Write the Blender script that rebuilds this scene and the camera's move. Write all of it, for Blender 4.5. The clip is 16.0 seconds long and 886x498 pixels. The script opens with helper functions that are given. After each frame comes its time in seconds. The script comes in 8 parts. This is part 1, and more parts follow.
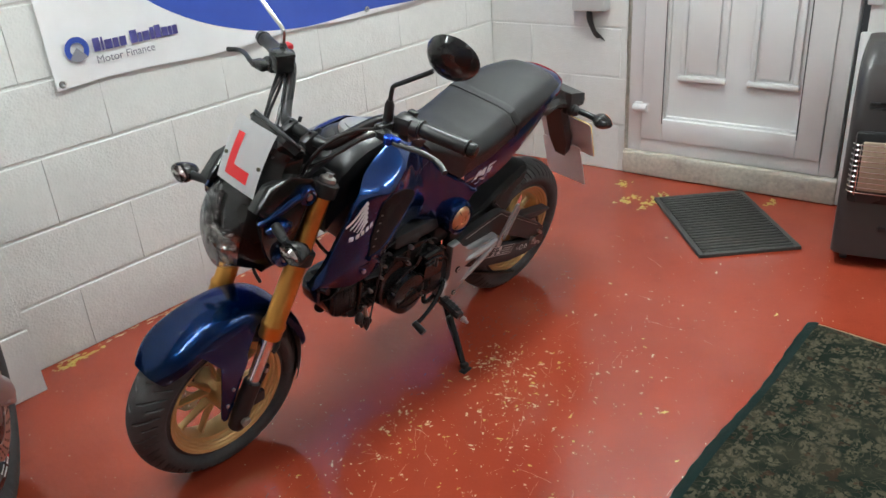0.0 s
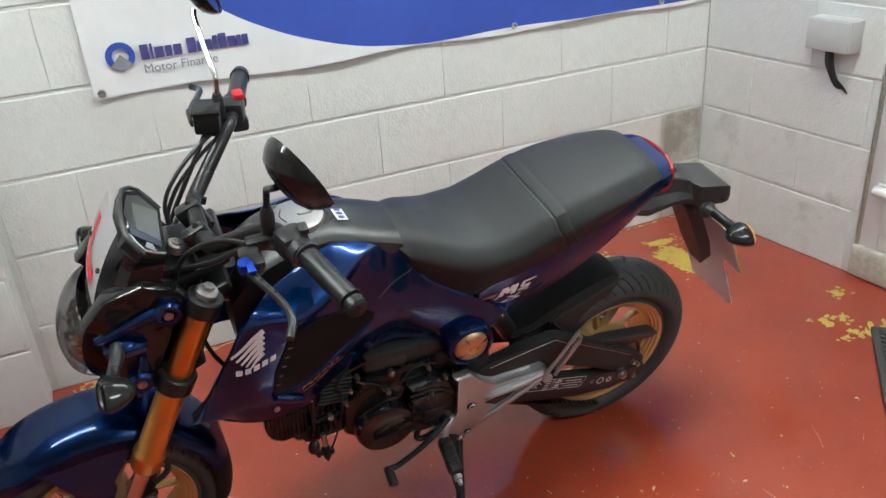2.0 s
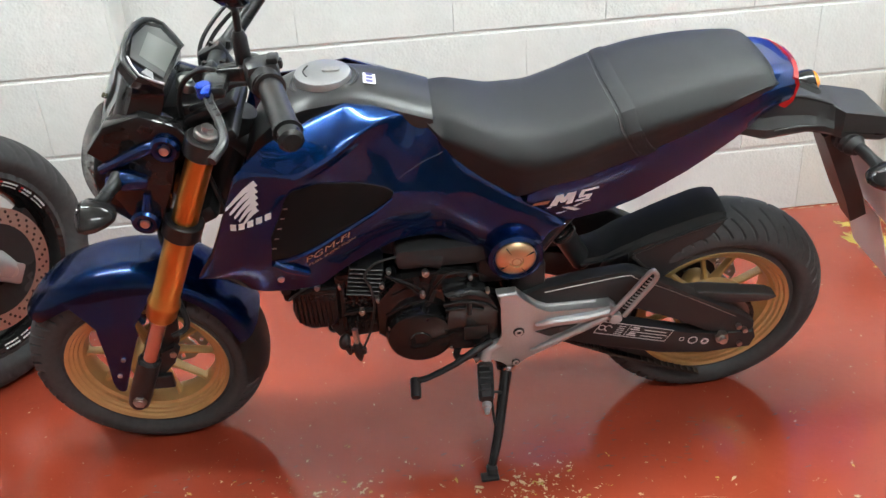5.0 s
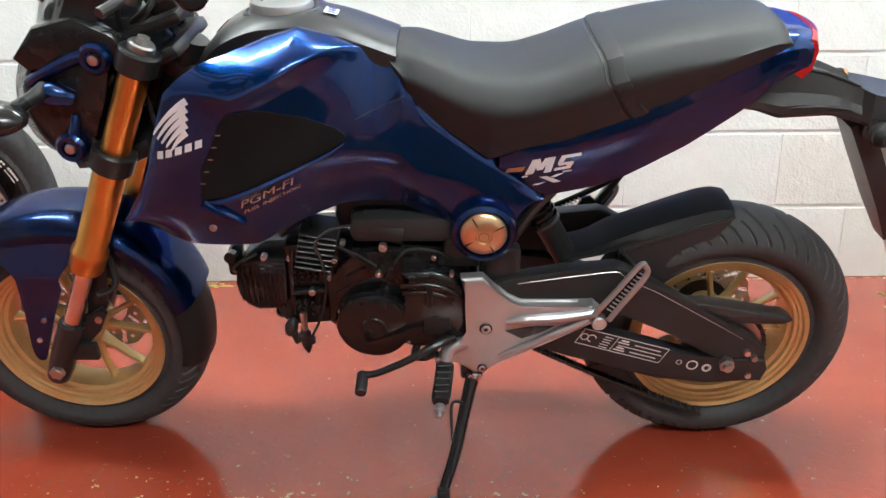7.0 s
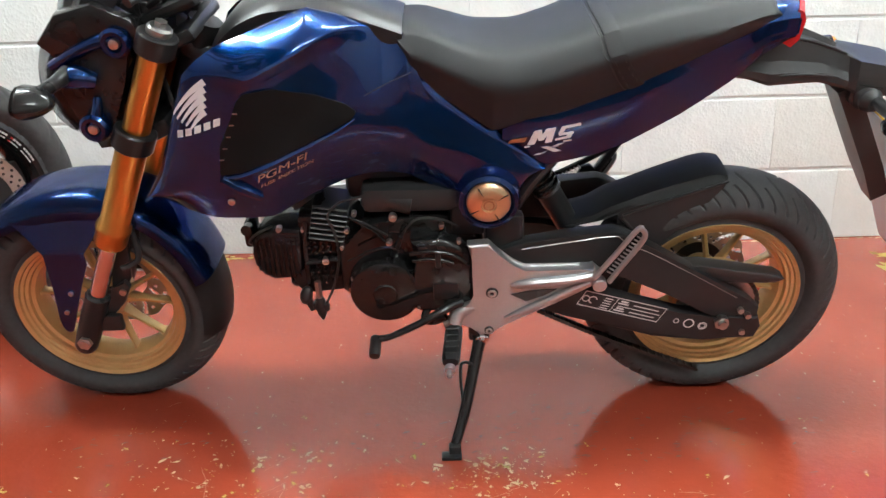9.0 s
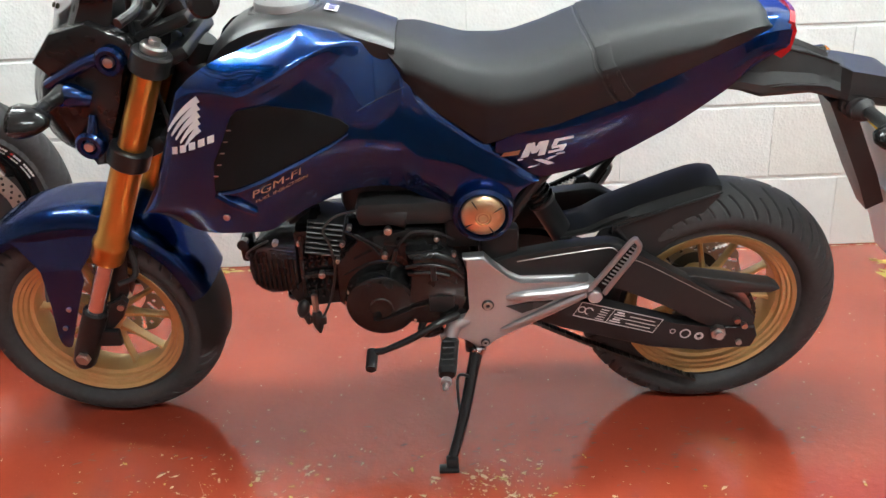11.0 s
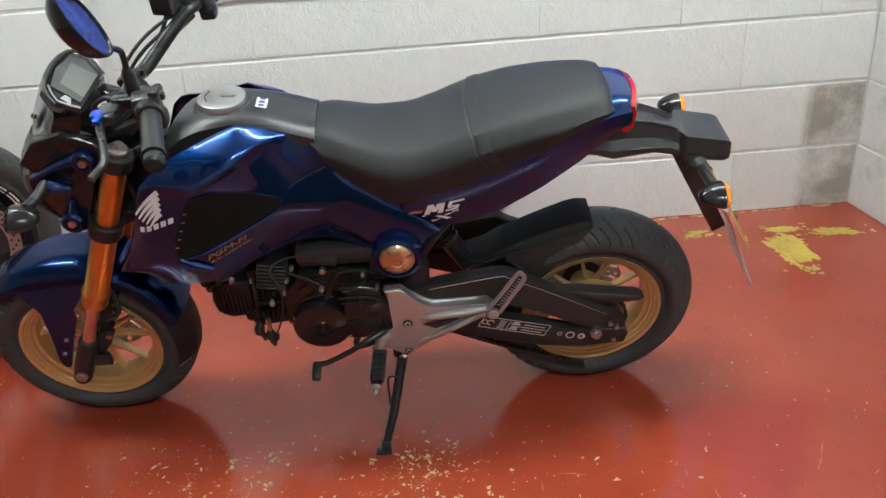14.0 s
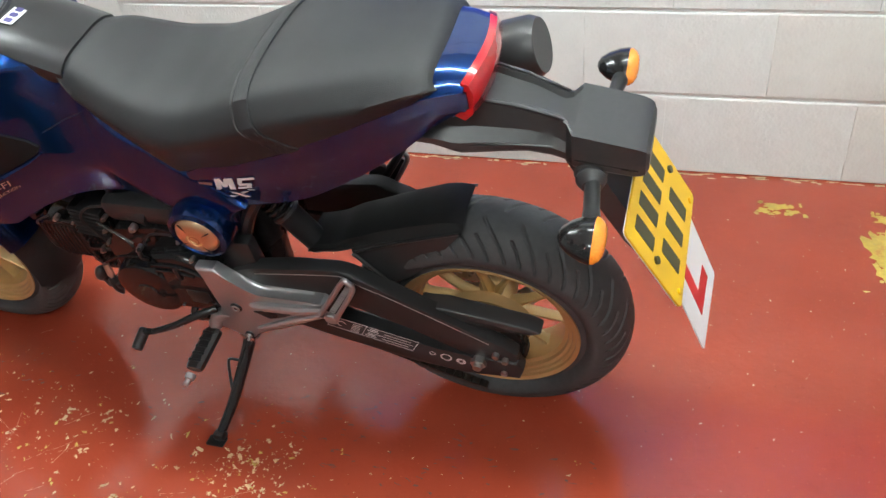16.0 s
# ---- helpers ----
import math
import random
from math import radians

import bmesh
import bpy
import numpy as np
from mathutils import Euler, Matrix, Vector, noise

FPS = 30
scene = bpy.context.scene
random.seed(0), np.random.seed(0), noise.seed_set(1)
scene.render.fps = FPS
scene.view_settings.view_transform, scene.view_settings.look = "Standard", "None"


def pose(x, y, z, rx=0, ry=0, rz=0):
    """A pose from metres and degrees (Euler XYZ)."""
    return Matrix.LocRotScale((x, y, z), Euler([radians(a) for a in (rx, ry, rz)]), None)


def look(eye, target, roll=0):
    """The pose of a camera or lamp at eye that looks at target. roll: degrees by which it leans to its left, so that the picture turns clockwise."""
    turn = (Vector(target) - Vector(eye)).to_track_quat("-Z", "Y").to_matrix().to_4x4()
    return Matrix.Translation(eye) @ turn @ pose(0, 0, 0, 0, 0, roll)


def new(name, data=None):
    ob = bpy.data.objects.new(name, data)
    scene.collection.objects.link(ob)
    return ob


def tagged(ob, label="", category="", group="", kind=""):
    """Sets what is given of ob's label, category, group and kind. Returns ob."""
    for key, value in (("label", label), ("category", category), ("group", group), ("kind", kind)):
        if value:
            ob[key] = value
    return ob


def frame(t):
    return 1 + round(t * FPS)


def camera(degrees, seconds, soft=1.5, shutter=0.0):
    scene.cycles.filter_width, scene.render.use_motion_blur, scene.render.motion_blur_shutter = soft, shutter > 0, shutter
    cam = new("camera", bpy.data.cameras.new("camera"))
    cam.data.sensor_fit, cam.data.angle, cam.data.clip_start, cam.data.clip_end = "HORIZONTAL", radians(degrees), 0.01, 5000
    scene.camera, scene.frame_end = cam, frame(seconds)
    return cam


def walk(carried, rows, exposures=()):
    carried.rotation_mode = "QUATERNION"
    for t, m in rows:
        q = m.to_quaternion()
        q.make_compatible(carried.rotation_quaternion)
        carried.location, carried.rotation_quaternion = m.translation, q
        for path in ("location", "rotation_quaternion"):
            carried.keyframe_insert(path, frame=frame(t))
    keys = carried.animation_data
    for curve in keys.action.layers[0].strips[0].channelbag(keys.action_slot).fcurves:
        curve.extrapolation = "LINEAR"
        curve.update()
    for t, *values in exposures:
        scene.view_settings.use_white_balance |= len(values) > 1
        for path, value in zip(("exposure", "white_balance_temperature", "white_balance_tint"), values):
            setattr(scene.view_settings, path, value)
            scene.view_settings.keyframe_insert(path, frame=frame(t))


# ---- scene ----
cam = camera(57.5, 16.0)
PATH = [
    (0, (-1.412, -1.567, 1.409), (-0.091, -0.35, 0.529), -4.3),
    (0.5, (-1.188, -1.569, 1.404), (0.057, -0.274, 0.524), -3.8),
    (1, (-0.913, -1.504, 1.407), (0.239, -0.126, 0.527), -4.8),
    (1.5, (-0.629, -1.495, 1.396), (0.301, 0.041, 0.516), -5.0),
    (2, (-0.42, -1.454, 1.391), (0.293, 0.191, 0.506), -4.2),
    (2.5, (-0.261, -1.364, 1.368), (0.287, 0.33, 0.459), -3.8),
    (3, (-0.112, -1.392, 1.344), (0.149, 0.372, 0.439), -1.5),
    (3.5, (-0.054, -1.441, 1.332), (0.053, 0.329, 0.405), -2.3),
    (4, (-0.072, -1.517, 1.3), (0.066, 0.228, 0.333), -5.9),
    (4.2, (-0.072, -1.536, 1.29), (0.07, 0.198, 0.304), -5.7),
    (6.3, (0.102, -1.345, 0.833), (0.126, 0.564, 0.237), -0.9),
    (6.5, (0.114, -1.344, 0.829), (0.137, 0.566, 0.236), -0.7),
    (7, (0.114, -1.406, 0.834), (0.117, 0.499, 0.226), -0.4),
    (7.5, (0.105, -1.474, 0.834), (0.115, 0.416, 0.18), -0.6),
    (8, (0.096, -1.486, 0.832), (0.104, 0.403, 0.176), -0.9),
    (8.5, (0.099, -1.477, 0.838), (0.106, 0.409, 0.173), -1.3),
    (9, (0.101, -1.47, 0.852), (0.103, 0.412, 0.174), -1.6),
    (11.5, (0.124, -1.472, 0.867), (0.114, 0.417, 0.21), -2.3),
    (12, (0.145, -1.499, 0.96), (0.136, 0.372, 0.253), -2.4),
    (12.5, (0.196, -1.562, 1.133), (0.179, 0.261, 0.31), -3.9),
    (13, (0.197, -1.655, 1.233), (0.194, 0.148, 0.366), -5.1),
    (13.5, (0.16, -1.704, 1.233), (0.185, 0.091, 0.351), -4.6),
    (14, (0.258, -1.673, 1.224), (0.281, 0.118, 0.335), -4.4),
    (14.5, (0.474, -1.558, 1.242), (0.34, 0.233, 0.362), -3.4),
    (15, (0.63, -1.428, 1.25), (0.392, 0.343, 0.352), -3.9),
    (15.5, (0.759, -1.233, 1.224), (0.399, 0.438, 0.187), -3.2),
    (16, (0.91, -1.065, 1.177), (0.367, 0.456, -0.003), -6.2),
]
EXPOSURES = [(0, -0.05), (2.8, -0.05), (3.5, 0.08), (4.2, 0.22), (6.3, 0.68), (11.5, 0.58), (12.5, 0.27), (13.5, 0.1), (15.4, 0.1), (16.0, 0.4)]
walk(cam, [(t, look(eye, target, roll)) for t, eye, target, roll in PATH], EXPOSURES)

# ---- light ----
world = bpy.data.worlds.new("world")
world.use_nodes = True
world.node_tree.nodes["Background"].inputs[0].default_value = (0.75, 0.8, 0.85, 1)
world.node_tree.nodes["Background"].inputs[1].default_value = 0.05
scene.world = world

TUBE_POWER = 81.0
TUBES = [(1.0, -0.14, 0), (-1.2, -0.14, 0), (0.8, -2.25, 0)]


# ---- materials ----
def nodes_of(name):
    m = bpy.data.materials.new(name)
    m.use_nodes = True
    nt = m.node_tree
    return m, nt, nt.nodes["Principled BSDF"]


def mat(name, colour, rough=0.5, metal=0.0, grain=60.0, vary=0.15, bump=0.0, bump_scale=200.0, coat=0.0,
        stain=0.0, stain_colour=(0.1, 0.08, 0.06), stain_scale=4.0, rough_vary=0.1, per_piece=0.0, spec=0.5):
    """A surface with grain and broad variation of its colour and gloss, and a fine relief."""
    m, nt, p = nodes_of(name)
    n, l = nt.nodes, nt.links
    place = n.new("ShaderNodeNewGeometry").outputs["Position"] if per_piece else n.new("ShaderNodeTexCoord").outputs["Object"]
    fine, broad = n.new("ShaderNodeTexNoise"), n.new("ShaderNodeTexNoise")
    fine.inputs["Scale"].default_value, fine.inputs["Detail"].default_value = grain, 6
    broad.inputs["Scale"].default_value, broad.inputs["Detail"].default_value = grain / 12, 4
    for t in (fine, broad):
        l.new(place, t.inputs["Vector"])
    add = n.new("ShaderNodeMath")
    add.operation = "ADD"
    l.new(fine.outputs["Fac"], add.inputs[0])
    l.new(broad.outputs["Fac"], add.inputs[1])
    value = n.new("ShaderNodeMapRange")
    value.inputs[1].default_value, value.inputs[2].default_value = 0.6, 1.4
    value.inputs[3].default_value, value.inputs[4].default_value = 1 - vary, 1 + vary
    l.new(add.outputs[0], value.inputs[0])
    base = n.new("ShaderNodeMix")
    base.data_type, base.blend_type = "RGBA", "MULTIPLY"
    base.inputs[0].default_value = 1
    base.inputs[6].default_value = (*colour, 1)
    l.new(value.outputs[0], base.inputs[7])
    out = base.outputs[2]
    if per_piece:
        info, pr = n.new("ShaderNodeObjectInfo"), n.new("ShaderNodeMapRange")
        pr.inputs[3].default_value, pr.inputs[4].default_value = 1 - per_piece, 1 + per_piece
        l.new(info.outputs["Random"], pr.inputs[0])
        mul = n.new("ShaderNodeMix")
        mul.data_type, mul.blend_type = "RGBA", "MULTIPLY"
        mul.inputs[0].default_value = 1
        l.new(out, mul.inputs[6])
        l.new(pr.outputs[0], mul.inputs[7])
        out = mul.outputs[2]
    if stain:
        spots, ramp = n.new("ShaderNodeTexNoise"), n.new("ShaderNodeMapRange")
        spots.inputs["Scale"].default_value, spots.inputs["Detail"].default_value = stain_scale, 8
        spots.inputs["Roughness"].default_value = 0.65
        l.new(place, spots.inputs["Vector"])
        ramp.inputs[1].default_value, ramp.inputs[2].default_value, ramp.inputs[4].default_value = 0.56 - 0.24 * (stain == 0.85), 0.74 - 0.18 * (stain == 0.85), stain
        l.new(spots.outputs["Fac"], ramp.inputs[0])
        mix = n.new("ShaderNodeMix")
        mix.data_type = "RGBA"
        l.new(ramp.outputs[0], mix.inputs[0])
        l.new(out, mix.inputs[6])
        mix.inputs[7].default_value = (*stain_colour, 1)
        out = mix.outputs[2]
    l.new(out, p.inputs["Base Color"])
    r = n.new("ShaderNodeMapRange")
    r.inputs[1].default_value, r.inputs[2].default_value = 0.3, 0.7
    r.inputs[3].default_value, r.inputs[4].default_value = max(0.02, rough - rough_vary * rough), min(1, rough + rough_vary * rough)
    l.new(broad.outputs["Fac"], r.inputs[0])
    l.new(r.outputs[0], p.inputs["Roughness"])
    p.inputs["Metallic"].default_value = metal
    p.inputs["Coat Weight"].default_value = coat
    p.inputs["Coat Roughness"].default_value = 0.03
    p.inputs["Specular IOR Level"].default_value = spec
    if bump:
        b, t = n.new("ShaderNodeBump"), n.new("ShaderNodeTexNoise")
        t.inputs["Scale"].default_value, t.inputs["Detail"].default_value = bump_scale, 5
        l.new(place, t.inputs["Vector"])
        b.inputs["Strength"].default_value, b.inputs["Distance"].default_value = bump, 0.002
        l.new(t.outputs["Fac"], b.inputs["Height"])
        l.new(b.outputs[0], p.inputs["Normal"])
    return m


def painted_floor():
    """Glossy red floor paint, scuffed and uneven."""
    m, nt, p = nodes_of("red floor paint")
    n, l = nt.nodes, nt.links
    co = n.new("ShaderNodeTexCoord")

    def noise_tex(scale, detail=6, rough=0.55):
        t = n.new("ShaderNodeTexNoise")
        t.inputs["Scale"].default_value, t.inputs["Detail"].default_value, t.inputs["Roughness"].default_value = scale, detail, rough
        l.new(co.outputs["Object"], t.inputs["Vector"])
        return t.outputs["Fac"]

    def ramp(src, a, b, c, d):
        r = n.new("ShaderNodeMapRange")
        for i, v in enumerate((a, b, c, d)):
            r.inputs[i + 1].default_value = v
        l.new(src, r.inputs[0])
        return r.outputs[0]

    def mix(f, a, b):
        x = n.new("ShaderNodeMix")
        x.data_type = "RGBA"
        l.new(f, x.inputs[0])
        for i, v in ((6, a), (7, b)):
            if isinstance(v, tuple):
                x.inputs[i].default_value = (*v, 1)
            else:
                l.new(v, x.inputs[i])
        return x.outputs[2]

    red = mix(ramp(noise_tex(1.6), 0.35, 0.65, 0, 1), (0.270, 0.037, 0.018), (0.335, 0.053, 0.026))
    red = mix(ramp(noise_tex(9.0, 8, 0.7), 0.58, 0.75, 0, 0.35), red, (0.20, 0.024, 0.013))
    red = mix(ramp(noise_tex(140.0, 3), 0.66, 0.75, 0, 0.5), red, (0.48, 0.11, 0.05))
    red = mix(ramp(noise_tex(42.0, 8, 0.8), 0.60, 0.70, 0, 0.30), red, (0.36, 0.08, 0.045))
    red = mix(ramp(noise_tex(75.0, 4, 0.7), 0.66, 0.72, 0, 0.6), red, (0.15, 0.02, 0.012))
    l.new(red, p.inputs["Base Color"])
    p.inputs["Coat Weight"].default_value, p.inputs["Coat Roughness"].default_value = 0.22, 0.04
    l.new(ramp(noise_tex(5.0, 6, 0.6), 0.35, 0.7, 0.05, 0.15), p.inputs["Roughness"])
    b1, b2 = n.new("ShaderNodeBump"), n.new("ShaderNodeBump")
    b1.inputs["Strength"].default_value, b1.inputs["Distance"].default_value = 0.22, 0.004
    b2.inputs["Strength"].default_value, b2.inputs["Distance"].default_value = 0.22, 0.001
    l.new(noise_tex(45.0, 4), b1.inputs["Height"])
    l.new(noise_tex(120.0, 4), b2.inputs["Height"])
    l.new(b1.outputs[0], b2.inputs["Normal"])
    l.new(b2.outputs[0], p.inputs["Normal"])
    return m


def painted_block(name, colour, per_piece=0.02, soil=0.16):
    """White masonry paint over coarse concrete block, with pits, drips and scuffs."""
    m = mat(name, colour, 0.55, grain=26, vary=0.05, bump=0.0, per_piece=per_piece, stain=soil, stain_colour=(0.42, 0.38, 0.33) if soil < 0.3 else (0.22, 0.19, 0.15), stain_scale=5 if soil < 0.3 else 4.5, spec=0.4)
    nt = m.node_tree
    n, l, p = nt.nodes, nt.links, nt.nodes["Principled BSDF"]
    place = n.new("ShaderNodeNewGeometry").outputs["Position"]
    if soil > 0.3:
        # The damp keeps to the corner and the lowest courses.
        split, corner, low, both, some = n.new("ShaderNodeSeparateXYZ"), n.new("ShaderNodeMapRange"), n.new("ShaderNodeMapRange"), n.new("ShaderNodeMath"), n.new("ShaderNodeMath")
        l.new(place, split.inputs[0])
        corner.inputs[1].default_value, corner.inputs[2].default_value = 1.525, 1.565
        low.inputs[1].default_value, low.inputs[2].default_value = 0.47, 0.42
        l.new(split.outputs[0], corner.inputs[0])
        l.new(split.outputs[2], low.inputs[0])
        both.operation = some.operation = "MULTIPLY"
        l.new(corner.outputs[0], both.inputs[0])
        l.new(low.outputs[0], both.inputs[1])
        mixes = [x for x in n if x.bl_idname == "ShaderNodeMix" and not x.inputs[6].is_linked == False and x.blend_type == "MIX"]
        old = mixes[-1].inputs[0].links[0].from_socket
        l.new(old, some.inputs[0])
        l.new(both.outputs[0], some.inputs[1])
        l.new(some.outputs[0], mixes[-1].inputs[0])
    last = None
    for scale, strength, dist, kind in ((7, 0.25, 0.006, "n"), (38, 0.46, 0.004, "n"), (120, 0.42, 0.002, "v")):
        t = n.new("ShaderNodeTexNoise" if kind == "n" else "ShaderNodeTexVoronoi")
        t.inputs["Scale"].default_value = scale
        if kind == "n":
            t.inputs["Detail"].default_value = 5
        l.new(place, t.inputs["Vector"])
        b = n.new("ShaderNodeBump")
        b.inputs["Strength"].default_value, b.inputs["Distance"].default_value = strength, dist
        l.new(t.outputs[0], b.inputs["Height"])
        if last:
            l.new(last, b.inputs["Normal"])
        last = b.outputs[0]
    l.new(last, p.inputs["Normal"])
    return m


def metallic_paint():
    """Deep blue pearl lacquer with fine flakes."""
    m = mat("blue pearl lacquer", (0.0006, 0.0245, 0.116), 0.24, metal=0.82, grain=40, vary=0.06, coat=1.0, rough_vary=0.05, spec=0.15)
    nt = m.node_tree
    n, l, p = nt.nodes, nt.links, nt.nodes["Principled BSDF"]
    p.inputs["Coat IOR"].default_value = 1.45
    p.inputs["Coat Roughness"].default_value = 0.015
    p.inputs["Specular Tint"].default_value = (0.25, 0.45, 1.0, 1)
    v, b, co = n.new("ShaderNodeTexVoronoi"), n.new("ShaderNodeBump"), n.new("ShaderNodeTexCoord")
    v.inputs["Scale"].default_value = 1500
    l.new(co.outputs["Object"], v.inputs["Vector"])
    b.inputs["Strength"].default_value, b.inputs["Distance"].default_value = 0.06, 0.0004
    l.new(v.outputs["Color"], b.inputs["Height"])
    l.new(b.outputs[0], p.inputs["Normal"])
    return m


def carpet():
    """Worn green rug with a floral border, in object space: u across, v along."""
    m, nt, p = nodes_of("patterned rug pile")
    n, l = nt.nodes, nt.links
    co = n.new("ShaderNodeTexCoord")

    def mix(f, a, b, k=1.0):
        x = n.new("ShaderNodeMix")
        x.data_type = "RGBA"
        if isinstance(f, float):
            x.inputs[0].default_value = f
        else:
            l.new(f, x.inputs[0])
        for i, v in ((6, a), (7, b)):
            if isinstance(v, tuple):
                x.inputs[i].default_value = (*v, 1)
            else:
                l.new(v, x.inputs[i])
        return x.outputs[2]

    def ramp(src, a, b, c=0.0, d=1.0):
        r = n.new("ShaderNodeMapRange")
        for i, v in enumerate((a, b, c, d)):
            r.inputs[i + 1].default_value = v
        l.new(src, r.inputs[0])
        return r.outputs[0]

    def tex(kind, scale, out=0, **more):
        t = n.new(kind)
        t.inputs["Scale"].default_value = scale
        for k, v in more.items():
            t.inputs[k].default_value = v
        l.new(co.outputs["Object"], t.inputs["Vector"])
        return t.outputs[out]

    field = mix(ramp(tex("ShaderNodeTexNoise", 9.0, Detail=3.0), 0.42, 0.6), (0.024, 0.036, 0.027), (0.060, 0.060, 0.042))
    flowers = ramp(tex("ShaderNodeTexVoronoi", 24.0, 0), 0.38, 0.56, 1.0, 0.0)
    petals = ramp(tex("ShaderNodeTexNoise", 75.0, Detail=2.0, Distortion=0.6), 0.45, 0.52)
    mul = n.new("ShaderNodeMath")
    mul.operation = "MULTIPLY"
    l.new(flowers, mul.inputs[0])
    l.new(petals, mul.inputs[1])
    col = mix(mul.outputs[0], field, (0.15, 0.13, 0.088))
    vines = ramp(tex("ShaderNodeTexNoise", 26.0, Detail=1.0, Distortion=1.2), 0.475, 0.49)
    vines2 = ramp(tex("ShaderNodeTexNoise", 26.0, Detail=1.0, Distortion=1.2), 0.51, 0.53, 1, 0)
    mv = n.new("ShaderNodeMath")
    mv.operation = "MULTIPLY"
    l.new(vines, mv.inputs[0])
    l.new(vines2, mv.inputs[1])
    col = mix(mv.outputs[0], col, (0.10, 0.09, 0.06))
    rust = ramp(tex("ShaderNodeTexNoise", 24.0, Detail=2.0), 0.63, 0.68, 0, 0.6)
    col = mix(rust, col, (0.09, 0.04, 0.025))
    l.new(col, p.inputs["Base Color"])
    p.inputs["Roughness"].default_value = 0.95
    p.inputs["Specular IOR Level"].default_value = 0.1
    b = n.new("ShaderNodeBump")
    b.inputs["Strength"].default_value, b.inputs["Distance"].default_value = 0.8, 0.003
    l.new(tex("ShaderNodeTexNoise", 500.0), b.inputs["Height"])
    l.new(b.outputs[0], p.inputs["Normal"])
    return m


def glass(name, colour=(1, 1, 1), rough=0.02):
    m, nt, p = nodes_of(name)
    p.inputs["Base Color"].default_value = (*colour, 1)
    p.inputs["Roughness"].default_value = rough
    p.inputs["Transmission Weight"].default_value = 1.0
    p.inputs["IOR"].default_value = 1.45
    return m


def thin_glass(name):
    """A thin clear shell: gloss by Fresnel over plain transparency."""
    m, nt, p = nodes_of(name)
    n, l = nt.nodes, nt.links
    fres, clear, gloss, mix = n.new("ShaderNodeFresnel"), n.new("ShaderNodeBsdfTransparent"), n.new("ShaderNodeBsdfGlossy"), n.new("ShaderNodeMixShader")
    fres.inputs["IOR"].default_value = 1.5
    gloss.inputs["Roughness"].default_value = 0.03
    clear.inputs["Color"].default_value = (0.97, 0.97, 0.97, 1)
    l.new(fres.outputs[0], mix.inputs[0])
    l.new(clear.outputs[0], mix.inputs[1])
    l.new(gloss.outputs[0], mix.inputs[2])
    l.new(mix.outputs[0], nt.nodes["Material Output"].inputs["Surface"])
    return m


def glowing(name, colour, power):
    m, nt, p = nodes_of(name)
    p.inputs["Base Color"].default_value = (0.9, 0.9, 0.9, 1)
    p.inputs["Emission Color"].default_value = (*colour, 1)
    p.inputs["Emission Strength"].default_value = power
    return m


FLOOR = painted_floor()
BLOCK = painted_block("white painted block", (0.63, 0.635, 0.62), 0.012, 0.07)
MORTAR = painted_block("white painted mortar", (0.61, 0.615, 0.60), 0.012, 0.07)
PLASTER = painted_block("white painted render", (0.63, 0.635, 0.62))
# For the unseen walls only; pale so that they bounce fill light.
FILL_WALL = mat("off-white fill wall paint", (0.60, 0.60, 0.60), 0.7, grain=20, vary=0.2, bump=0.3, bump_scale=60)
CEILING = mat("ceiling paint", (0.62, 0.62, 0.62), 0.8, grain=20, vary=0.05)
UPVC = mat("white plastic", (0.66, 0.66, 0.66), 0.3, grain=10, vary=0.03, bump=0.03, stain=0.05, stain_colour=(0.4, 0.36, 0.3))
CONCRETE = mat("dirty concrete", (0.46, 0.42, 0.36), 0.85, grain=60, vary=0.3, bump=0.8, bump_scale=90, stain=0.6, stain_colour=(0.16, 0.13, 0.11), stain_scale=9)
GREY_BOX = mat("grey enclosure plastic", (0.45, 0.45, 0.44), 0.45, grain=20, vary=0.05)
RUBBER = mat("tyre rubber", (0.046, 0.046, 0.047), 0.62, grain=90, vary=0.25, bump=0.25, bump_scale=500, spec=0.35)
MAT_RUBBER = mat("ribbed mat rubber", (0.05, 0.048, 0.045), 0.75, grain=120, vary=0.3, bump=0.5, bump_scale=300, stain=0.4, stain_colour=(0.12, 0.09, 0.07), stain_scale=8)
BLUE = metallic_paint()
GOLD = mat("gold wheel paint", (0.62, 0.43, 0.19), 0.40, metal=0.65, grain=50, vary=0.08, bump=0.02, coat=0.2)
ANODISED = mat("gold anodised alloy", (0.62, 0.31, 0.075), 0.30, metal=0.95, grain=30, vary=0.05)
CAP_GOLD = mat("brushed bronze alloy", (0.66, 0.46, 0.27), 0.36, metal=0.9, grain=90, vary=0.06)
CHROME = mat("chrome", (0.72, 0.70, 0.68), 0.1, metal=1.0, grain=30, vary=0.04)
STEEL = mat("zinc plated steel", (0.5, 0.49, 0.47), 0.35, metal=1.0, grain=120, vary=0.15, bump=0.05)
DISC_STEEL = mat("brake disc steel", (0.40, 0.37, 0.33), 0.32, metal=1.0, grain=150, vary=0.1)
ALLOY = mat("satin silver alloy", (0.42, 0.42, 0.425), 0.36, metal=0.8, grain=200, vary=0.06, bump=0.04, bump_scale=900)
BLACK_GLOSS = mat("gloss black engine paint", (0.012, 0.0118, 0.012), 0.24, grain=40, vary=0.2, bump=0.05, bump_scale=160, coat=0.5, spec=0.15)
BLACK_METAL = mat("satin black metal", (0.017, 0.017, 0.0175), 0.28, grain=60, vary=0.2, bump=0.05, bump_scale=300, spec=0.32)
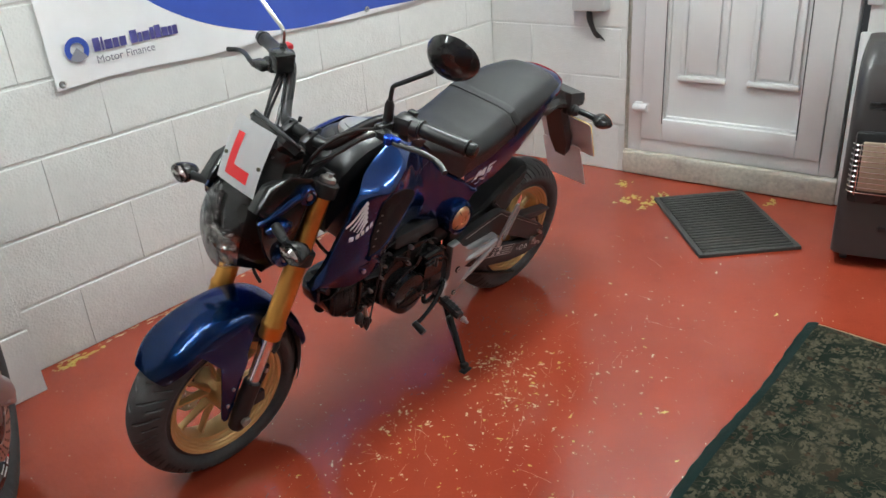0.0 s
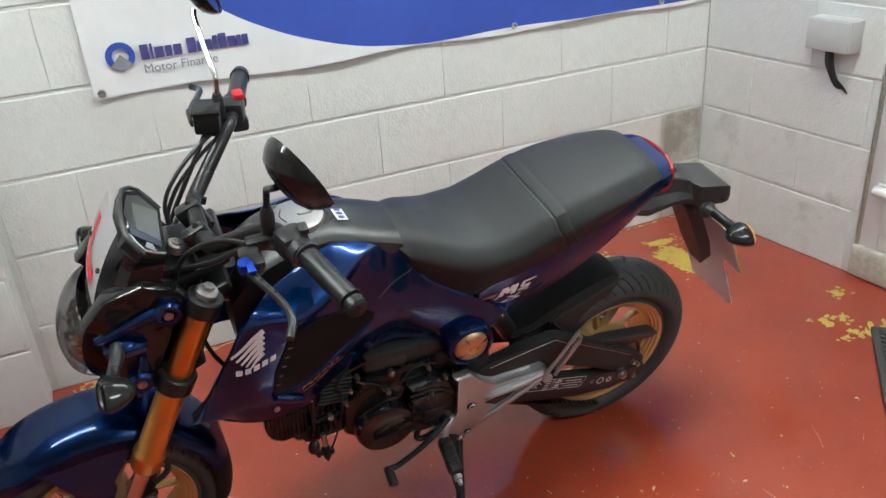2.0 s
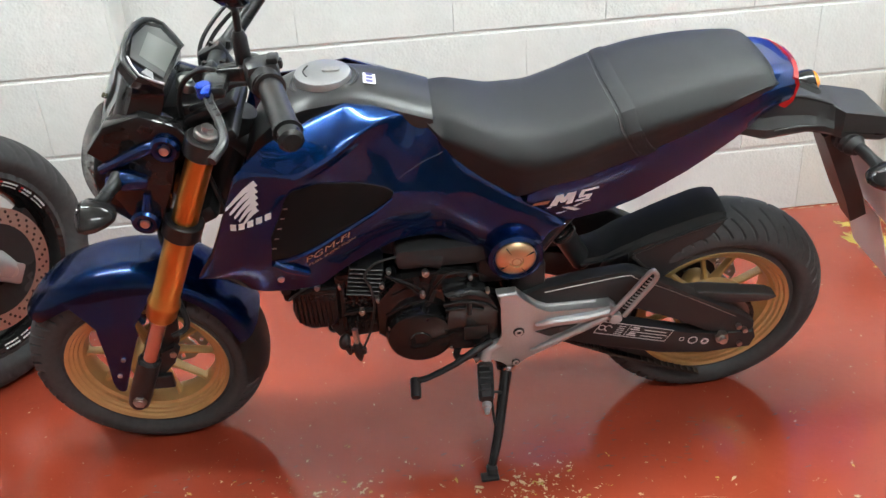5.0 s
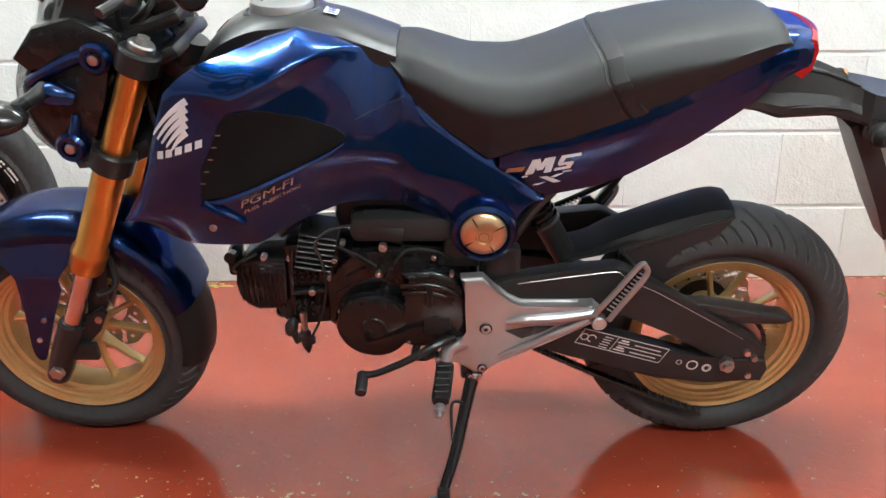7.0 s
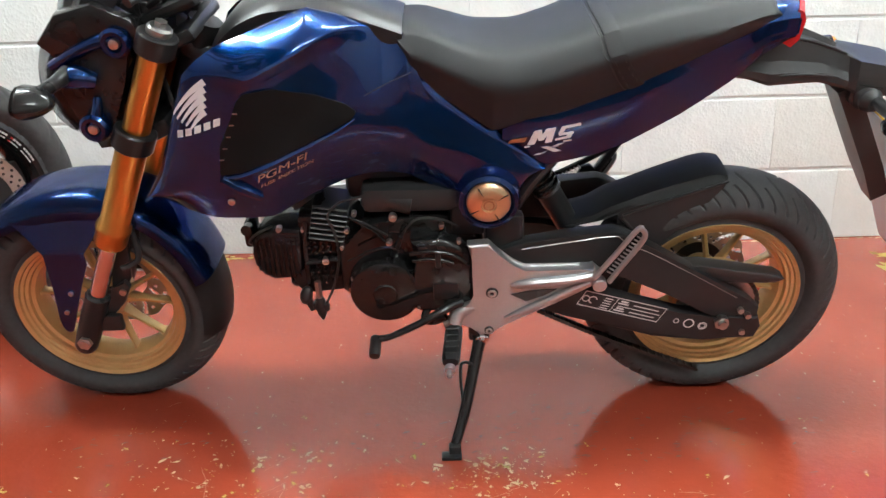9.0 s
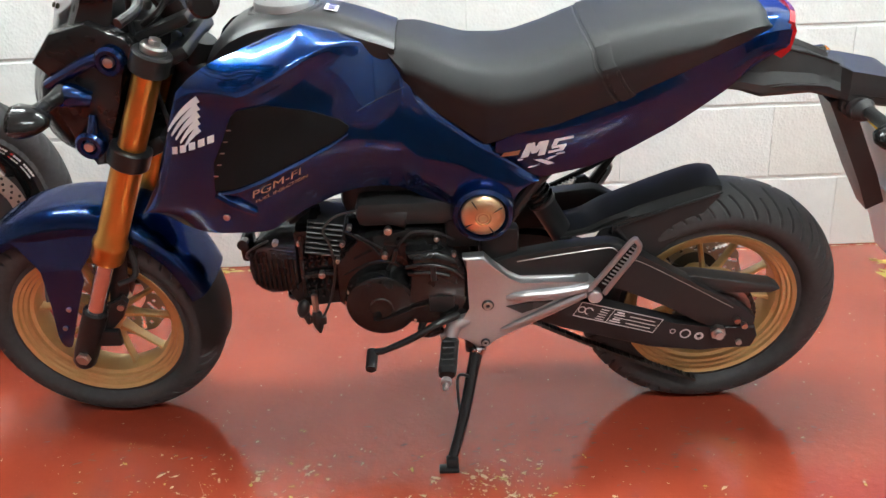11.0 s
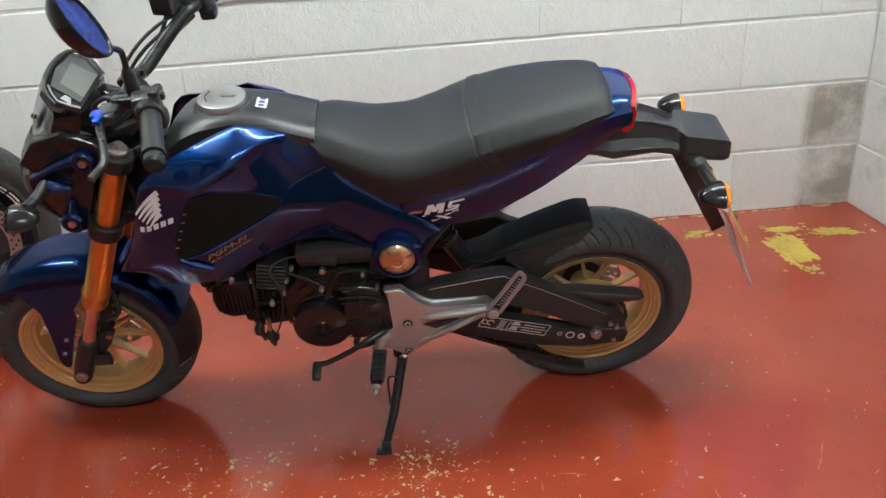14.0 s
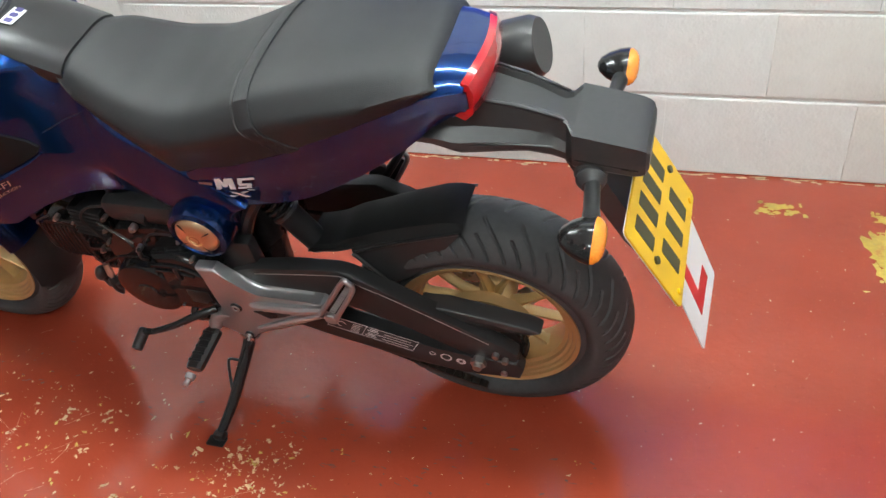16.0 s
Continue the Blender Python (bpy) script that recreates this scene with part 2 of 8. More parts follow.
BLACK_PLASTIC = mat("matt black plastic", (0.029, 0.029, 0.0295), 0.38, grain=120, vary=0.15, bump=0.06, bump_scale=900, spec=0.45)
DARK_GREY = mat("dark grey plastic", (0.018, 0.018, 0.019), 0.32, grain=80, vary=0.1, bump=0.08, bump_scale=700)
SEAT_VINYL = mat("black seat vinyl", (0.018, 0.0183, 0.0195), 0.50, grain=70, vary=0.08, bump=0.35, bump_scale=800, spec=0.38)
ARM_BLACK = mat("satin black arm paint", (0.020, 0.020, 0.0205), 0.44, grain=80, vary=0.12, bump=0.05, bump_scale=500, spec=0.35)
HOSE = mat("black hose rubber", (0.014, 0.014, 0.0145), 0.34, grain=80, vary=0.2)
MESH_BLACK = mat("black grille plastic", (0.007, 0.007, 0.0073), 0.5, grain=300, vary=0.2, bump=0.3, bump_scale=1200, spec=0.12)
WHITE_DECAL = mat("white vinyl decal", (0.72, 0.72, 0.72), 0.4, grain=40, vary=0.04)
COPPER_DECAL = mat("copper coloured decal", (0.42, 0.19, 0.09), 0.4, grain=40, vary=0.05)
RED_DECAL = mat("red vinyl", (0.62, 0.02, 0.025), 0.45, grain=40, vary=0.05)
WHITE_PLATE = mat("white plate plastic", (0.76, 0.76, 0.77), 0.35, grain=20, vary=0.04)
YELLOW_PLATE = mat("yellow plate plastic", (0.75, 0.44, 0.01), 0.3, grain=20, vary=0.04)
PLATE_BLACK = mat("plate black", (0.05, 0.045, 0.02), 0.4, grain=30, vary=0.05)
RED_LENS = mat("red lamp lens", (0.42, 0.008, 0.012), 0.12, grain=200, vary=0.2, coat=0.6)
ORANGE_LENS = mat("amber lamp lens", (0.85, 0.26, 0.02), 0.16, grain=300, vary=0.25, bump=0.3, bump_scale=500, coat=0.5)
CLEAR = thin_glass("clear lens plastic")
SCREEN = mat("grey display glass", (0.065, 0.068, 0.068), 0.16, grain=12, vary=0.12, coat=0.5)
MIRROR = mat("mirror glass", (0.82, 0.84, 0.86), 0.02, metal=1.0, grain=5, vary=0.01)
RED_SWITCH = mat("red switch plastic", (0.6, 0.02, 0.03), 0.4, grain=40, vary=0.05)
BLUE_ALLOY = mat("blue anodised alloy", (0.02, 0.09, 0.65), 0.25, metal=0.8, grain=40, vary=0.08)
BANNER_WHITE = mat("white banner vinyl", (0.72, 0.72, 0.73), 0.42, grain=14, vary=0.06, bump=0.1, bump_scale=12)
BANNER_BLUE = mat("blue banner print", (0.035, 0.075, 0.36), 0.4, grain=14, vary=0.08, bump=0.1, bump_scale=12)
BANNER_NAVY = mat("navy banner print", (0.06, 0.055, 0.2), 0.45, grain=20, vary=0.06)
BANNER_GREY = mat("grey banner print", (0.22, 0.22, 0.25), 0.45, grain=20, vary=0.06)
HEATER_GREY = mat("brown grey heater enamel", (0.032, 0.029, 0.029), 0.36, grain=30, vary=0.1, bump=0.05)
HEATER_CLAY = mat("heater ceramic plaque", (0.38, 0.30, 0.22), 0.8, grain=90, vary=0.2, bump=0.3)
CARPET = carpet()
RUG_EDGE = mat("green rug edging", (0.010, 0.034, 0.030), 0.95, grain=200, vary=0.3, bump=0.6, bump_scale=700)
YELLOW_PAINT = mat("worn yellow paint", (0.46, 0.32, 0.055), 0.5, grain=80, vary=0.3, stain=0.9, stain_colour=(0.34, 0.06, 0.03), stain_scale=26)
PALE_FLECK = mat("bare pale fleck", (0.55, 0.39, 0.22), 0.6, grain=120, vary=0.4)
RUG_LINK = mat("faded rug border", (0.095, 0.085, 0.055), 0.95, grain=300, vary=0.4, bump=0.5, bump_scale=600)
LEVER_GREY = mat("dark grey lever alloy", (0.022, 0.022, 0.023), 0.32, metal=0.1, grain=60, vary=0.1)
BLOCK_SPOT = painted_block("spotted painted block", (0.63, 0.635, 0.62), 0.012, 0.55)
BLOCK_DAMP = painted_block("dirty damp painted block", (0.62, 0.61, 0.58), soil=0.85)
TUBE_GLOW = glowing("fluorescent tube", (0.905, 1.0, 0.985), TUBE_POWER)
EARTH_CABLE = mat("black cable sheath", (0.02, 0.02, 0.02), 0.5)
LENS_GREY = mat("clear ribbed lens", (0.30, 0.30, 0.305), 0.14, metal=0.6, grain=160, vary=0.7, bump=1.0, bump_scale=170, coat=0.6)


# ---- tools for shapes ----
def finish(bm, name, material, sharp=35):
    bmesh.ops.recalc_face_normals(bm, faces=bm.faces)
    me = bpy.data.meshes.new(name)
    bm.to_mesh(me)
    bm.free()
    me.materials.append(material)
    for poly in me.polygons:
        poly.use_smooth = True
    me.set_sharp_from_angle(angle=radians(sharp))
    return me


def part(name, bm, material, parent, label="", sharp=35):
    ob = new(name, finish(bm, name, material, sharp))
    ob.parent = parent
    return tagged(ob, label)


def thing(name, bm, material, label, category, group="", kind="", m=None, sharp=35):
    ob = new(name, finish(bm, name, material, sharp) if bm else None)
    if m is not None:
        ob.matrix_world = m
    return tagged(ob, label, category, group, kind)


def bmnew():
    return bmesh.new()


def smooth_curve(points):
    """A function through the points (x, z), with no overshoot."""
    p = np.array(sorted(points), float)
    x, y = p[:, 0], p[:, 1]
    h = np.diff(x)
    d = np.diff(y) / h
    s = np.zeros(len(x))
    for i in range(1, len(x) - 1):
        if d[i - 1] * d[i] > 0:
            s[i] = 2 * d[i - 1] * d[i] / (d[i - 1] + d[i])
    s[0], s[-1] = d[0], d[-1]

    def f(v):
        v = min(max(v, x[0]), x[-1])
        i = min(max(int(np.searchsorted(x, v)) - 1, 0), len(h) - 1)
        t = (v - x[i]) / h[i]
        return float((2 * t**3 - 3 * t**2 + 1) * y[i] + (t**3 - 2 * t**2 + t) * h[i] * s[i] + (-2 * t**3 + 3 * t**2) * y[i + 1] + (t**3 - t**2) * h[i] * s[i + 1])

    return f


def line_curve(points):
    p = np.array(sorted(points), float)
    return lambda v: float(np.interp(v, p[:, 0], p[:, 1]))


def spline(points, steps=6):
    """Points along a smooth line through the given ones."""
    p = [Vector(q) for q in points]
    if len(p) < 3:
        return p
    out = []
    for i in range(len(p) - 1):
        a, b, c, d = p[max(i - 1, 0)], p[i], p[i + 1], p[min(i + 2, len(p) - 1)]
        for k in range(steps):
            t = k / steps
            out.append(0.5 * (2 * b + (c - a) * t + (2 * a - 5 * b + 4 * c - d) * t * t + (3 * b - a - 3 * c + d) * t**3))
    return out + [p[-1]]


def loft(bm, rings, closed=True, caps=True, loop=False):
    """Faces between rings of equally many points."""
    vs = [[bm.verts.new(p) for p in ring] for ring in rings]
    n = len(vs[0])
    pairs = list(zip(vs, vs[1:])) + ([(vs[-1], vs[0])] if loop else [])
    for a, b in pairs:
        for i in range(n if closed else n - 1):
            j = (i + 1) % n
            bm.faces.new((a[i], a[j], b[j], b[i]))
    if caps and closed and not loop:
        bm.faces.new(vs[0][::-1])
        bm.faces.new(vs[-1])
    return vs


def rod(bm, points, radius, n=12, steps=6, caps=True):
    """A round bar along a smooth line; radius may be a list, one for each given point."""
    line = spline(points, steps)
    many = radius if isinstance(radius, (list, tuple)) else [radius] * len(points)
    at = np.linspace(0, len(points) - 1, len(line))
    rings, side = [], None
    for i, p in enumerate(line):
        way = (line[min(i + 1, len(line) - 1)] - line[max(i - 1, 0)]).normalized()
        if side is None:
            side = way.orthogonal().normalized()
        side = (side - way * side.dot(way)).normalized()
        other, r = way.cross(side), float(np.interp(at[i], range(len(many)), many))
        rings.append([p + r * (math.cos(a) * side + math.sin(a) * other) for a in (2 * math.pi * k / n for k in range(n))])
    loft(bm, rings, caps=caps)
    return bm


def cyl(bm, a, b, r0, r1=None, n=24, bev=0.0):
    a, b = Vector(a), Vector(b)
    r1 = r0 if r1 is None else r1
    way = (b - a).normalized()
    side = way.orthogonal().normalized()
    other = way.cross(side)
    rows = [(a, r0), (b, r1)]
    if bev:
        rows = [(a, r0 - bev), (a + way * bev, r0), (b - way * bev, r1), (b, r1 - bev)]
    loft(bm, [[p + r * (math.cos(t) * side + math.sin(t) * other) for t in (2 * math.pi * k / n for k in range(n))] for p, r in rows])
    return bm


def turned(bm, a, b, rows, n=24):
    """A turned piece from a to b: rows of (0..1 along, radius)."""
    a, b = Vector(a), Vector(b)
    way = (b - a).normalized()
    side = way.orthogonal().normalized()
    other = way.cross(side)
    loft(bm, [[a + (b - a) * s + r * (math.cos(t) * side + math.sin(t) * other) for t in (2 * math.pi * k / n for k in range(n))] for s, r in rows])
    return bm


def cuboid(bm, centre, size, bev=0.0, turn=None, seg=2):
    made = bmesh.ops.create_cube(bm, size=1)["verts"]
    m = Matrix.Translation(centre) @ (turn.to_4x4() if turn else Matrix()) @ Matrix.Diagonal((*size, 1))
    bmesh.ops.transform(bm, matrix=m, verts=made)
    if bev:
        edges = list({e for v in made for e in v.link_edges})
        bmesh.ops.bevel(bm, geom=edges, offset=bev, segments=seg, affect="EDGES", profile=0.5)
    return bm


def prism(bm, outline, y0, y1, bev=0.0, seg=2):
    """A plate: an outline in x and z, from y0 to y1."""
    a = [bm.verts.new((x, y0, z)) for x, z in outline]
    b = [bm.verts.new((x, y1, z)) for x, z in outline]
    faces = [bm.faces.new(a), bm.faces.new(b[::-1])]
    n = len(a)
    for i in range(n):
        faces.append(bm.faces.new((a[i], b[i], b[(i + 1) % n], a[(i + 1) % n])))
    if bev:
        edges = [e for f in faces[:2] for e in f.edges]
        bmesh.ops.bevel(bm, geom=edges, offset=bev, segments=seg, affect="EDGES", profile=0.5)
    return bm


def turned_y(bm, profile, centre, n=96, closed=False):
    """A ring about the y axis: profile of (radius, y)."""
    cx, cy, cz = centre
    rings = []
    for k in range(n):
        t = 2 * math.pi * k / n
        rings.append([(cx + r * math.cos(t), cy + y, cz + r * math.sin(t)) for r, y in profile])
    loft(bm, rings, closed=closed, caps=False, loop=True)
    return bm


def blob(bm, centre, size, turn=None, n=20, m=12, power=1.0):
    """A rounded body."""
    made = bmesh.ops.create_uvsphere(bm, u_segments=n, v_segments=m, radius=0.5)["verts"]
    if power != 1.0:
        for v in made:
            v.co = Vector([math.copysign(abs(2 * c) ** power, c) / 2 for c in v.co])
    bmesh.ops.transform(bm, matrix=Matrix.Translation(centre) @ (turn.to_4x4() if turn else Matrix()) @ Matrix.Diagonal((*size, 1)), verts=made)
    return bm


def sheet(bm, xs, low, high, depth, rows=10, side=-1, thick=0.003, lift=0.0, fold=None, upper=0):
    """A panel of the bodywork: for each x, from low(x) to high(x), with a row of corners along fold(x), standing depth(x, z) out on that side."""
    grid = []
    for x in xs:
        a, b = low(x), high(x)
        zs = [a + (b - a) * k / rows for k in range(rows + 1)]
        if fold:
            c, under = fold(x), rows - upper
            zs = [a + (c - a) * k / under for k in range(under)] + [c + (b - c) * k / upper for k in range(upper + 1)]
        grid.append([bm.verts.new((x, side * (depth(x, z) + lift), z)) for z in zs])
    faces = []
    for a, b in zip(grid, grid[1:]):
        for i in range(rows):
            faces.append(bm.faces.new((a[i], b[i], b[i + 1], a[i + 1])))
    if thick:
        rim = [[Vector((v.co.x, v.co.y - side * thick, v.co.z)) for v in row] for row in grid]
        back = [[bm.verts.new(p) for p in row] for row in rim]
        for a, b in zip(back, back[1:]):
            for i in range(rows):
                bm.faces.new((a[i], a[i + 1], b[i + 1], b[i]))
        edge = [(g[0], b[0]) for g, b in zip(grid, back)] + list(zip(grid[-1][1:], back[-1][1:])) + [(g[-1], b[-1]) for g, b in zip(grid[-2::-1], back[-2::-1])] + list(zip(grid[0][-2:0:-1], back[0][-2:0:-1]))
        for i in range(len(edge)):
            (p, q), (r, s) = edge[i], edge[(i + 1) % len(edge)]
            bm.faces.new((p, q, s, r))
    return bm


def letters(text, size, depth=0.0004):
    """Letters as a mesh in x and z, standing at the origin."""
    cu = bpy.data.curves.new("letters", "FONT")
    cu.body, cu.size, cu.extrude = text, size, depth
    ob = bpy.data.objects.new("letters", cu)
    scene.collection.objects.link(ob)
    me = bpy.data.meshes.new_from_object(ob.evaluated_get(bpy.context.evaluated_depsgraph_get()))
    bpy.data.objects.remove(ob)
    bm = bmnew()
    bm.from_mesh(me)
    bpy.data.meshes.remove(me)
    bmesh.ops.rotate(bm, verts=bm.verts, matrix=Matrix.Rotation(radians(90), 3, "X"))
    return bm


def plate_in(bm, outline, m, thick):
    """A thin plate from an outline in x and y of the pose m, towards its z."""
    a = [bm.verts.new(m @ Vector((x, y, 0))) for x, y in outline]
    b = [bm.verts.new(m @ Vector((x, y, thick))) for x, y in outline]
    bm.faces.new(a[::-1])
    bm.faces.new(b)
    for i in range(len(a)):
        j = (i + 1) % len(a)
        bm.faces.new((a[i], a[j], b[j], b[i]))
    return bm


def rounded(w, h, r, n=4):
    """The outline of a rectangle with round corners, about the origin."""
    out = []
    for cx, cy, a in ((w / 2 - r, h / 2 - r, 0), (-w / 2 + r, h / 2 - r, 90), (-w / 2 + r, -h / 2 + r, 180), (w / 2 - r, -h / 2 + r, 270)):
        for k in range(n + 1):
            t = radians(a + 90 * k / n)
            out.append((cx + r * math.cos(t), cy + r * math.sin(t)))
    return out


# ---- the room ----
# The back wall stands at y = 0.9; the door wall leaves its corner at x = 1.735 and runs off at a slight angle.
WALL_Y, TOP = 0.9, 2.45
CORNER = Vector((1.735, 0.9, 0))
ALONG = Vector((0.1, -0.995, 0)).normalized()
DOOR_WALL = Matrix.Translation(CORNER) @ Matrix(((ALONG.x, -ALONG.y, 0), (ALONG.y, ALONG.x, 0), (0, 0, 1))).to_4x4()
DOOR_PLACE = DOOR_WALL @ Matrix.Translation((0.045, 0, 0.004))
# In DOOR_WALL, x runs along the wall from the corner and y points away from the room.

bm = bmnew()
cuboid(bm, (-1.0, -1.6, -0.1), (9, 7, 0.2))
floor = thing("floor", bm, FLOOR, "glossy red painted concrete floor, scuffed and flecked", "floor", kind="structure")
bm = bmnew()
cuboid(bm, (-1.0, -1.6, TOP + 0.05), (9, 7, 0.1))
thing("ceiling", bm, CEILING, "plain white painted ceiling", "ceiling", kind="structure")


def slab(name, size, centre, label, m=None, material=MORTAR):
    b = bmnew()
    cuboid(b, centre, size)
    return thing(name, b, material, label, "wall", kind="structure", m=m)


wall_north = slab("wall_north", (2.57, 0.1, TOP), (0.485, WALL_Y + 0.054, TOP / 2), "white painted concrete block wall with scuffs")
pier = slab("wall_pier", (2.95, 0.24, TOP), (-2.195, 0.775 + 0.124, TOP / 2), "white painted block pier standing proud of the wall")
wall_east = slab("wall_east", (0.70, 0.12, TOP), (0.35, 0.064, TOP / 2), "white painted block wall beside the door", DOOR_WALL)
slab("wall_east_far", (4.16, 0.12, TOP), (3.725, 0.064, TOP / 2), "white painted wall past the door", DOOR_WALL, PLASTER)
slab("wall_over_door", (0.945, 0.12, TOP - 2.16), (1.1725, 0.066, 2.16 + (TOP - 2.16) / 2), "white painted wall over the door", DOOR_WALL, PLASTER)
# Two unseen walls, added to close the room and fill the bike's side.
slab("wall_west", (0.1, 7, TOP), (-3.6, -1.6, TOP / 2), "plain off-white wall out of view, added to bounce fill light", None, FILL_WALL)
slab("wall_south", (9, 0.1, TOP), (-1.0, -4.6, TOP / 2), "plain off-white wall out of view, added to bounce fill light", None, FILL_WALL)

# ---- the door ----
# Frame, sash and panel of a white plastic door over a rough concrete step.
def frame_bars(b, x0, x1, z0, z1, wide, y0, y1, bev=0.004):
    y, d = (y0 + y1) / 2, abs(y1 - y0)
    cuboid(b, (x0 + wide / 2, y, (z0 + z1) / 2), (wide, d, z1 - z0), bev)
    cuboid(b, (x1 - wide / 2, y, (z0 + z1) / 2), (wide, d, z1 - z0), bev)
    cuboid(b, ((x0 + x1) / 2, y, z0 + wide / 2), (x1 - x0 - 2 * wide, d, wide), bev)
    cuboid(b, ((x0 + x1) / 2, y, z1 - wide / 2), (x1 - x0 - 2 * wide, d, wide), bev)


door = thing("door_1", None, None, "closed white plastic panelled door over a concrete step", "door", kind="structure", m=DOOR_PLACE)
bm = bmnew()
frame_bars(bm, 0.672, 1.565, 0.112, 2.14, 0.062, 0.0, 0.075)
part("frame", bm, UPVC, door)
bm = bmnew()
frame_bars(bm, 0.738, 1.502, 0.176, 2.076, 0.098, -0.012, 0.05)
part("sash", bm, UPVC, door)
bm = bmnew()
cuboid(bm, (1.12, 0.035, 1.126), (0.60, 0.02, 1.72))
part("panel", bm, UPVC, door)
bm = bmnew()
frame_bars(bm, 0.834, 1.406, 0.272, 1.98, 0.012, 0.008, 0.03, 0.003)
part("bead", bm, UPVC, door)
bm = bmnew()
for a, b in ((0.833, 0.837), (1.403, 1.407)):
    cuboid(bm, ((a + b) / 2, -0.0125, 1.13), (b - a, 0.002, 1.75))
part("gasket", bm, BLACK_PLASTIC, door)
for x0, x1 in ((0.893, 1.088), (1.188, 1.381)):
    bm = bmnew()
    for z0, z1 in ((0.45, 0.98), (1.08, 1.9)):
        frame_bars(bm, x0, x1, z0, z1, 0.022, 0.012, 0.03, 0.005)
        cuboid(bm, ((x0 + x1) / 2, 0.02, (z0 + z1) / 2), (x1 - x0 - 0.07, 0.016, z1 - z0 - 0.07), 0.006)
        cuboid(bm, ((x0 + x1) / 2, 0.01, z0 + 0.012), (x1 - x0 + 0.012, 0.02, 0.024), 0.006)
    part("raised_panel", bm, UPVC, door)
for z in (0.318, 1.1, 1.9):
    bm = bmnew()
    cyl(bm, (0.70, -0.016, z), (0.765, -0.016, z), 0.017, bev=0.003)
    cuboid(bm, (0.74, -0.006, z), (0.07, 0.016, 0.05), 0.004)
    part("hinge", bm, UPVC, door)
bm = bmnew()
cuboid(bm, (1.40 + 0.055, -0.035, 1.02), (0.03, 0.012, 0.22), 0.004)
rod(bm, [(1.455, -0.04, 1.08), (1.455, -0.075, 1.08), (1.40, -0.08, 1.08), (1.34, -0.08, 1.08)], 0.009)
part("door_handle", bm, UPVC, door)
bm = bmnew()
cuboid(bm, (1.118, 0.045, 0.055), (0.93, 0.13, 0.112), 0.012)
for v in bm.verts:
    v.co += 0.006 * noise.noise_vector(v.co * 12)
bmesh.ops.subdivide_edges(bm, edges=bm.edges, cuts=3, use_grid_fill=True)
for v in bm.verts:
    v.co += 0.006 * noise.noise_vector(v.co * 25)
thing("door_step", bm, CONCRETE, "rough dirty concrete step under the door", "step", kind="structure", m=DOOR_PLACE, sharp=60)
bm = bmnew()
cuboid(bm, (1.61, 0.0, 0.35), (0.06, 0.02, 0.7), 0.006)
cuboid(bm, (1.612, -0.004, 1.55), (0.05, 0.016, 1.5), 0.004)
thing("trim_door", bm, UPVC, "white plastic trim strip beside the door", "trim", kind="structure", m=DOOR_PLACE)

bm = bmnew()
rows = []
for k in range(60):
    z = 0.02 + 2.05 * k / 59
    q = 0.004 * noise.noise(Vector((0, 3, z * 9)))
    rows.append([(0.656 + q, 0.001, z), (0.664 + q, -0.004 + q, z), (0.673 + 0.5 * q, 0.001, z)])
loft(bm, rows, closed=False, caps=False)
bmesh.ops.solidify(bm, geom=bm.faces[:], thickness=0.003)
part("joint_filler", bm, CONCRETE, door, "dirty cracked filler beside the frame")

# ---- junction box and its cable ----
box = thing("junction_box", None, None, "small grey plastic junction box on the wall", "junction box", m=DOOR_WALL @ Matrix.Translation((0.03, 0, 0.006)))
bm = bmnew()
cuboid(bm, (0.508, -0.03, 0.785), (0.155, 0.062, 0.10), 0.006)
part("body", bm, GREY_BOX, box)
bm = bmnew()
cuboid(bm, (0.508, -0.064, 0.785), (0.148, 0.008, 0.093), 0.003)
part("lid", bm, GREY_BOX, box)
bm = bmnew()
rod(bm, [(0.50, -0.03, 0.74), (0.502, -0.03, 0.70), (0.512, -0.022, 0.66), (0.525, -0.01, 0.625), (0.53, 0.01, 0.61)], [0.013, 0.014, 0.011, 0.009, 0.008], n=10)
for k in range(5):
    rod(bm, [(0.515, -0.016, 0.65), (0.525 + 0.006 * k, -0.012, 0.635 - 0.003 * k), (0.532 + 0.008 * k, -0.005, 0.615 - 0.004 * k)], 0.0022, n=6)
part("cable", bm, EARTH_CABLE, box, "frayed black cable")

# ---- ribbed mat by the door ----
mat_pose = Matrix.Translation((1.50, -0.415, 0)) @ Matrix.Rotation(math.atan2(-0.395, -0.405), 4, "Z")
door_mat = thing("door_mat", None, None, "black ribbed rubber door mat lying askew", "mat", m=mat_pose)
bm = bmnew()
cuboid(bm, (0, 0, 0.004), (0.565, 0.385, 0.008), 0.002)
frame_bars2 = [((0, 0.182, 0.009), (0.565, 0.02, 0.01)), ((0, -0.182, 0.009), (0.565, 0.02, 0.01)), ((0.273, 0, 0.009), (0.02, 0.345, 0.01)), ((-0.273, 0, 0.009), (0.02, 0.345, 0.01))]
for c, s in frame_bars2:
    cuboid(bm, c, s, 0.003)
part("backing", bm, MAT_RUBBER, door_mat)
for k in range(22):
    bm = bmnew()
    x = -0.252 + 0.024 * k
    cuboid(bm, (x, 0, 0.0115), (0.011, 0.342, 0.008), 0.003, seg=1)
    part("rib", bm, MAT_RUBBER, door_mat)

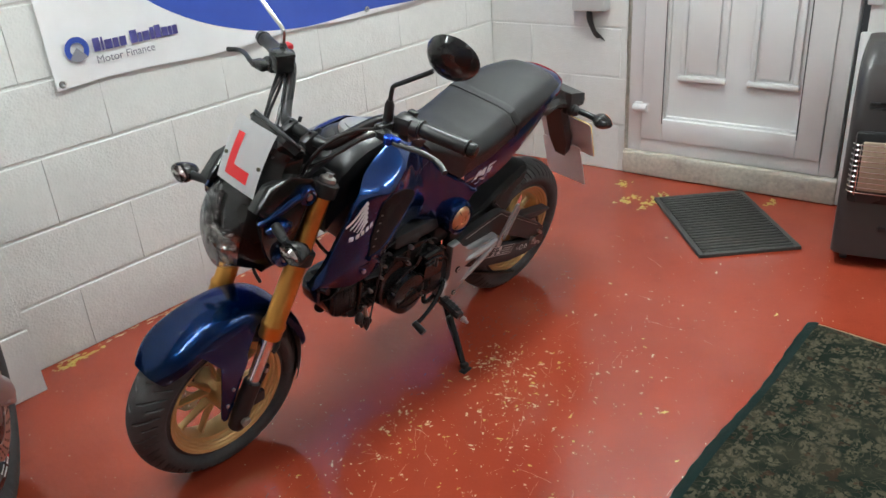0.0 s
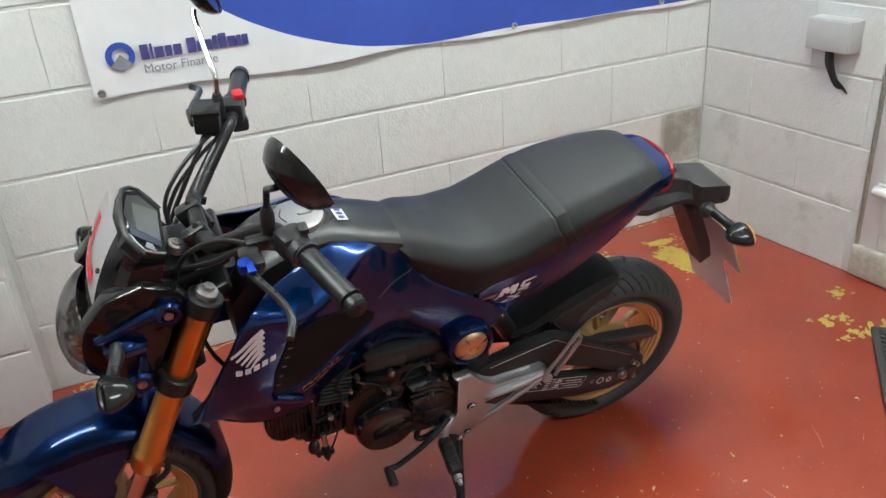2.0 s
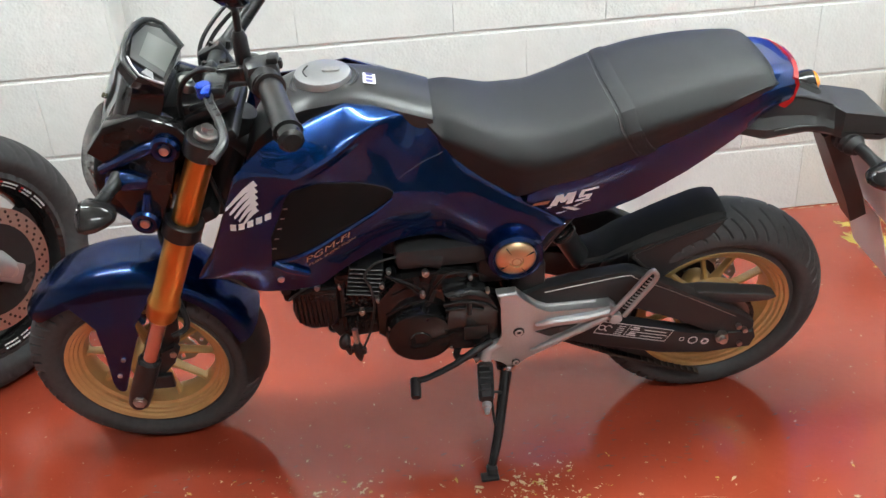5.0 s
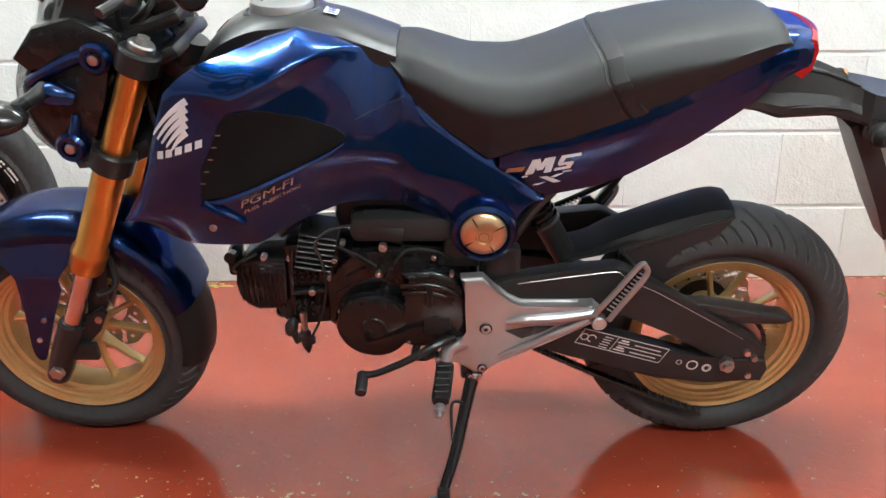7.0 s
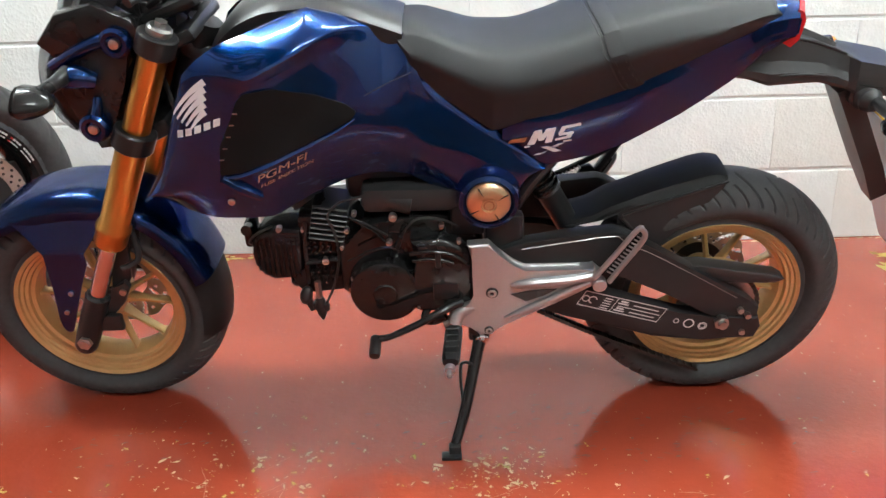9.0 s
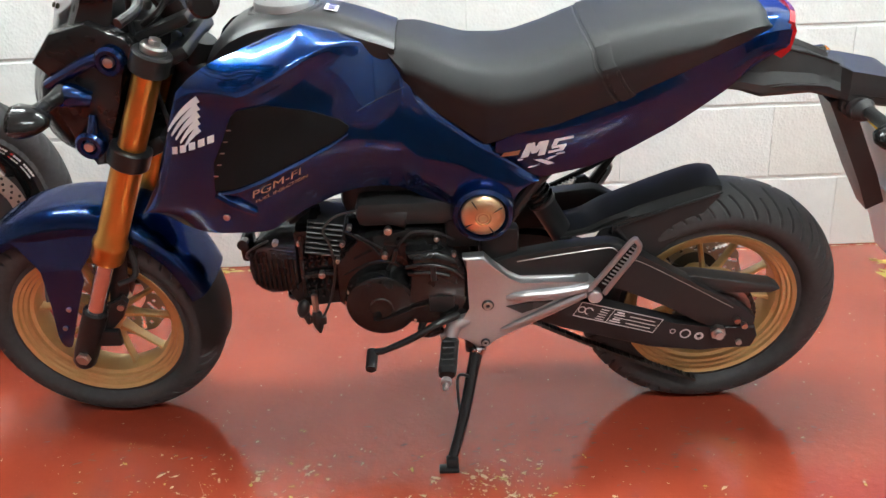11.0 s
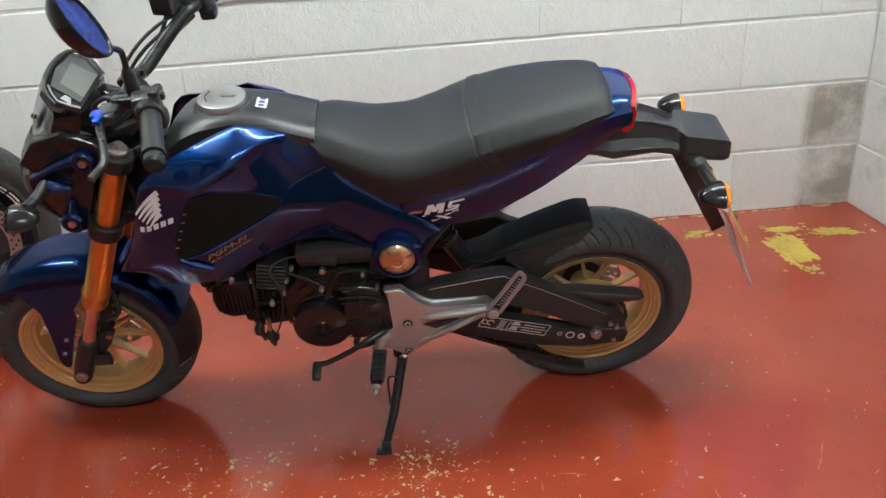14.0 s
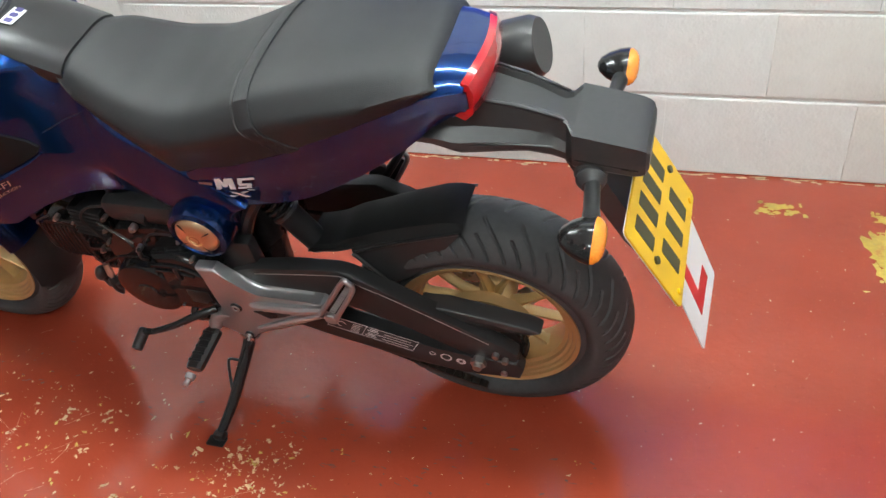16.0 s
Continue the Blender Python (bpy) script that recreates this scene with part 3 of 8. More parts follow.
# ---- banner on the back wall ----
banner = thing("banner", None, None, "white and blue vinyl advertising banner fixed to the wall", "banner")
B_L, B_R, B_LOW, B_TOP = -0.392, 2.0, 0.846, 1.5
bl = lambda x: B_LOW - 0.006 * math.sin(9 * x) - 0.002 * x
bx = lambda x, z: -0.004 * math.sin(7 * x + 3 * z) - 0.003 * math.sin(15 * x)
bm = bmnew()
sheet(bm, np.linspace(B_L, 1.72, 60), bl, lambda x: B_TOP, lambda x, z: -0.887 + bx(x, z), rows=20, side=-1, thick=-0.0012)
part("cloth", bm, BANNER_WHITE, banner)
wave = smooth_curve([(-0.20, 1.17), (-0.09, 1.088), (0.05, 0.995), (0.208, 0.925), (0.42, 0.870), (0.62, 0.852), (0.9, 0.858), (1.2, 0.852), (1.72, 0.85)])
bm = bmnew()
sheet(bm, np.linspace(-0.2, 1.715, 60), lambda x: max(wave(x), bl(x) + 0.003), lambda x: B_TOP - 0.01, lambda x, z: -0.8855 + bx(x, z), rows=16, side=-1, thick=0)
part("blue_field", bm, BANNER_BLUE, banner, "deep blue printed wave")
for gx in (-0.372, 0.265, 0.905, 1.5):
    bm = bmnew()
    turned_y(bm, [(0.004, -0.001), (0.006, -0.003), (0.010, -0.003), (0.0115, 0.001)], (gx, 0.884, 0.862), n=20)
    part("grommet", bm, STEEL, banner)
bm = bmnew()
rings = []
for k in range(31):
    t = radians(-45 + 270 * k / 30)
    rings.append([(-0.304 + r * math.cos(t), 0.8815, 0.952 + r * math.sin(t)) for r in (0.021, 0.038)])
loft(bm, rings, closed=False, caps=False)
part("logo_ring", bm, BANNER_BLUE, banner, "blue open ring mark")
bm = bmnew()
prism(bm, [(-0.334, 0.926), (-0.304, 0.958), (-0.274, 0.926), (-0.304, 0.914)], 0.8812, 0.8818)
part("logo_wedge", bm, BANNER_GREY, banner, "grey wedge under the ring mark")
for x0, w, h in ((-0.252, 0.022, 0.040), (-0.226, 0.007, 0.040), (-0.215, 0.024, 0.029), (-0.187, 0.018, 0.029), (-0.165, 0.022, 0.029),
                 (-0.128, 0.024, 0.040), (-0.101, 0.013, 0.029), (-0.085, 0.024, 0.029), (-0.058, 0.014, 0.037), (-0.041, 0.021, 0.040), (-0.016, 0.021, 0.029), (0.008, 0.013, 0.029), (0.023, 0.018, 0.029)):
    bm = bmnew()
    cuboid(bm, (x0 + w / 2, 0.8812, 0.935 + h / 2), (w, 0.0008, h))
    part("name_bar", bm, BANNER_NAVY, banner, "navy bar of lettering")
bm = letters("Motor Finance", 0.034)
bmesh.ops.translate(bm, verts=bm.verts, vec=(-0.252, 0.8815, 0.899))
part("small_print", bm, BANNER_GREY, banner, "grey printed words")
bm = letters("fina", 0.15)
bmesh.ops.translate(bm, verts=bm.verts, vec=(0.20, 0.879, 1.055))
part("large_print", bm, WHITE_DECAL, banner, "white printed letters")

# ---- gas heater ----
HM = Matrix.Translation((1.585, -1.02, 0)) @ Matrix.Rotation(radians(-76), 4, "Z")
heater = thing("gas_heater", None, None, "dark grey portable cabinet gas heater by the wall", "heater", m=HM)
bm = bmnew()
body = smooth_curve([(0.06, 0.0), (0.3, 0.01), (0.5, 0.03), (0.66, 0.07), (0.73, 0.13), (0.745, 0.2)])
rings = []
for z in np.linspace(0.05, 0.745, 16):
    f, w = body(z), 0.205 - 0.02 * max(0, (z - 0.6) / 0.15) ** 2
    rings.append([(p[0], p[1] + (f - 0.17) / 2 + 0.17 / 2 - 0.0, z) for p in rounded(2 * w, 0.36 - f, 0.04)])
loft(bm, rings)
part("cabinet", bm, HEATER_GREY, heater)
bm = bmnew()
cuboid(bm, (0, -0.165, 0.37), (0.36, 0.03, 0.25), 0.012)
part("surround", bm, BLACK_METAL, heater)
for k in range(3):
    bm = bmnew()
    cuboid(bm, (-0.105 + 0.105 * k, -0.184, 0.38), (0.098, 0.012, 0.17), 0.002)
    part("plaque", bm, HEATER_CLAY, heater, "pale ceramic heating plaque")
for k in range(10):
    bm = bmnew()
    z = 0.292 + 0.0185 * k
    rod(bm, [(-0.185, -0.178, z), (-0.16, -0.2, z), (0, -0.207, z), (0.16, -0.2, z), (0.185, -0.178, z)], 0.0018, n=6)
    part("guard_wire", bm, CHROME, heater)
for x in (-0.16, -0.053, 0.053, 0.16):
    bm = bmnew()
    rod(bm, [(x, -0.2, 0.285), (x, -0.208, 0.375), (x, -0.2, 0.465)], 0.0018, n=6)
    part("guard_wire", bm, CHROME, heater)
for x in (-0.13, -0.06, 0.02, 0.1):
    for z in (0.565, 0.582):
        bm = bmnew()
        cuboid(bm, (x, -0.137, z), (0.05, 0.02, 0.005), 0.001)
        part("vent_slot", bm, BLACK_METAL, heater)
for x in (-0.16, 0.16):
    for y in (-0.1, 0.1):
        bm = bmnew()
        cyl(bm, (x - 0.012, y, 0.025), (x + 0.012, y, 0.025), 0.025, bev=0.004)
        part("castor", bm, BLACK_PLASTIC, heater)
bm = bmnew()
cuboid(bm, (0, -0.178, 0.16), (0.14, 0.006, 0.016), 0.002)
part("badge", bm, DARK_GREY, heater)

# ---- rug ----
rug = thing("rug", None, None, "worn green floral patterned rug on the red floor", "rug")
bm = bmnew()
RUG_X = (-0.25, 0.925)
bm2 = bmnew()
n, k = 40, 30
rows = []
for i in range(n + 1):
    x = RUG_X[0] + (RUG_X[1] - RUG_X[0]) * i / n
    rows.append([(x - 0.05 * (j / k), -0.975 - 1.2 * j / k + 0.005 * math.sin(9 * x), 0.011 + 0.002 * noise.noise(Vector((x * 6, j * 0.3, 0)))) for j in range(k + 1)])
loft(bm, rows, closed=False, caps=False)
bmesh.ops.solidify(bm, geom=bm.faces[:], thickness=0.009)
part("field", bm, CARPET, rug)
rows = []
for i in range(n + 1):
    x = RUG_X[0] + (RUG_X[1] - RUG_X[0] + 0.012) * i / n
    rows.append([(x, -0.978 + 0.003 * math.sin(9 * x), 0.0125), (x, -0.962 + 0.004 * math.sin(31 * x), 0.011), (x, -0.948 + 0.006 * math.sin(9 * x) + 0.002 * math.sin(70 * x), 0.002)])
loft(bm2, rows, closed=False, caps=False)
bmesh.ops.solidify(bm2, geom=bm2.faces[:], thickness=0.002)
part("edging", bm2, RUG_EDGE, rug, "dark green bound edge")
for off, wide in ((0.030, 0.006), (0.062, 0.008), (0.190, 0.006), (0.205, 0.006)):
    for c in range(46):
        bm = bmnew()
        x = 0.885 - c * 0.0245
        cuboid(bm, (x - off * 0.04, -0.975 - off + 0.005 * math.sin(9 * x), 0.0134), (0.014, wide, 0.0016), 0.0006, seg=1)
        part("border_link", bm, RUG_LINK, rug)
bm = bmnew()
rows = [[(0.922 + 0.012 * s - 0.05 * j / 30, -0.975 - 1.2 * j / 30, 0.012 - 0.005 * s) for s in (0, 1, 2)] for j in range(31)]
loft(bm, rows, closed=False, caps=False)
bmesh.ops.solidify(bm, geom=bm.faces[:], thickness=0.002)
part("fringe", bm, PALE_FLECK, rug, "pale frayed end")

# ---- ceiling lights ----
def strip_light(x, y, turn):
    m = Matrix.Translation((x, y, TOP)) @ Matrix.Rotation(radians(turn), 4, "Z")
    lamp = thing("ceiling_light", None, None, "lit white batten light with a diffuser on the ceiling", "light", "ceiling lights", m=m)
    b = bmnew()
    cuboid(b, (0, 0, -0.025), (1.55, 0.06, 0.05), 0.006)
    part("batten", b, UPVC, lamp)
    b = bmnew()
    cuboid(b, (0, 0, -0.072), (1.46, 0.075, 0.044), 0.012)
    part("diffuser", b, TUBE_GLOW, lamp, "glowing white diffuser")
    for s in (-1, 1):
        b = bmnew()
        cuboid(b, (0.74 * s, 0, -0.070), (0.02, 0.082, 0.05), 0.003)
        part("end_cap", b, UPVC, lamp)


for x, y, turn in TUBES:
    strip_light(x, y, turn)


# ---- the motorcycle ----
# In its own frame x runs from the front wheel to the rear, -y is its left side and z is up; it leans on its stand.
LEAN_Y = Vector((0.020, 0.97098, 0.23833)).normalized()
LEAN_X = Vector((LEAN_Y.y, -LEAN_Y.x, 0)).normalized()
LEAN_Z = LEAN_X.cross(LEAN_Y)
BIKE = Matrix.Translation((0.0088, 0.068, 0.0030)) @ Matrix((LEAN_X, LEAN_Y, LEAN_Z)).transposed().to_4x4()
bike = thing("motorcycle", None, None, "small blue naked motorcycle with gold wheels on its side stand", "motorcycle", m=BIKE)
FRONT, REAR = (-0.574, 0.0, 0.238), (0.608, 0.0, 0.2455)


def tyre(b, centre, radius, half, bead, n=960, groove=None, across=96):
    """A tyre with cut grooves."""
    prof = [(bead, -0.72 * half), (bead + 0.006, -0.8 * half)]
    for k in range(across + 1):
        s = -1 + 2 * k / across
        a = s * radians(118)
        prof.append((radius - (radius - bead) * 0.5 * (1 - math.cos(a)) * 1.1, half * math.sin(a) if abs(a) < radians(90) else math.copysign(half * (1 - 0.25 * ((abs(a) - math.pi / 2) / 0.49) ** 2), a)))
    prof += [(bead + 0.006, 0.8 * half), (bead, 0.72 * half)]
    cx, cy, cz = centre
    rings = []
    for i in range(n):
        t = 2 * math.pi * i / n
        ring = []
        for r, y in prof:
            cut = groove(t, y / half, r) if groove else 0
            s = max(-1.0, min(1.0, y / half))
            rr = r - cut * math.sqrt(1 - s * s)
            ring.append((cx + rr * math.cos(t), cy + y - cut * s, cz + rr * math.sin(t)))
        rings.append(ring)
    loft(b, rings, closed=False, caps=False, loop=True)
    return b


def road_groove(count, turn):
    """Long curved grooves that run out to each shoulder, with a short one between."""
    def g(t, s, r):
        a = abs(s)
        if a < 0.10 or a > 0.985 or r < 0.19:
            return 0
        u = (t * count / (2 * math.pi) + turn * (a ** 1.5) + (0.5 if s > 0 else 0)) % 1
        deep = max(0.0, 1 - abs(u - 0.3) / 0.06)
        if 0.60 < a:
            deep = max(deep, 1 - abs(u - 0.8) / 0.05)
        return 0.0034 * min(1.0, 1.8 * max(0.0, deep)) * min(1.0, (a - 0.10) / 0.1, (0.985 - a) / 0.03)
    return g


def wheel(name, centre, radius, half, label, rear=False):
    w = new(name)
    w.parent = bike
    tagged(w, label)
    cx, cy, cz = centre
    tb = bmnew()
    tyre(tb, centre, radius, half, 0.156, groove=road_groove(26, 0.9))
    part("tyre", tb, RUBBER, w, "black road tyre with curved grooves", sharp=24)
    h = 0.8 * half
    rb = bmnew()
    turned_y(rb, [(0.160, -h - 0.0005), (0.163, -h - 0.002), (0.1645, -h + 0.004), (0.160, -h + 0.010), (0.152, -h + 0.02), (0.140, -0.012), (0.140, 0.012), (0.152, h - 0.02), (0.160, h - 0.010), (0.1645, h - 0.004), (0.163, h + 0.002),
                  (0.156, h - 0.001), (0.154, h - 0.006), (0.149, h - 0.007), (0.147, h - 0.011), (0.1415, h - 0.012), (0.1395, h - 0.019), (0.133, h - 0.022), (0.130, h - 0.034), (0.128, 0.0), (0.130, -h + 0.034), (0.133, -h + 0.022), (0.1395, -h + 0.019), (0.1415, -h + 0.012), (0.147, -h + 0.011), (0.149, -h + 0.007), (0.154, -h + 0.006), (0.156, -h + 0.001)], centre, closed=True)
    part("rim", rb, GOLD, w, "gold painted rim")
    hb = bmnew()
    turned_y(hb, [(0.010, -0.062), (0.026, -0.062), (0.034, -0.05), (0.036, -0.02), (0.036, 0.02), (0.034, 0.05), (0.026, 0.062), (0.010, 0.062)], centre, n=40)
    if rear:
        turned_y(hb, [(0.03, -0.055), (0.075, -0.05), (0.078, -0.03), (0.03, -0.02)], centre, n=40)
    part("hub", hb, GOLD, w)
    for k in range(5):
        for s in (-1, 1):
            sb = bmnew()
            t0 = 2 * math.pi * (k + 0.15) / 5 + 0.12 * s
            t1 = 2 * math.pi * (k + 0.15) / 5 + 0.30 * s
            a = Vector((cx + 0.030 * math.cos(t0), cy, cz + 0.030 * math.sin(t0)))
            e = Vector((cx + 0.139 * math.cos(t1), cy, cz + 0.139 * math.sin(t1)))
            way = (e - a).normalized()
            side = Vector((-way.z, 0, way.x))
            rings = []
            for q, wd, dp in ((0.0, 0.008, 0.016), (0.35, 0.0042, 0.010), (0.85, 0.0040, 0.009), (1.0, 0.008, 0.016)):
                c = a + (e - a) * q
                rings.append([c + side * (wd * u) + Vector((0, dp * v, 0)) for u, v in ((-1, -0.6), (-0.6, -1), (0.6, -1), (1, -0.6), (1, 0.6), (0.6, 1), (-0.6, 1), (-1, 0.6))])
            loft(sb, rings)
            part("spoke", sb, GOLD, w)
    db = bmnew()
    r0, r1, y = (0.055, 0.108, 0.064) if not rear else (0.05, 0.093, 0.064)
    rows = [r0 + (r1 - r0) * q for q in (0, 0.10, 0.24, 0.38, 0.52, 0.66, 0.80, 0.90, 1.0)]
    grid = [[db.verts.new((cx + (q + 0.0022 * (q == r1) * math.cos(12 * 2 * math.pi * k / 216)) * math.cos(2 * math.pi * k / 216), cy + y, cz + (q + 0.0022 * (q == r1) * math.cos(12 * 2 * math.pi * k / 216)) * math.sin(2 * math.pi * k / 216))) for q in rows] for k in range(216)]
    for k in range(216):
        for j in range(8):
            u = (k + 1.6 * j) % 18
            slot = (u < 4 and 1 <= j <= 6) or (8 <= u < 10.5 and j in (2, 5))
            if not slot:
                db.faces.new((grid[k][j], grid[k][j + 1], grid[(k + 1) % 216][j + 1], grid[(k + 1) % 216][j]))
    loose = [v for v in db.verts if not v.link_faces]
    bmesh.ops.delete(db, geom=loose, context="VERTS")
    bmesh.ops.solidify(db, geom=db.faces[:], thickness=0.004)
    part("brake_disc", db, DISC_STEEL, w, "slotted steel brake disc")
    return w


front_wheel = wheel("front_wheel", FRONT, 0.238, 0.059, "gold spoked front wheel with black tyre")
rear_wheel = wheel("rear_wheel", REAR, 0.2455, 0.066, "gold spoked rear wheel with black tyre", rear=True)


# ---- bodywork ----
shroud_top = line_curve([(-0.385, 0.542), (-0.351, 0.594), (-0.306, 0.694), (-0.280, 0.754), (-0.258, 0.774), (-0.231, 0.788), (-0.19, 0.799), (-0.139, 0.816), (-0.096, 0.828),
                         (-0.042, 0.811), (0.0, 0.797), (0.024, 0.788), (0.048, 0.780), (0.055, 0.749), (0.074, 0.712), (0.132, 0.662), (0.192, 0.622), (0.220, 0.600), (0.272, 0.559)])
shroud_low = smooth_curve([(-0.385, 0.538), (-0.323, 0.515), (-0.26, 0.504), (-0.183, 0.500), (-0.143, 0.517), (-0.104, 0.533), (-0.028, 0.550), (0.027, 0.542), (0.081, 0.514), (0.129, 0.476), (0.177, 0.456), (0.217, 0.462), (0.243, 0.520), (0.272, 0.556)])
shroud_wide = smooth_curve([(-0.385, 0.146), (-0.33, 0.168), (-0.27, 0.184), (-0.20, 0.178), (-0.12, 0.155), (-0.04, 0.130), (0.05, 0.106), (0.12, 0.105), (0.18, 0.110), (0.272, 0.106)])
shroud_inner = smooth_curve([(-0.385, 0.144), (-0.30, 0.166), (-0.268, 0.156), (-0.21, 0.118), (-0.12, 0.088), (-0.08, 0.080), (0.0, 0.062), (0.03, 0.060), (0.05, 0.078), (0.12, 0.084), (0.2, 0.090), (0.272, 0.104)])
crease_at = smooth_curve([(-0.385, 0.545), (-0.32, 0.68), (-0.272, 0.748), (-0.240, 0.757), (-0.213, 0.755), (-0.186, 0.750), (-0.148, 0.763), (-0.100, 0.783), (-0.057, 0.799), (-0.027, 0.801), (0.0, 0.793), (0.024, 0.783), (0.046, 0.772), (0.08, 0.69), (0.13, 0.648), (0.2, 0.60), (0.272, 0.557)])
crease = lambda x: min(crease_at(x), shroud_top(x) - (0.02 + 0.04 * ease(-0.28, -0.24, x) * ease(-0.03, -0.09, x)) * (shroud_top(x) - shroud_low(x)))


def ease(a, b, x):
    t = min(1.0, max(0.0, (x - a) / (b - a)))
    return t * t * (3 - 2 * t)


def shroud_depth(x, z):
    """How far the side panels stand out from the middle plane: an upper band, a nose that rounds over, a hollow about the grille and a rear panel that leans in."""
    w, low, high = shroud_wide(x), shroud_low(x), shroud_top(x)
    c = crease(x)
    nose, rear = ease(-0.15, -0.27, x), ease(-0.13, 0.02, x)
    lean = 0.022 * nose + 0.048 * rear * (1 - 0.72 * ease(0.0, 0.10, x))
    edge = w - lean
    if z > c:
        t = min(1.0, (z - c) / max(high - c, 1e-4))
        return edge + (min(shroud_inner(x), edge - 0.006) - edge) * t**1.55
    t = (c - z) / max(c - low, 1e-4)
    dip = 0.011 * (1 - nose) * (1 - rear) * ease(0.0, 0.10, t) * (1 - ease(0.30, 0.62, t))
    swell = 0.005 * math.exp(-((t - 0.66) / 0.22) ** 2)
    return w - lean * max(0.0, 1 - t / 0.66) ** 1.4 - 0.036 * t**2.2 - dip + swell


xs_body = np.unique(np.concatenate([np.linspace(-0.385, 0.272, 110), np.linspace(0.02, 0.08, 20), [-0.28, -0.096]]))
mesh_top = line_curve([(-0.243, 0.604), (-0.238, 0.645), (-0.214, 0.690), (-0.203, 0.716), (-0.190, 0.727), (-0.150, 0.730), (-0.09, 0.710), (-0.045, 0.688), (-0.032, 0.676)])
mesh_low = line_curve([(-0.243, 0.598), (-0.213, 0.600), (-0.16, 0.616), (-0.11, 0.634), (-0.06, 0.654), (-0.036, 0.666), (-0.032, 0.671)])
for side in (-1, 1):
    bm = bmnew()
    sheet(bm, xs_body, shroud_low, shroud_top, shroud_depth, rows=44, side=side, thick=0.004, fold=crease, upper=12)
    shroud = part("side_shroud", bm, BLUE, bike, "glossy pearl blue tank shroud", sharp=28)
    bm = bmnew()
    sheet(bm, np.linspace(-0.243, -0.032, 36), mesh_low, mesh_top, shroud_depth, rows=10, side=side, thick=0.006, lift=0.0035)
    part("grille_panel", bm, MESH_BLACK, shroud, "matt black triangular grille insert")
    bm = bmnew()
    rod(bm, [(x, side * (shroud_depth(x, mesh_low(x) - 0.006) + 0.001), mesh_low(x) - 0.006) for x in np.linspace(-0.240, -0.034, 9)], [0.004, 0.006, 0.0065, 0.0065, 0.006, 0.006, 0.005, 0.004, 0.002], n=8)
    part("ridge", bm, BLUE, shroud)
    bm = bmnew()
    rod(bm, [(x, side * (shroud_depth(x, z) + 0.004), z) for x, z in ((-0.243, 0.592), (-0.22, 0.572), (-0.190, 0.548))], [0.007, 0.009, 0.006], n=8)
    part("chevron", bm, BLUE, shroud)
    for k in range(5):
        bm = bmnew()
        x, z = -0.205 - 0.0075 * k, 0.70 - 0.018 * k
        cuboid(bm, (x, side * (shroud_depth(x, z) + 0.0095), z), (0.007, 0.0015, 0.0015))
        part("grille_nick", bm, STEEL, shroud)
    bm = bmnew()
    rod(bm, [(x, side * (shroud_depth(x, z) - 0.0003), z) for x, z in [(-0.018 + 0.0075 * k, 0.695 + 0.0028 * k) for k in range(11)]], 0.0008, n=6, steps=2)
    part("panel_seam", bm, BLACK_PLASTIC, shroud)
    bm = bmnew()
    for x, z in ((-0.240, 0.541),):
        y = side * shroud_depth(x, z)
        cyl(bm, (x, y - side * 0.004, z), (x, y + side * 0.004, z), 0.006, n=12, bev=0.001)
    part("screw", bm, STEEL, shroud)

    # Winged mark and the bars below it.
    def on(x, z, up=0.0012):
        return (x, side * (shroud_depth(x, z) + up), z)

    for k in range(5):
        bm = bmnew()
        x1, z1 = -0.2440 - 0.0015 * k, 0.748 - 0.0112 * k
        x0, z0 = -0.304 + 0.0070 * k, 0.694 - 0.0045 * k
        low, high = [], []
        for q in range(9):
            t = q / 8
            x, z = x0 + (x1 - x0) * t, z0 + (z1 - z0) * t + 0.006 * math.sin(math.pi * t) * (1 - k / 6)
            wd = 0.0014 + 0.0032 * t
            high.append(on(x - 0.5 * wd, z + wd))
            low.append(on(x + 0.5 * wd, z - wd))
        loft(bm, [low, high], closed=False, caps=False)
        part("wing_feather", bm, WHITE_DECAL, shroud)
    for k in range(5):
        bm = bmnew()
        x0, z0 = -0.302 + 0.0150 * k, 0.659 + 0.0046 * k
        quad = [[on(x0 + 0.0105 * u + 0.002 * v, z0 + 0.0028 * u + 0.0120 * v) for u in (0, 0.5, 1)] for v in (0, 1)]
        loft(bm, quad, closed=False, caps=False)
        part("name_bar", bm, WHITE_DECAL, shroud)
    for text, size, x0, z0 in (("PGM-FI", 0.021, -0.192, 0.577), ("FUEL INJECTION", 0.0092, -0.188, 0.567)):
        bm = letters(text, size, 0.0)
        ang = radians(20)
        for v in bm.verts:
            u, w = v.co.x * 1.32, v.co.z
            if side > 0:
                u = 0.1 - u
            x = x0 + u * math.cos(ang) - w * math.sin(ang) + 0.55 * w
            z = z0 + u * math.sin(ang) + w * math.cos(ang)
            v.co = on(x, z, 0.0012)
        part("lettering", bm, COPPER_DECAL, shroud)

    # Pivot cover with its bronze cap.
    bm = bmnew()
    y = side * 0.112
    turned_y(bm, [(0.0, y * 0.7), (0.054, y * 0.7), (0.055, y), (0.050, y + side * 0.014), (0.043, y + side * 0.018), (0.039, y + side * 0.010), (0.0, y + side * 0.008)], (0.177, 0, 0.508), n=48)
    cover = part("pivot_cover", bm, BLUE, bike, "round glossy blue pivot cover")
    bm = bmnew()
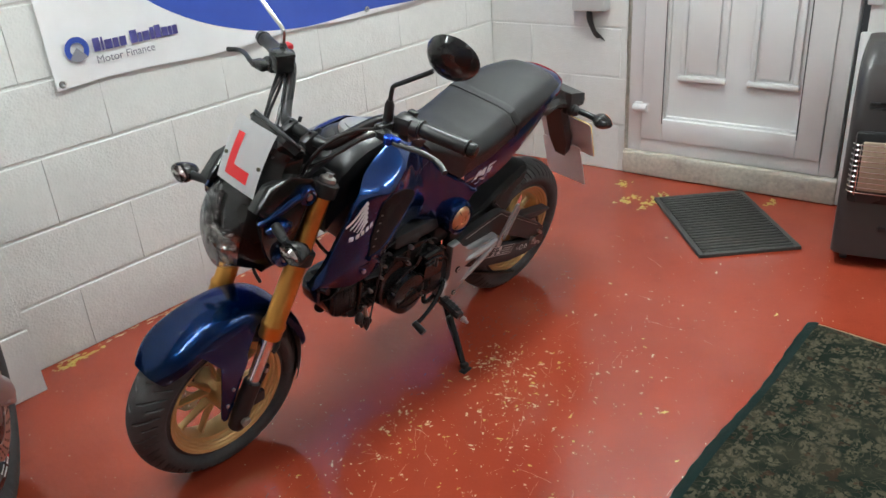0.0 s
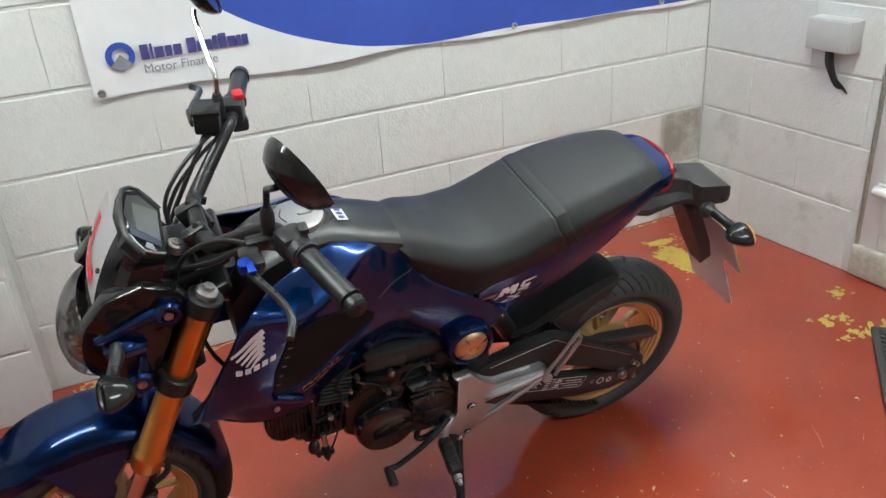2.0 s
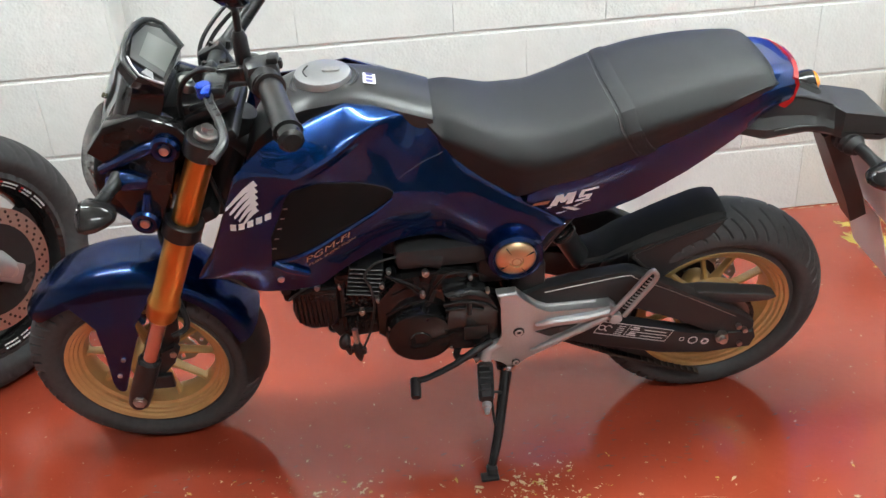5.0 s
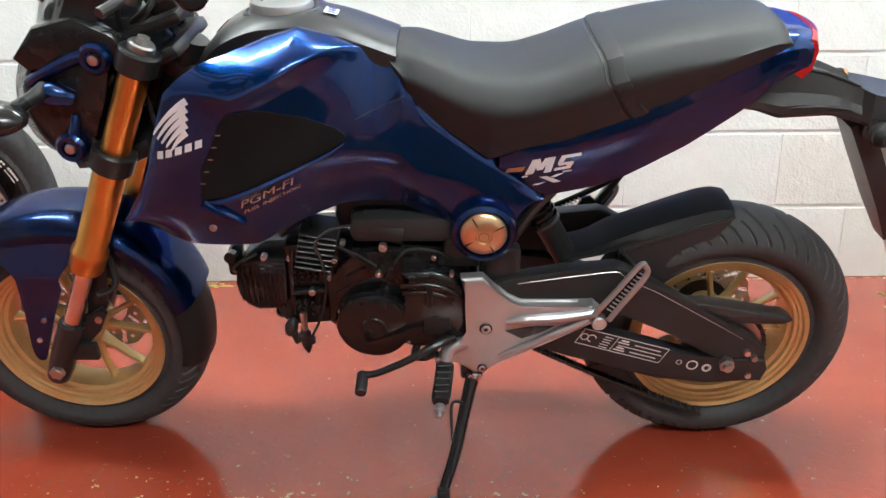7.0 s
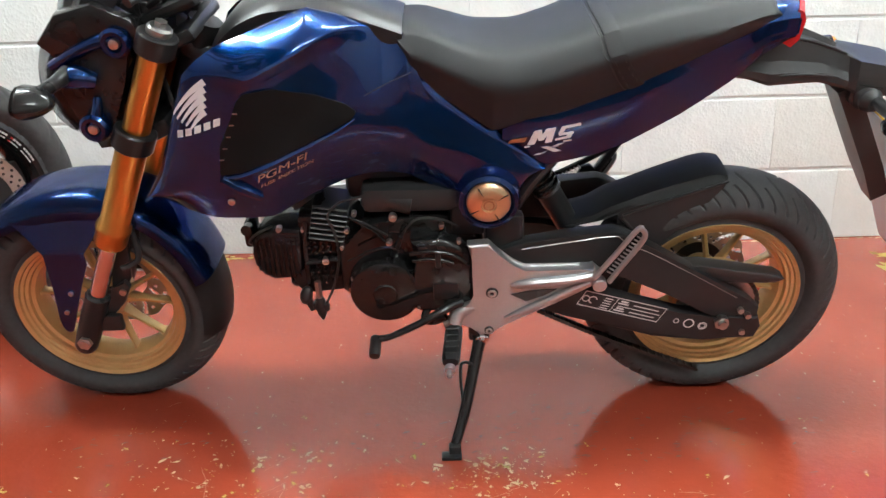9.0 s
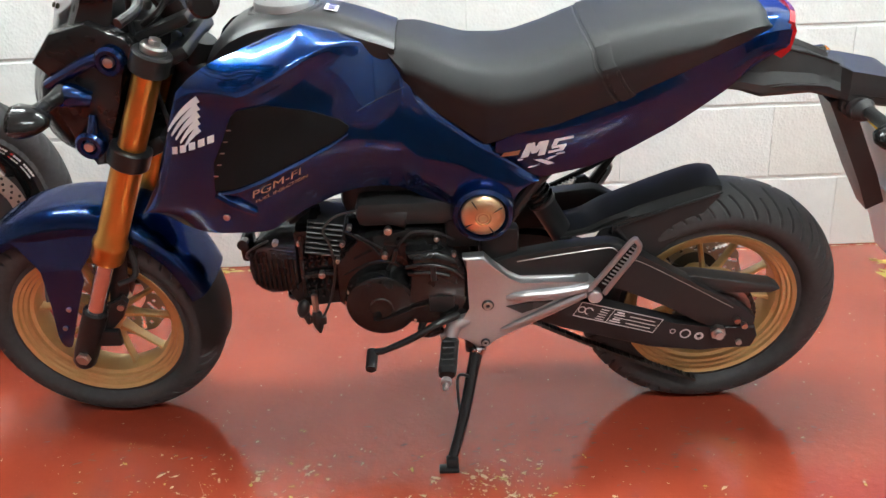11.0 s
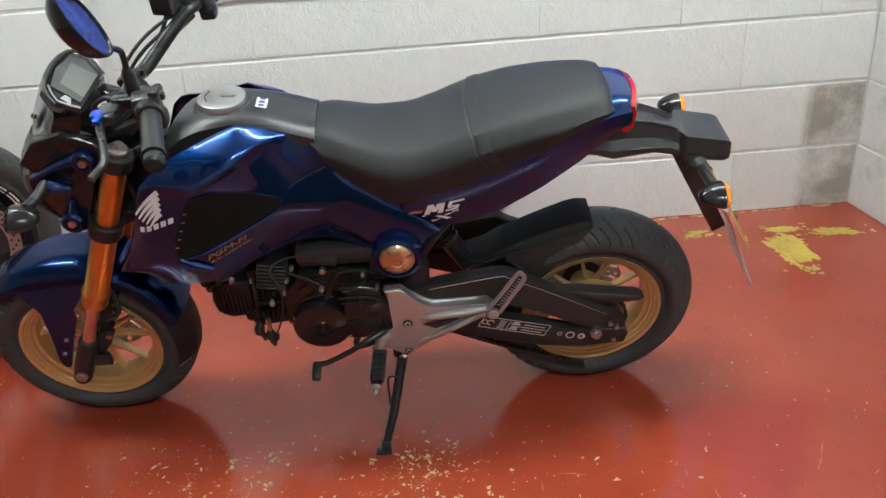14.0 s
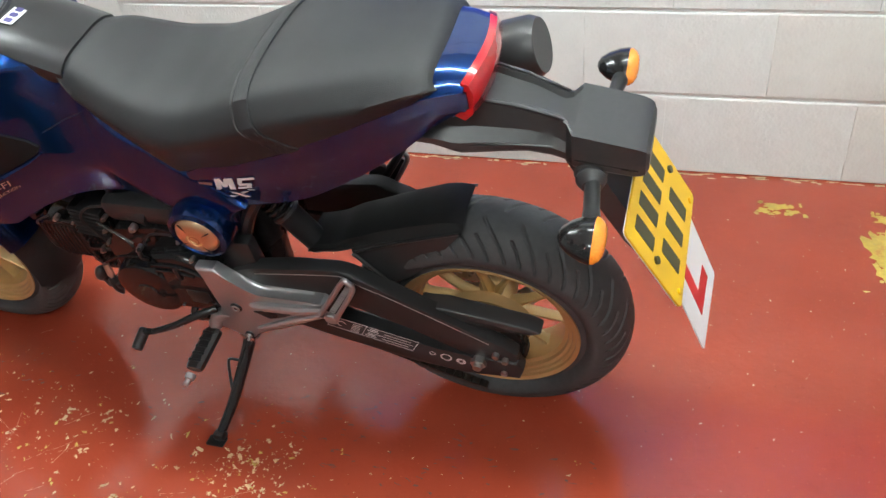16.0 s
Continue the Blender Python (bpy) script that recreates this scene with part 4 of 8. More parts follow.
    turned_y(bm, [(0.0, y + side * 0.020), (0.012, y + side * 0.020), (0.0135, y + side * 0.0235), (0.024, y + side * 0.0225), (0.033, y + side * 0.0195), (0.0375, y + side * 0.014), (0.0375, y + side * 0.008)], (0.177, 0, 0.508), n=48)
    cap = part("bronze_cap", bm, CAP_GOLD, cover, "bronze coloured metal cap")
    for k in range(4):
        t = radians(30 + 90 * k)
        bm = bmnew()
        c = Vector((0.177 + 0.026 * math.cos(t), y + side * 0.0215, 0.508 + 0.026 * math.sin(t)))
        cuboid(bm, c, (0.022, 0.003, 0.0018), 0.0006, Matrix.Rotation(-t, 3, "Y"), 1)
        part("cap_groove", bm, BLACK_METAL, cover)
    bm = bmnew()
    turned_y(bm, [(0.007, y + side * 0.0245), (0.0095, y + side * 0.0245)], (0.177, 0, 0.508), n=20)
    part("cap_mark", bm, COPPER_DECAL, cover)

# Black tank cover between the shrouds.
tank_top = smooth_curve([(-0.275, 0.735), (-0.245, 0.785), (-0.20, 0.821), (-0.15, 0.836), (-0.10, 0.837), (-0.05, 0.828), (0.0, 0.812), (0.045, 0.795)])
tank_wide = smooth_curve([(-0.275, 0.055), (-0.22, 0.078), (-0.16, 0.078), (-0.09, 0.068), (0.0, 0.074), (0.045, 0.074)])
bm = bmnew()
rings = []
for x in np.linspace(-0.275, 0.045, 34):
    z, w, drop = tank_top(x), tank_wide(x), 0.015
    ring = []
    for k in range(25):
        a = -1 + 2 * k / 24
        ring.append((x, w * math.copysign(abs(a) ** 0.85, a), z - drop * abs(a) ** 3.2))
    ring += [(x, w * 0.95, z - 0.12), (x, -w * 0.95, z - 0.12)]
    rings.append(ring)
loft(bm, rings)
tank = part("tank_cover", bm, DARK_GREY, bike, "satin black plastic tank cover", sharp=40)
bm = bmnew()
rod(bm, [(-0.130 + 0.056 * math.cos(t), 0.052 * math.sin(t), tank_top(-0.130 + 0.056 * math.cos(t)) - 0.001 - 0.012 * abs(math.sin(t)) ** 3) for t in np.linspace(0, 2 * math.pi, 25)], 0.004, n=8, steps=2)
part("filler_collar", bm, BLACK_PLASTIC, tank)
tilt = Matrix.Translation((-0.130, 0, 0.8355)) @ Matrix.Rotation(radians(1.5), 4, "Y")
bm = bmnew()
turned(bm, (0, 0, -0.01), (0, 0, 0.012), [(0, 0.048), (0.7, 0.048), (0.9, 0.046), (1.0, 0.040)], 48)
bmesh.ops.transform(bm, matrix=tilt, verts=bm.verts)
fuel_cap = part("fuel_cap", bm, ALLOY, tank, "round brushed silver fuel cap")
bm = bmnew()
plate_in(bm, rounded(0.03, 0.013, 0.006), tilt @ Matrix.Translation((0.014, 0, 0.0122)), 0.003)
part("key_flap", bm, STEEL, fuel_cap)
bm = bmnew()
rod(bm, [tilt @ Vector((-0.025, 0.02, 0.0125)), tilt @ Vector((-0.032, 0, 0.0125)), tilt @ Vector((-0.025, -0.02, 0.0125))], 0.0012, n=6)
part("cap_print", bm, BLACK_METAL, fuel_cap)
lab = Matrix.Translation((-0.054, -0.004, 0.8295)) @ Matrix.Rotation(radians(14), 4, "Y") @ Matrix.Rotation(radians(-4), 4, "X")
bm = bmnew()
plate_in(bm, rounded(0.021, 0.046, 0.002), lab, 0.0006)
sticker = part("warning_label", bm, WHITE_PLATE, tank, "small white warning label")
for k in range(3):
    bm = bmnew()
    plate_in(bm, rounded(0.012, 0.010, 0.003), lab @ Matrix.Translation((0, -0.014 + 0.014 * k, 0.0006)), 0.0004)
    part("label_mark", bm, BANNER_NAVY, sticker)

# ---- seat ----
seat_top = smooth_curve([(0.028, 0.787), (0.045, 0.792), (0.07, 0.790), (0.11, 0.777), (0.165, 0.760), (0.215, 0.757), (0.27, 0.769), (0.33, 0.791), (0.375, 0.805), (0.44, 0.819), (0.52, 0.829), (0.58, 0.832), (0.606, 0.827), (0.622, 0.806)])
seat_wide = smooth_curve([(0.028, 0.070), (0.05, 0.084), (0.12, 0.108), (0.2, 0.128), (0.3, 0.135), (0.4, 0.134), (0.5, 0.124), (0.57, 0.110), (0.603, 0.100), (0.622, 0.080)])
seat_low = line_curve([(0.028, 0.782), (0.036, 0.757), (0.057, 0.716), (0.112, 0.676), (0.184, 0.626), (0.24, 0.644), (0.30, 0.659), (0.386, 0.690), (0.469, 0.730), (0.548, 0.766), (0.590, 0.783), (0.624, 0.789)])
seat_lowwide = smooth_curve([(0.028, 0.066), (0.1, 0.086), (0.2, 0.100), (0.3, 0.109), (0.45, 0.109), (0.57, 0.098), (0.624, 0.078)])


def seat_half(x):
    """The seat's outline across, from its middle line down one side."""
    z, w, zl, wl = seat_top(x), seat_wide(x), seat_low(x), seat_lowwide(x)
    fall = min(0.037, 0.48 * (z - zl))
    half = [(0.0, z), (0.25 * w, z - 0.0005), (0.5 * w, z - 0.002), (0.70 * w, z - 0.006), (0.86 * w, z - 0.014), (0.96 * w, z - fall)]
    zc = z - fall
    half += [(w, zc - 0.10 * (zc - zl)), (w * 0.995, zc - 0.25 * (zc - zl))]
    half += [(w + (wl - w) * t**1.4, zc + (zl - zc) * t) for t in (0.45, 0.65, 0.85, 1.0)]
    return half


bm = bmnew()
rings = []
for x in np.unique(np.concatenate([np.linspace(0.028, 0.622, 70), [0.184, 0.057]])):
    half = seat_half(x)
    half.append((half[-1][0] - 0.02, half[-1][1] + 0.003))
    rings.append([(x, y, q) for y, q in half] + [(x, -y, q) for y, q in half[:0:-1]])
loft(bm, rings)
seat = part("seat", bm, SEAT_VINYL, bike, "long stepped black vinyl seat", sharp=60)


def over_seat(x0, lean, up):
    """A line across the seat from side to side."""
    pts = []
    for s in np.linspace(-1, 1, 45):
        a = abs(s)
        half = seat_half(x0 + lean * a**2)
        k = a * (len(half) - 1.3)
        i = int(k)
        (ya, za), (yb, zb) = half[i], half[i + 1]
        y, z = ya + (yb - ya) * (k - i), za + (zb - za) * (k - i)
        ny, nz = zb - za, yb - ya
        d = max(math.hypot(ny, nz), 1e-6)
        pts.append((x0 + lean * a**2, math.copysign(y - up * ny / d, s), z + up * nz / d))
    return pts


bm = bmnew()
rod(bm, over_seat(0.335, 0.056, -0.0010), 0.0019, n=8, steps=3)
part("seam_welt", bm, BLACK_PLASTIC, seat, "dark sewn seam")
# The flat strap lies over the seat, its ends tucked under the rim.
bm = bmnew()
loft(bm, [over_seat(x0, lean, up) for x0, lean, up in ((0.3395, 0.056, -0.001), (0.3400, 0.056, 0.0022), (0.3425, 0.0555, 0.0030), (0.3605, 0.0545, 0.0030), (0.3630, 0.054, 0.0022), (0.3635, 0.054, -0.001))], closed=False, caps=False)
bmesh.ops.recalc_face_normals(bm, faces=bm.faces[:])
strap = part("grab_strap", bm, SEAT_VINYL, seat, "flat grab strap across the seat", sharp=20)
for x0, lean in ((0.344, 0.0555), (0.359, 0.0545)):
    line = over_seat(x0, lean, 0.0034)
    for k in (2, 4, 6, 8):
        for f in (0.15, 0.55):
            bm = bmnew()
            p = Vector(line[k]).lerp(Vector(line[k + 1]), f)
            cuboid(bm, p, (0.0016, 0.0016, 0.0045))
            part("stitch", bm, DARK_GREY, strap)

# ---- tail ----
tail_high = line_curve([(0.20, 0.630), (0.24, 0.649), (0.30, 0.664), (0.386, 0.695), (0.469, 0.735), (0.548, 0.768), (0.59, 0.785), (0.61, 0.791), (0.652, 0.790)])
tail_low = line_curve([(0.20, 0.612), (0.27, 0.560), (0.30, 0.566), (0.352, 0.578), (0.397, 0.596), (0.482, 0.644), (0.562, 0.700), (0.60, 0.735), (0.652, 0.765)])
tail_wide = smooth_curve([(0.20, 0.102), (0.28, 0.110), (0.40, 0.112), (0.50, 0.108), (0.58, 0.098), (0.652, 0.078)])
tail_depth = lambda x, z: tail_wide(x) - 0.022 * max(0.0, (tail_high(x) - 0.02 - z) / max(tail_high(x) - tail_low(x), 0.01)) ** 1.4
for side in (-1, 1):
    bm = bmnew()
    sheet(bm, np.linspace(0.20, 0.652, 44), tail_low, tail_high, tail_depth, rows=10, side=side, thick=0.004)
    panel = part("tail_panel", bm, BLUE, bike, "glossy pearl blue tail panel", sharp=28)
    marks = [
        [(0.240, 0.600), (0.252, 0.603), (0.262, 0.632), (0.250, 0.629)], [(0.250, 0.629), (0.262, 0.632), (0.266, 0.612), (0.258, 0.610)], [(0.258, 0.610), (0.266, 0.612), (0.280, 0.635), (0.269, 0.633)],
        [(0.268, 0.606), (0.279, 0.608), (0.285, 0.636), (0.274, 0.634)], [(0.284, 0.610), (0.309, 0.615), (0.310, 0.620), (0.285, 0.615)], [(0.301, 0.616), (0.310, 0.618), (0.313, 0.627), (0.304, 0.625)],
        [(0.289, 0.624), (0.313, 0.628), (0.313, 0.623), (0.290, 0.619)], [(0.289, 0.624), (0.297, 0.626), (0.302, 0.637), (0.293, 0.635)], [(0.293, 0.637), (0.323, 0.643), (0.324, 0.638), (0.294, 0.632)],
        [(0.236, 0.597), (0.311, 0.612), (0.311, 0.609), (0.236, 0.594)], [(0.252, 0.580), (0.262, 0.582), (0.300, 0.606), (0.289, 0.604)], [(0.262, 0.598), (0.273, 0.600), (0.296, 0.590), (0.285, 0.587)]]
    for poly in marks:
        bm = bmnew()
        bm.faces.new([bm.verts.new((x, side * (tail_depth(x, z) + 0.0012), z)) for x, z in poly])
        part("decal_stroke", bm, WHITE_DECAL, panel)
    bm = bmnew()
    bm.faces.new([bm.verts.new((x, side * (tail_depth(x, z) + 0.0012), z)) for x, z in ((0.209, 0.602), (0.236, 0.607), (0.240, 0.617), (0.213, 0.612))])
    part("decal_box", bm, COPPER_DECAL, panel)
bm = bmnew()
rings = []
for x, rise, bow, slim in ((0.570, 0.020, 0.0, 0.004), (0.602, 0.026, 0.002, -0.001), (0.63, 0.023, 0.006, -0.001), (0.648, 0.017, 0.014, -0.001)):
    w, edge = tail_wide(x) - slim, tail_high(x) + 0.002
    rings.append([(x + bow * (1 - a * a), w * a, edge + rise * (1 - abs(a) ** 6)) for a in np.linspace(-1, 1, 29)] + [(x, w * a * 0.98, edge - 0.03) for a in np.linspace(1, -1, 5)])
loft(bm, rings)
part("tail_top", bm, BLUE, bike, "glossy pearl blue tail fairing behind the seat", sharp=28)
bm = bmnew()
rings = []
for a in np.linspace(-1, 1, 21):
    y, bow = 0.075 * a, 0.014 * (1 - a * a)
    rings.append([(0.646 + bow, y, 0.813 - 0.010 * abs(a) ** 3), (0.655 + bow, y, 0.809 - 0.010 * abs(a) ** 3), (0.660 + bow, y, 0.792 - 0.006 * abs(a)), (0.656 + bow, y, 0.762 - 0.006 * abs(a)), (0.644 + bow, y, 0.748 - 0.004 * abs(a)), (0.630, y, 0.752)])
loft(bm, rings)
part("tail_lamp", bm, RED_LENS, bike, "glossy red tail lamp lens", sharp=40)


# ---- rear end ----
# Carrier of the lamps and the number plate.
car_top = line_curve([(0.55, 0.728), (0.60, 0.744), (0.647, 0.748), (0.716, 0.731), (0.757, 0.712), (0.79, 0.706), (0.855, 0.692), (0.864, 0.686), (0.868, 0.678)])
car_low = line_curve([(0.55, 0.696), (0.59, 0.690), (0.627, 0.677), (0.712, 0.675), (0.740, 0.666), (0.769, 0.658), (0.852, 0.645), (0.864, 0.648), (0.868, 0.654)])
car_wide = line_curve([(0.55, 0.070), (0.62, 0.070), (0.68, 0.058), (0.745, 0.046), (0.762, 0.048), (0.772, 0.057), (0.855, 0.056), (0.864, 0.053), (0.868, 0.046)])
bm = bmnew()
rings = []
for x in np.unique(np.concatenate([np.linspace(0.55, 0.868, 34), [0.762, 0.772, 0.864]])):
    a, b, w = car_top(x), car_low(x), car_wide(x)
    h = a - b
    rail = 0.005 * min(1.0, max(0.0, (x - 0.64) / 0.02), max(0.0, (0.775 - x) / 0.02))
    box = min(1.0, max(0.0, (x - 0.758) / 0.014))
    top_w, mid_w = w * (0.62 + 0.30 * box), w * (0.72 + 0.24 * box)
    half = [(0.0, a - rail), (top_w - 0.010, a - rail), (top_w - 0.006, a + rail * 0.6), (top_w, a), (mid_w, a - 0.30 * h), (mid_w + 0.003, a - 0.48 * h), (w, b + 0.30 * h), (w, b + 0.10 * h), (w * 0.93, b), (0.0, b)]
    rings.append([(x, y, z) for y, z in half] + [(x, -y, z) for y, z in half[-2:0:-1]])
loft(bm, rings)
carrier = part("plate_carrier", bm, BLACK_PLASTIC, bike, "matt black tail carrier", sharp=24)
for side in (-1, 1):
    bm = bmnew()
    rod(bm, [(0.645, side * 0.0405, 0.749), (0.70, side * 0.0335, 0.737), (0.758, side * 0.0285, 0.714)], [0.002, 0.0032, 0.002], n=8, steps=2)
    rod(bm, [(0.640, side * 0.0655, 0.693), (0.69, side * 0.0575, 0.692), (0.745, side * 0.0465, 0.682)], [0.0015, 0.003, 0.0015], n=8, steps=2)
    rod(bm, [(0.775, side * 0.0568, 0.672), (0.855, side * 0.0558, 0.659)], 0.0016, n=8, steps=1)
    part("carrier_rib", bm, BLACK_METAL, carrier)
bm = bmnew()
rings = []
for s, w in ((0.0, 0.032), (0.3, 0.036), (0.7, 0.036), (1.0, 0.020)):
    x, z = 0.772 + 0.115 * s, 0.655 - 0.215 * s
    rings.append([(x - 0.014, -w, z - 0.008), (x + 0.014, -w, z + 0.008), (x + 0.014, w, z + 0.008), (x - 0.014, w, z - 0.008)])
loft(bm, rings)
part("plate_holder", bm, BLACK_PLASTIC, bike, "matt black hanging plate holder")
# Number plate, leaning back, with plain bars for its characters.
slope = Vector((0.072, 0, -0.135)).normalized()
PLATE = Matrix.Translation((0.884, 0.0, 0.524)) @ Matrix((Vector((0, 1, 0)), -slope, Vector((0, 1, 0)).cross(-slope))).transposed().to_4x4()
if (PLATE.to_3x3() @ Vector((0, 0, 1))).x < 0:
    PLATE = PLATE @ Matrix.Rotation(math.pi, 4, "Y")
bm = bmnew()
plate_in(bm, rounded(0.218, 0.168, 0.008), PLATE, 0.003)
plate = part("number_plate", bm, YELLOW_PLATE, bike, "yellow rear number plate with dark bars")
bm = bmnew()
plate_in(bm, rounded(0.216, 0.166, 0.008), PLATE @ Matrix.Translation((0, 0, -0.0022)), 0.002)
part("plate_back", bm, WHITE_PLATE, plate, "pale back of the plate")
for row, xs in ((0.038, (-0.070, -0.026, 0.018, 0.062)), (-0.038, (-0.050, 0.0, 0.050))):
    for x in xs:
        bm = bmnew()
        plate_in(bm, rounded(0.026, 0.054, 0.002), PLATE @ Matrix.Translation((x, row, 0.003)), 0.0005)
        part("plate_bar", bm, PLATE_BLACK, plate)
for x in (-0.088, 0.088):
    bm = bmnew()
    c = PLATE @ Vector((x, 0.0, 0.003))
    cyl(bm, c, PLATE @ Vector((x, 0.0, 0.007)), 0.006, n=12)
    part("plate_screw", bm, PLATE_BLACK, plate)
for x in (-0.088, 0.088):
    bm = bmnew()
    cyl(bm, PLATE @ Vector((x, -0.072, 0.003)), PLATE @ Vector((x, -0.072, 0.006)), 0.005, n=12)
    part("plate_screw", bm, YELLOW_PLATE, plate)
LPLATE = PLATE @ Matrix.Translation((0.014, -0.150, -0.022)) @ Matrix.Rotation(radians(6), 4, "X") @ Matrix.Rotation(radians(-6), 4, "Z")
bm = bmnew()
plate_in(bm, rounded(0.165, 0.178, 0.006), LPLATE, 0.002)
lrear = part("learner_plate", bm, WHITE_PLATE, bike, "white learner plate with a red letter")
bm = bmnew()
plate_in(bm, [(-0.042, 0.05), (-0.016, 0.05), (-0.016, -0.022), (0.042, -0.022), (0.042, -0.05), (-0.042, -0.05)], LPLATE @ Matrix.Translation((0.005, -0.01, 0.002)), 0.0006)
part("letter", bm, RED_DECAL, lrear)


def indicator(base, tip, amber, name="indicator"):
    """A turn signal on a short stalk; its lens looks along amber."""
    base, tip, aim = Vector(base), Vector(tip), Vector(amber).normalized()
    b = bmnew()
    rod(b, [base, base.lerp(tip, 0.35), base.lerp(tip, 0.7), tip], [0.015, 0.0105, 0.0105, 0.014], n=14)
    ind = part(name, b, BLACK_METAL, bike, "black turn signal on a short stalk")
    out = (tip - base).normalized()
    up = aim.cross(out).normalized()
    turn = Matrix((aim, aim.cross(up).normalized() * -1, up)).transposed()
    def oval(s, r):
        ring = []
        for t in np.linspace(0, 2 * math.pi, 25)[:-1]:
            c, n = math.cos(t), math.sin(t)
            ring.append(tip + out * 0.014 + turn @ Vector((s, 1.48 * r * math.copysign(abs(c) ** 1.25, c), 1.04 * r * math.copysign(abs(n) ** 1.2, n))))
        return ring

    b = bmnew()
    loft(b, [oval(s, r) for s, r in ((-0.040, 0.003), (-0.036, 0.010), (-0.025, 0.017), (-0.010, 0.0225), (0.002, 0.0245), (0.004, 0.0245))])
    part("housing", b, BLACK_GLOSS, ind)
    b = bmnew()
    if name == "rear_indicator":
        loft(b, [oval(s, r) for s, r in ((0.0035, 0.024), (0.008, 0.0235), (0.014, 0.020), (0.018, 0.014), (0.0195, 0.005))])
        part("lens", b, ORANGE_LENS, ind, "amber lens")
    else:
        loft(b, [oval(s, r) for s, r in ((0.004, 0.0238), (0.011, 0.0225), (0.016, 0.017), (0.018, 0.010), (0.0185, 0.003))], caps=False)
        lens = part("lens", b, CLEAR, ind, "clear lens")
        lens.visible_shadow = False
        b = bmnew()
        loft(b, [oval(s, r) for s, r in ((0.0095, 0.0215), (0.0065, 0.0185), (0.0105, 0.0150), (0.0065, 0.0115), (0.0115, 0.0080), (0.0075, 0.0045), (0.012, 0.001))], closed=True, caps=False)
        part("reflector", b, CHROME, ind, "ribbed silver reflector", sharp=10)
    return ind


for side in (-1, 1):
    indicator((0.796, side * 0.036, 0.652), (0.810, side * 0.150, 0.646 + 0.006 * (side > 0)), (1, 0.0, -0.05), "rear_indicator")
    bm = bmnew()
    turned(bm, (0.790, side * 0.026, 0.648), (0.800, side * 0.078, 0.647), [(0, 0.020), (0.3, 0.0225), (0.36, 0.019), (0.5, 0.0225), (0.62, 0.019), (0.75, 0.0205), (1.0, 0.013)], 24)
    part("stalk_collar", bm, BLACK_PLASTIC, carrier)

# Rear hugger over the tyre.
hug_top = smooth_curve([(0.318, 0.424), (0.36, 0.434), (0.40, 0.456), (0.43, 0.466), (0.47, 0.480), (0.53, 0.498), (0.58, 0.509), (0.598, 0.506)])
hug_edge = line_curve([(0.318, 0.414), (0.377, 0.430), (0.415, 0.446), (0.50, 0.468), (0.598, 0.495)])
hug_wide = smooth_curve([(0.318, 0.052), (0.40, 0.058), (0.45, 0.052), (0.598, 0.046)])
bm = bmnew()
rings = []
for x in np.linspace(0.318, 0.598, 30):
    z, w, low = hug_top(x), hug_wide(x), min(hug_edge(x), hug_top(x) - 0.006)
    half = [(w + 0.008, low), (w + 0.006, low + 0.2 * (z - low)), (w, z - 0.010), (w * 0.92, z - 0.003), (w * 0.7, z), (0, z + 0.003)]
    far = 0.50 + 0.50 * min(1.0, max(0.0, (x - 0.40) / 0.15))
    rings.append([(x, y * far, h) for y, h in half] + [(x, -y, h) for y, h in half[-2::-1]])
loft(bm, rings, closed=False, caps=False)
bmesh.ops.solidify(bm, geom=bm.faces[:], thickness=0.004)
hugger = part("rear_hugger", bm, ARM_BLACK, bike, "matt black rear tyre hugger", sharp=30)
side = -1
# Side skirt down to the arm, with its raised front edge.
bm = bmnew()
sheet(bm, np.linspace(0.408, 0.592, 20), line_curve([(0.408, 0.424), (0.415, 0.428), (0.468, 0.372), (0.50, 0.390), (0.55, 0.440), (0.592, 0.490)]), lambda x: hug_edge(x) + 0.002, lambda x, z: hug_wide(x) + 0.009 + 0.12 * max(0.0, hug_edge(x) - z), rows=6, side=side, thick=0.003)
part("skirt", bm, ARM_BLACK, hugger, sharp=30)
bm = bmnew()
rod(bm, [(0.412, side * 0.074, 0.442), (0.44, side * 0.077, 0.412), (0.470, side * 0.081, 0.378)], 0.0035, n=8, steps=2)
rod(bm, [(0.415, side * 0.074, 0.446), (0.50, side * 0.062, 0.470), (0.594, side * 0.056, 0.497)], 0.0022, n=8, steps=2)
part("skirt_edge", bm, DARK_GREY, hugger)

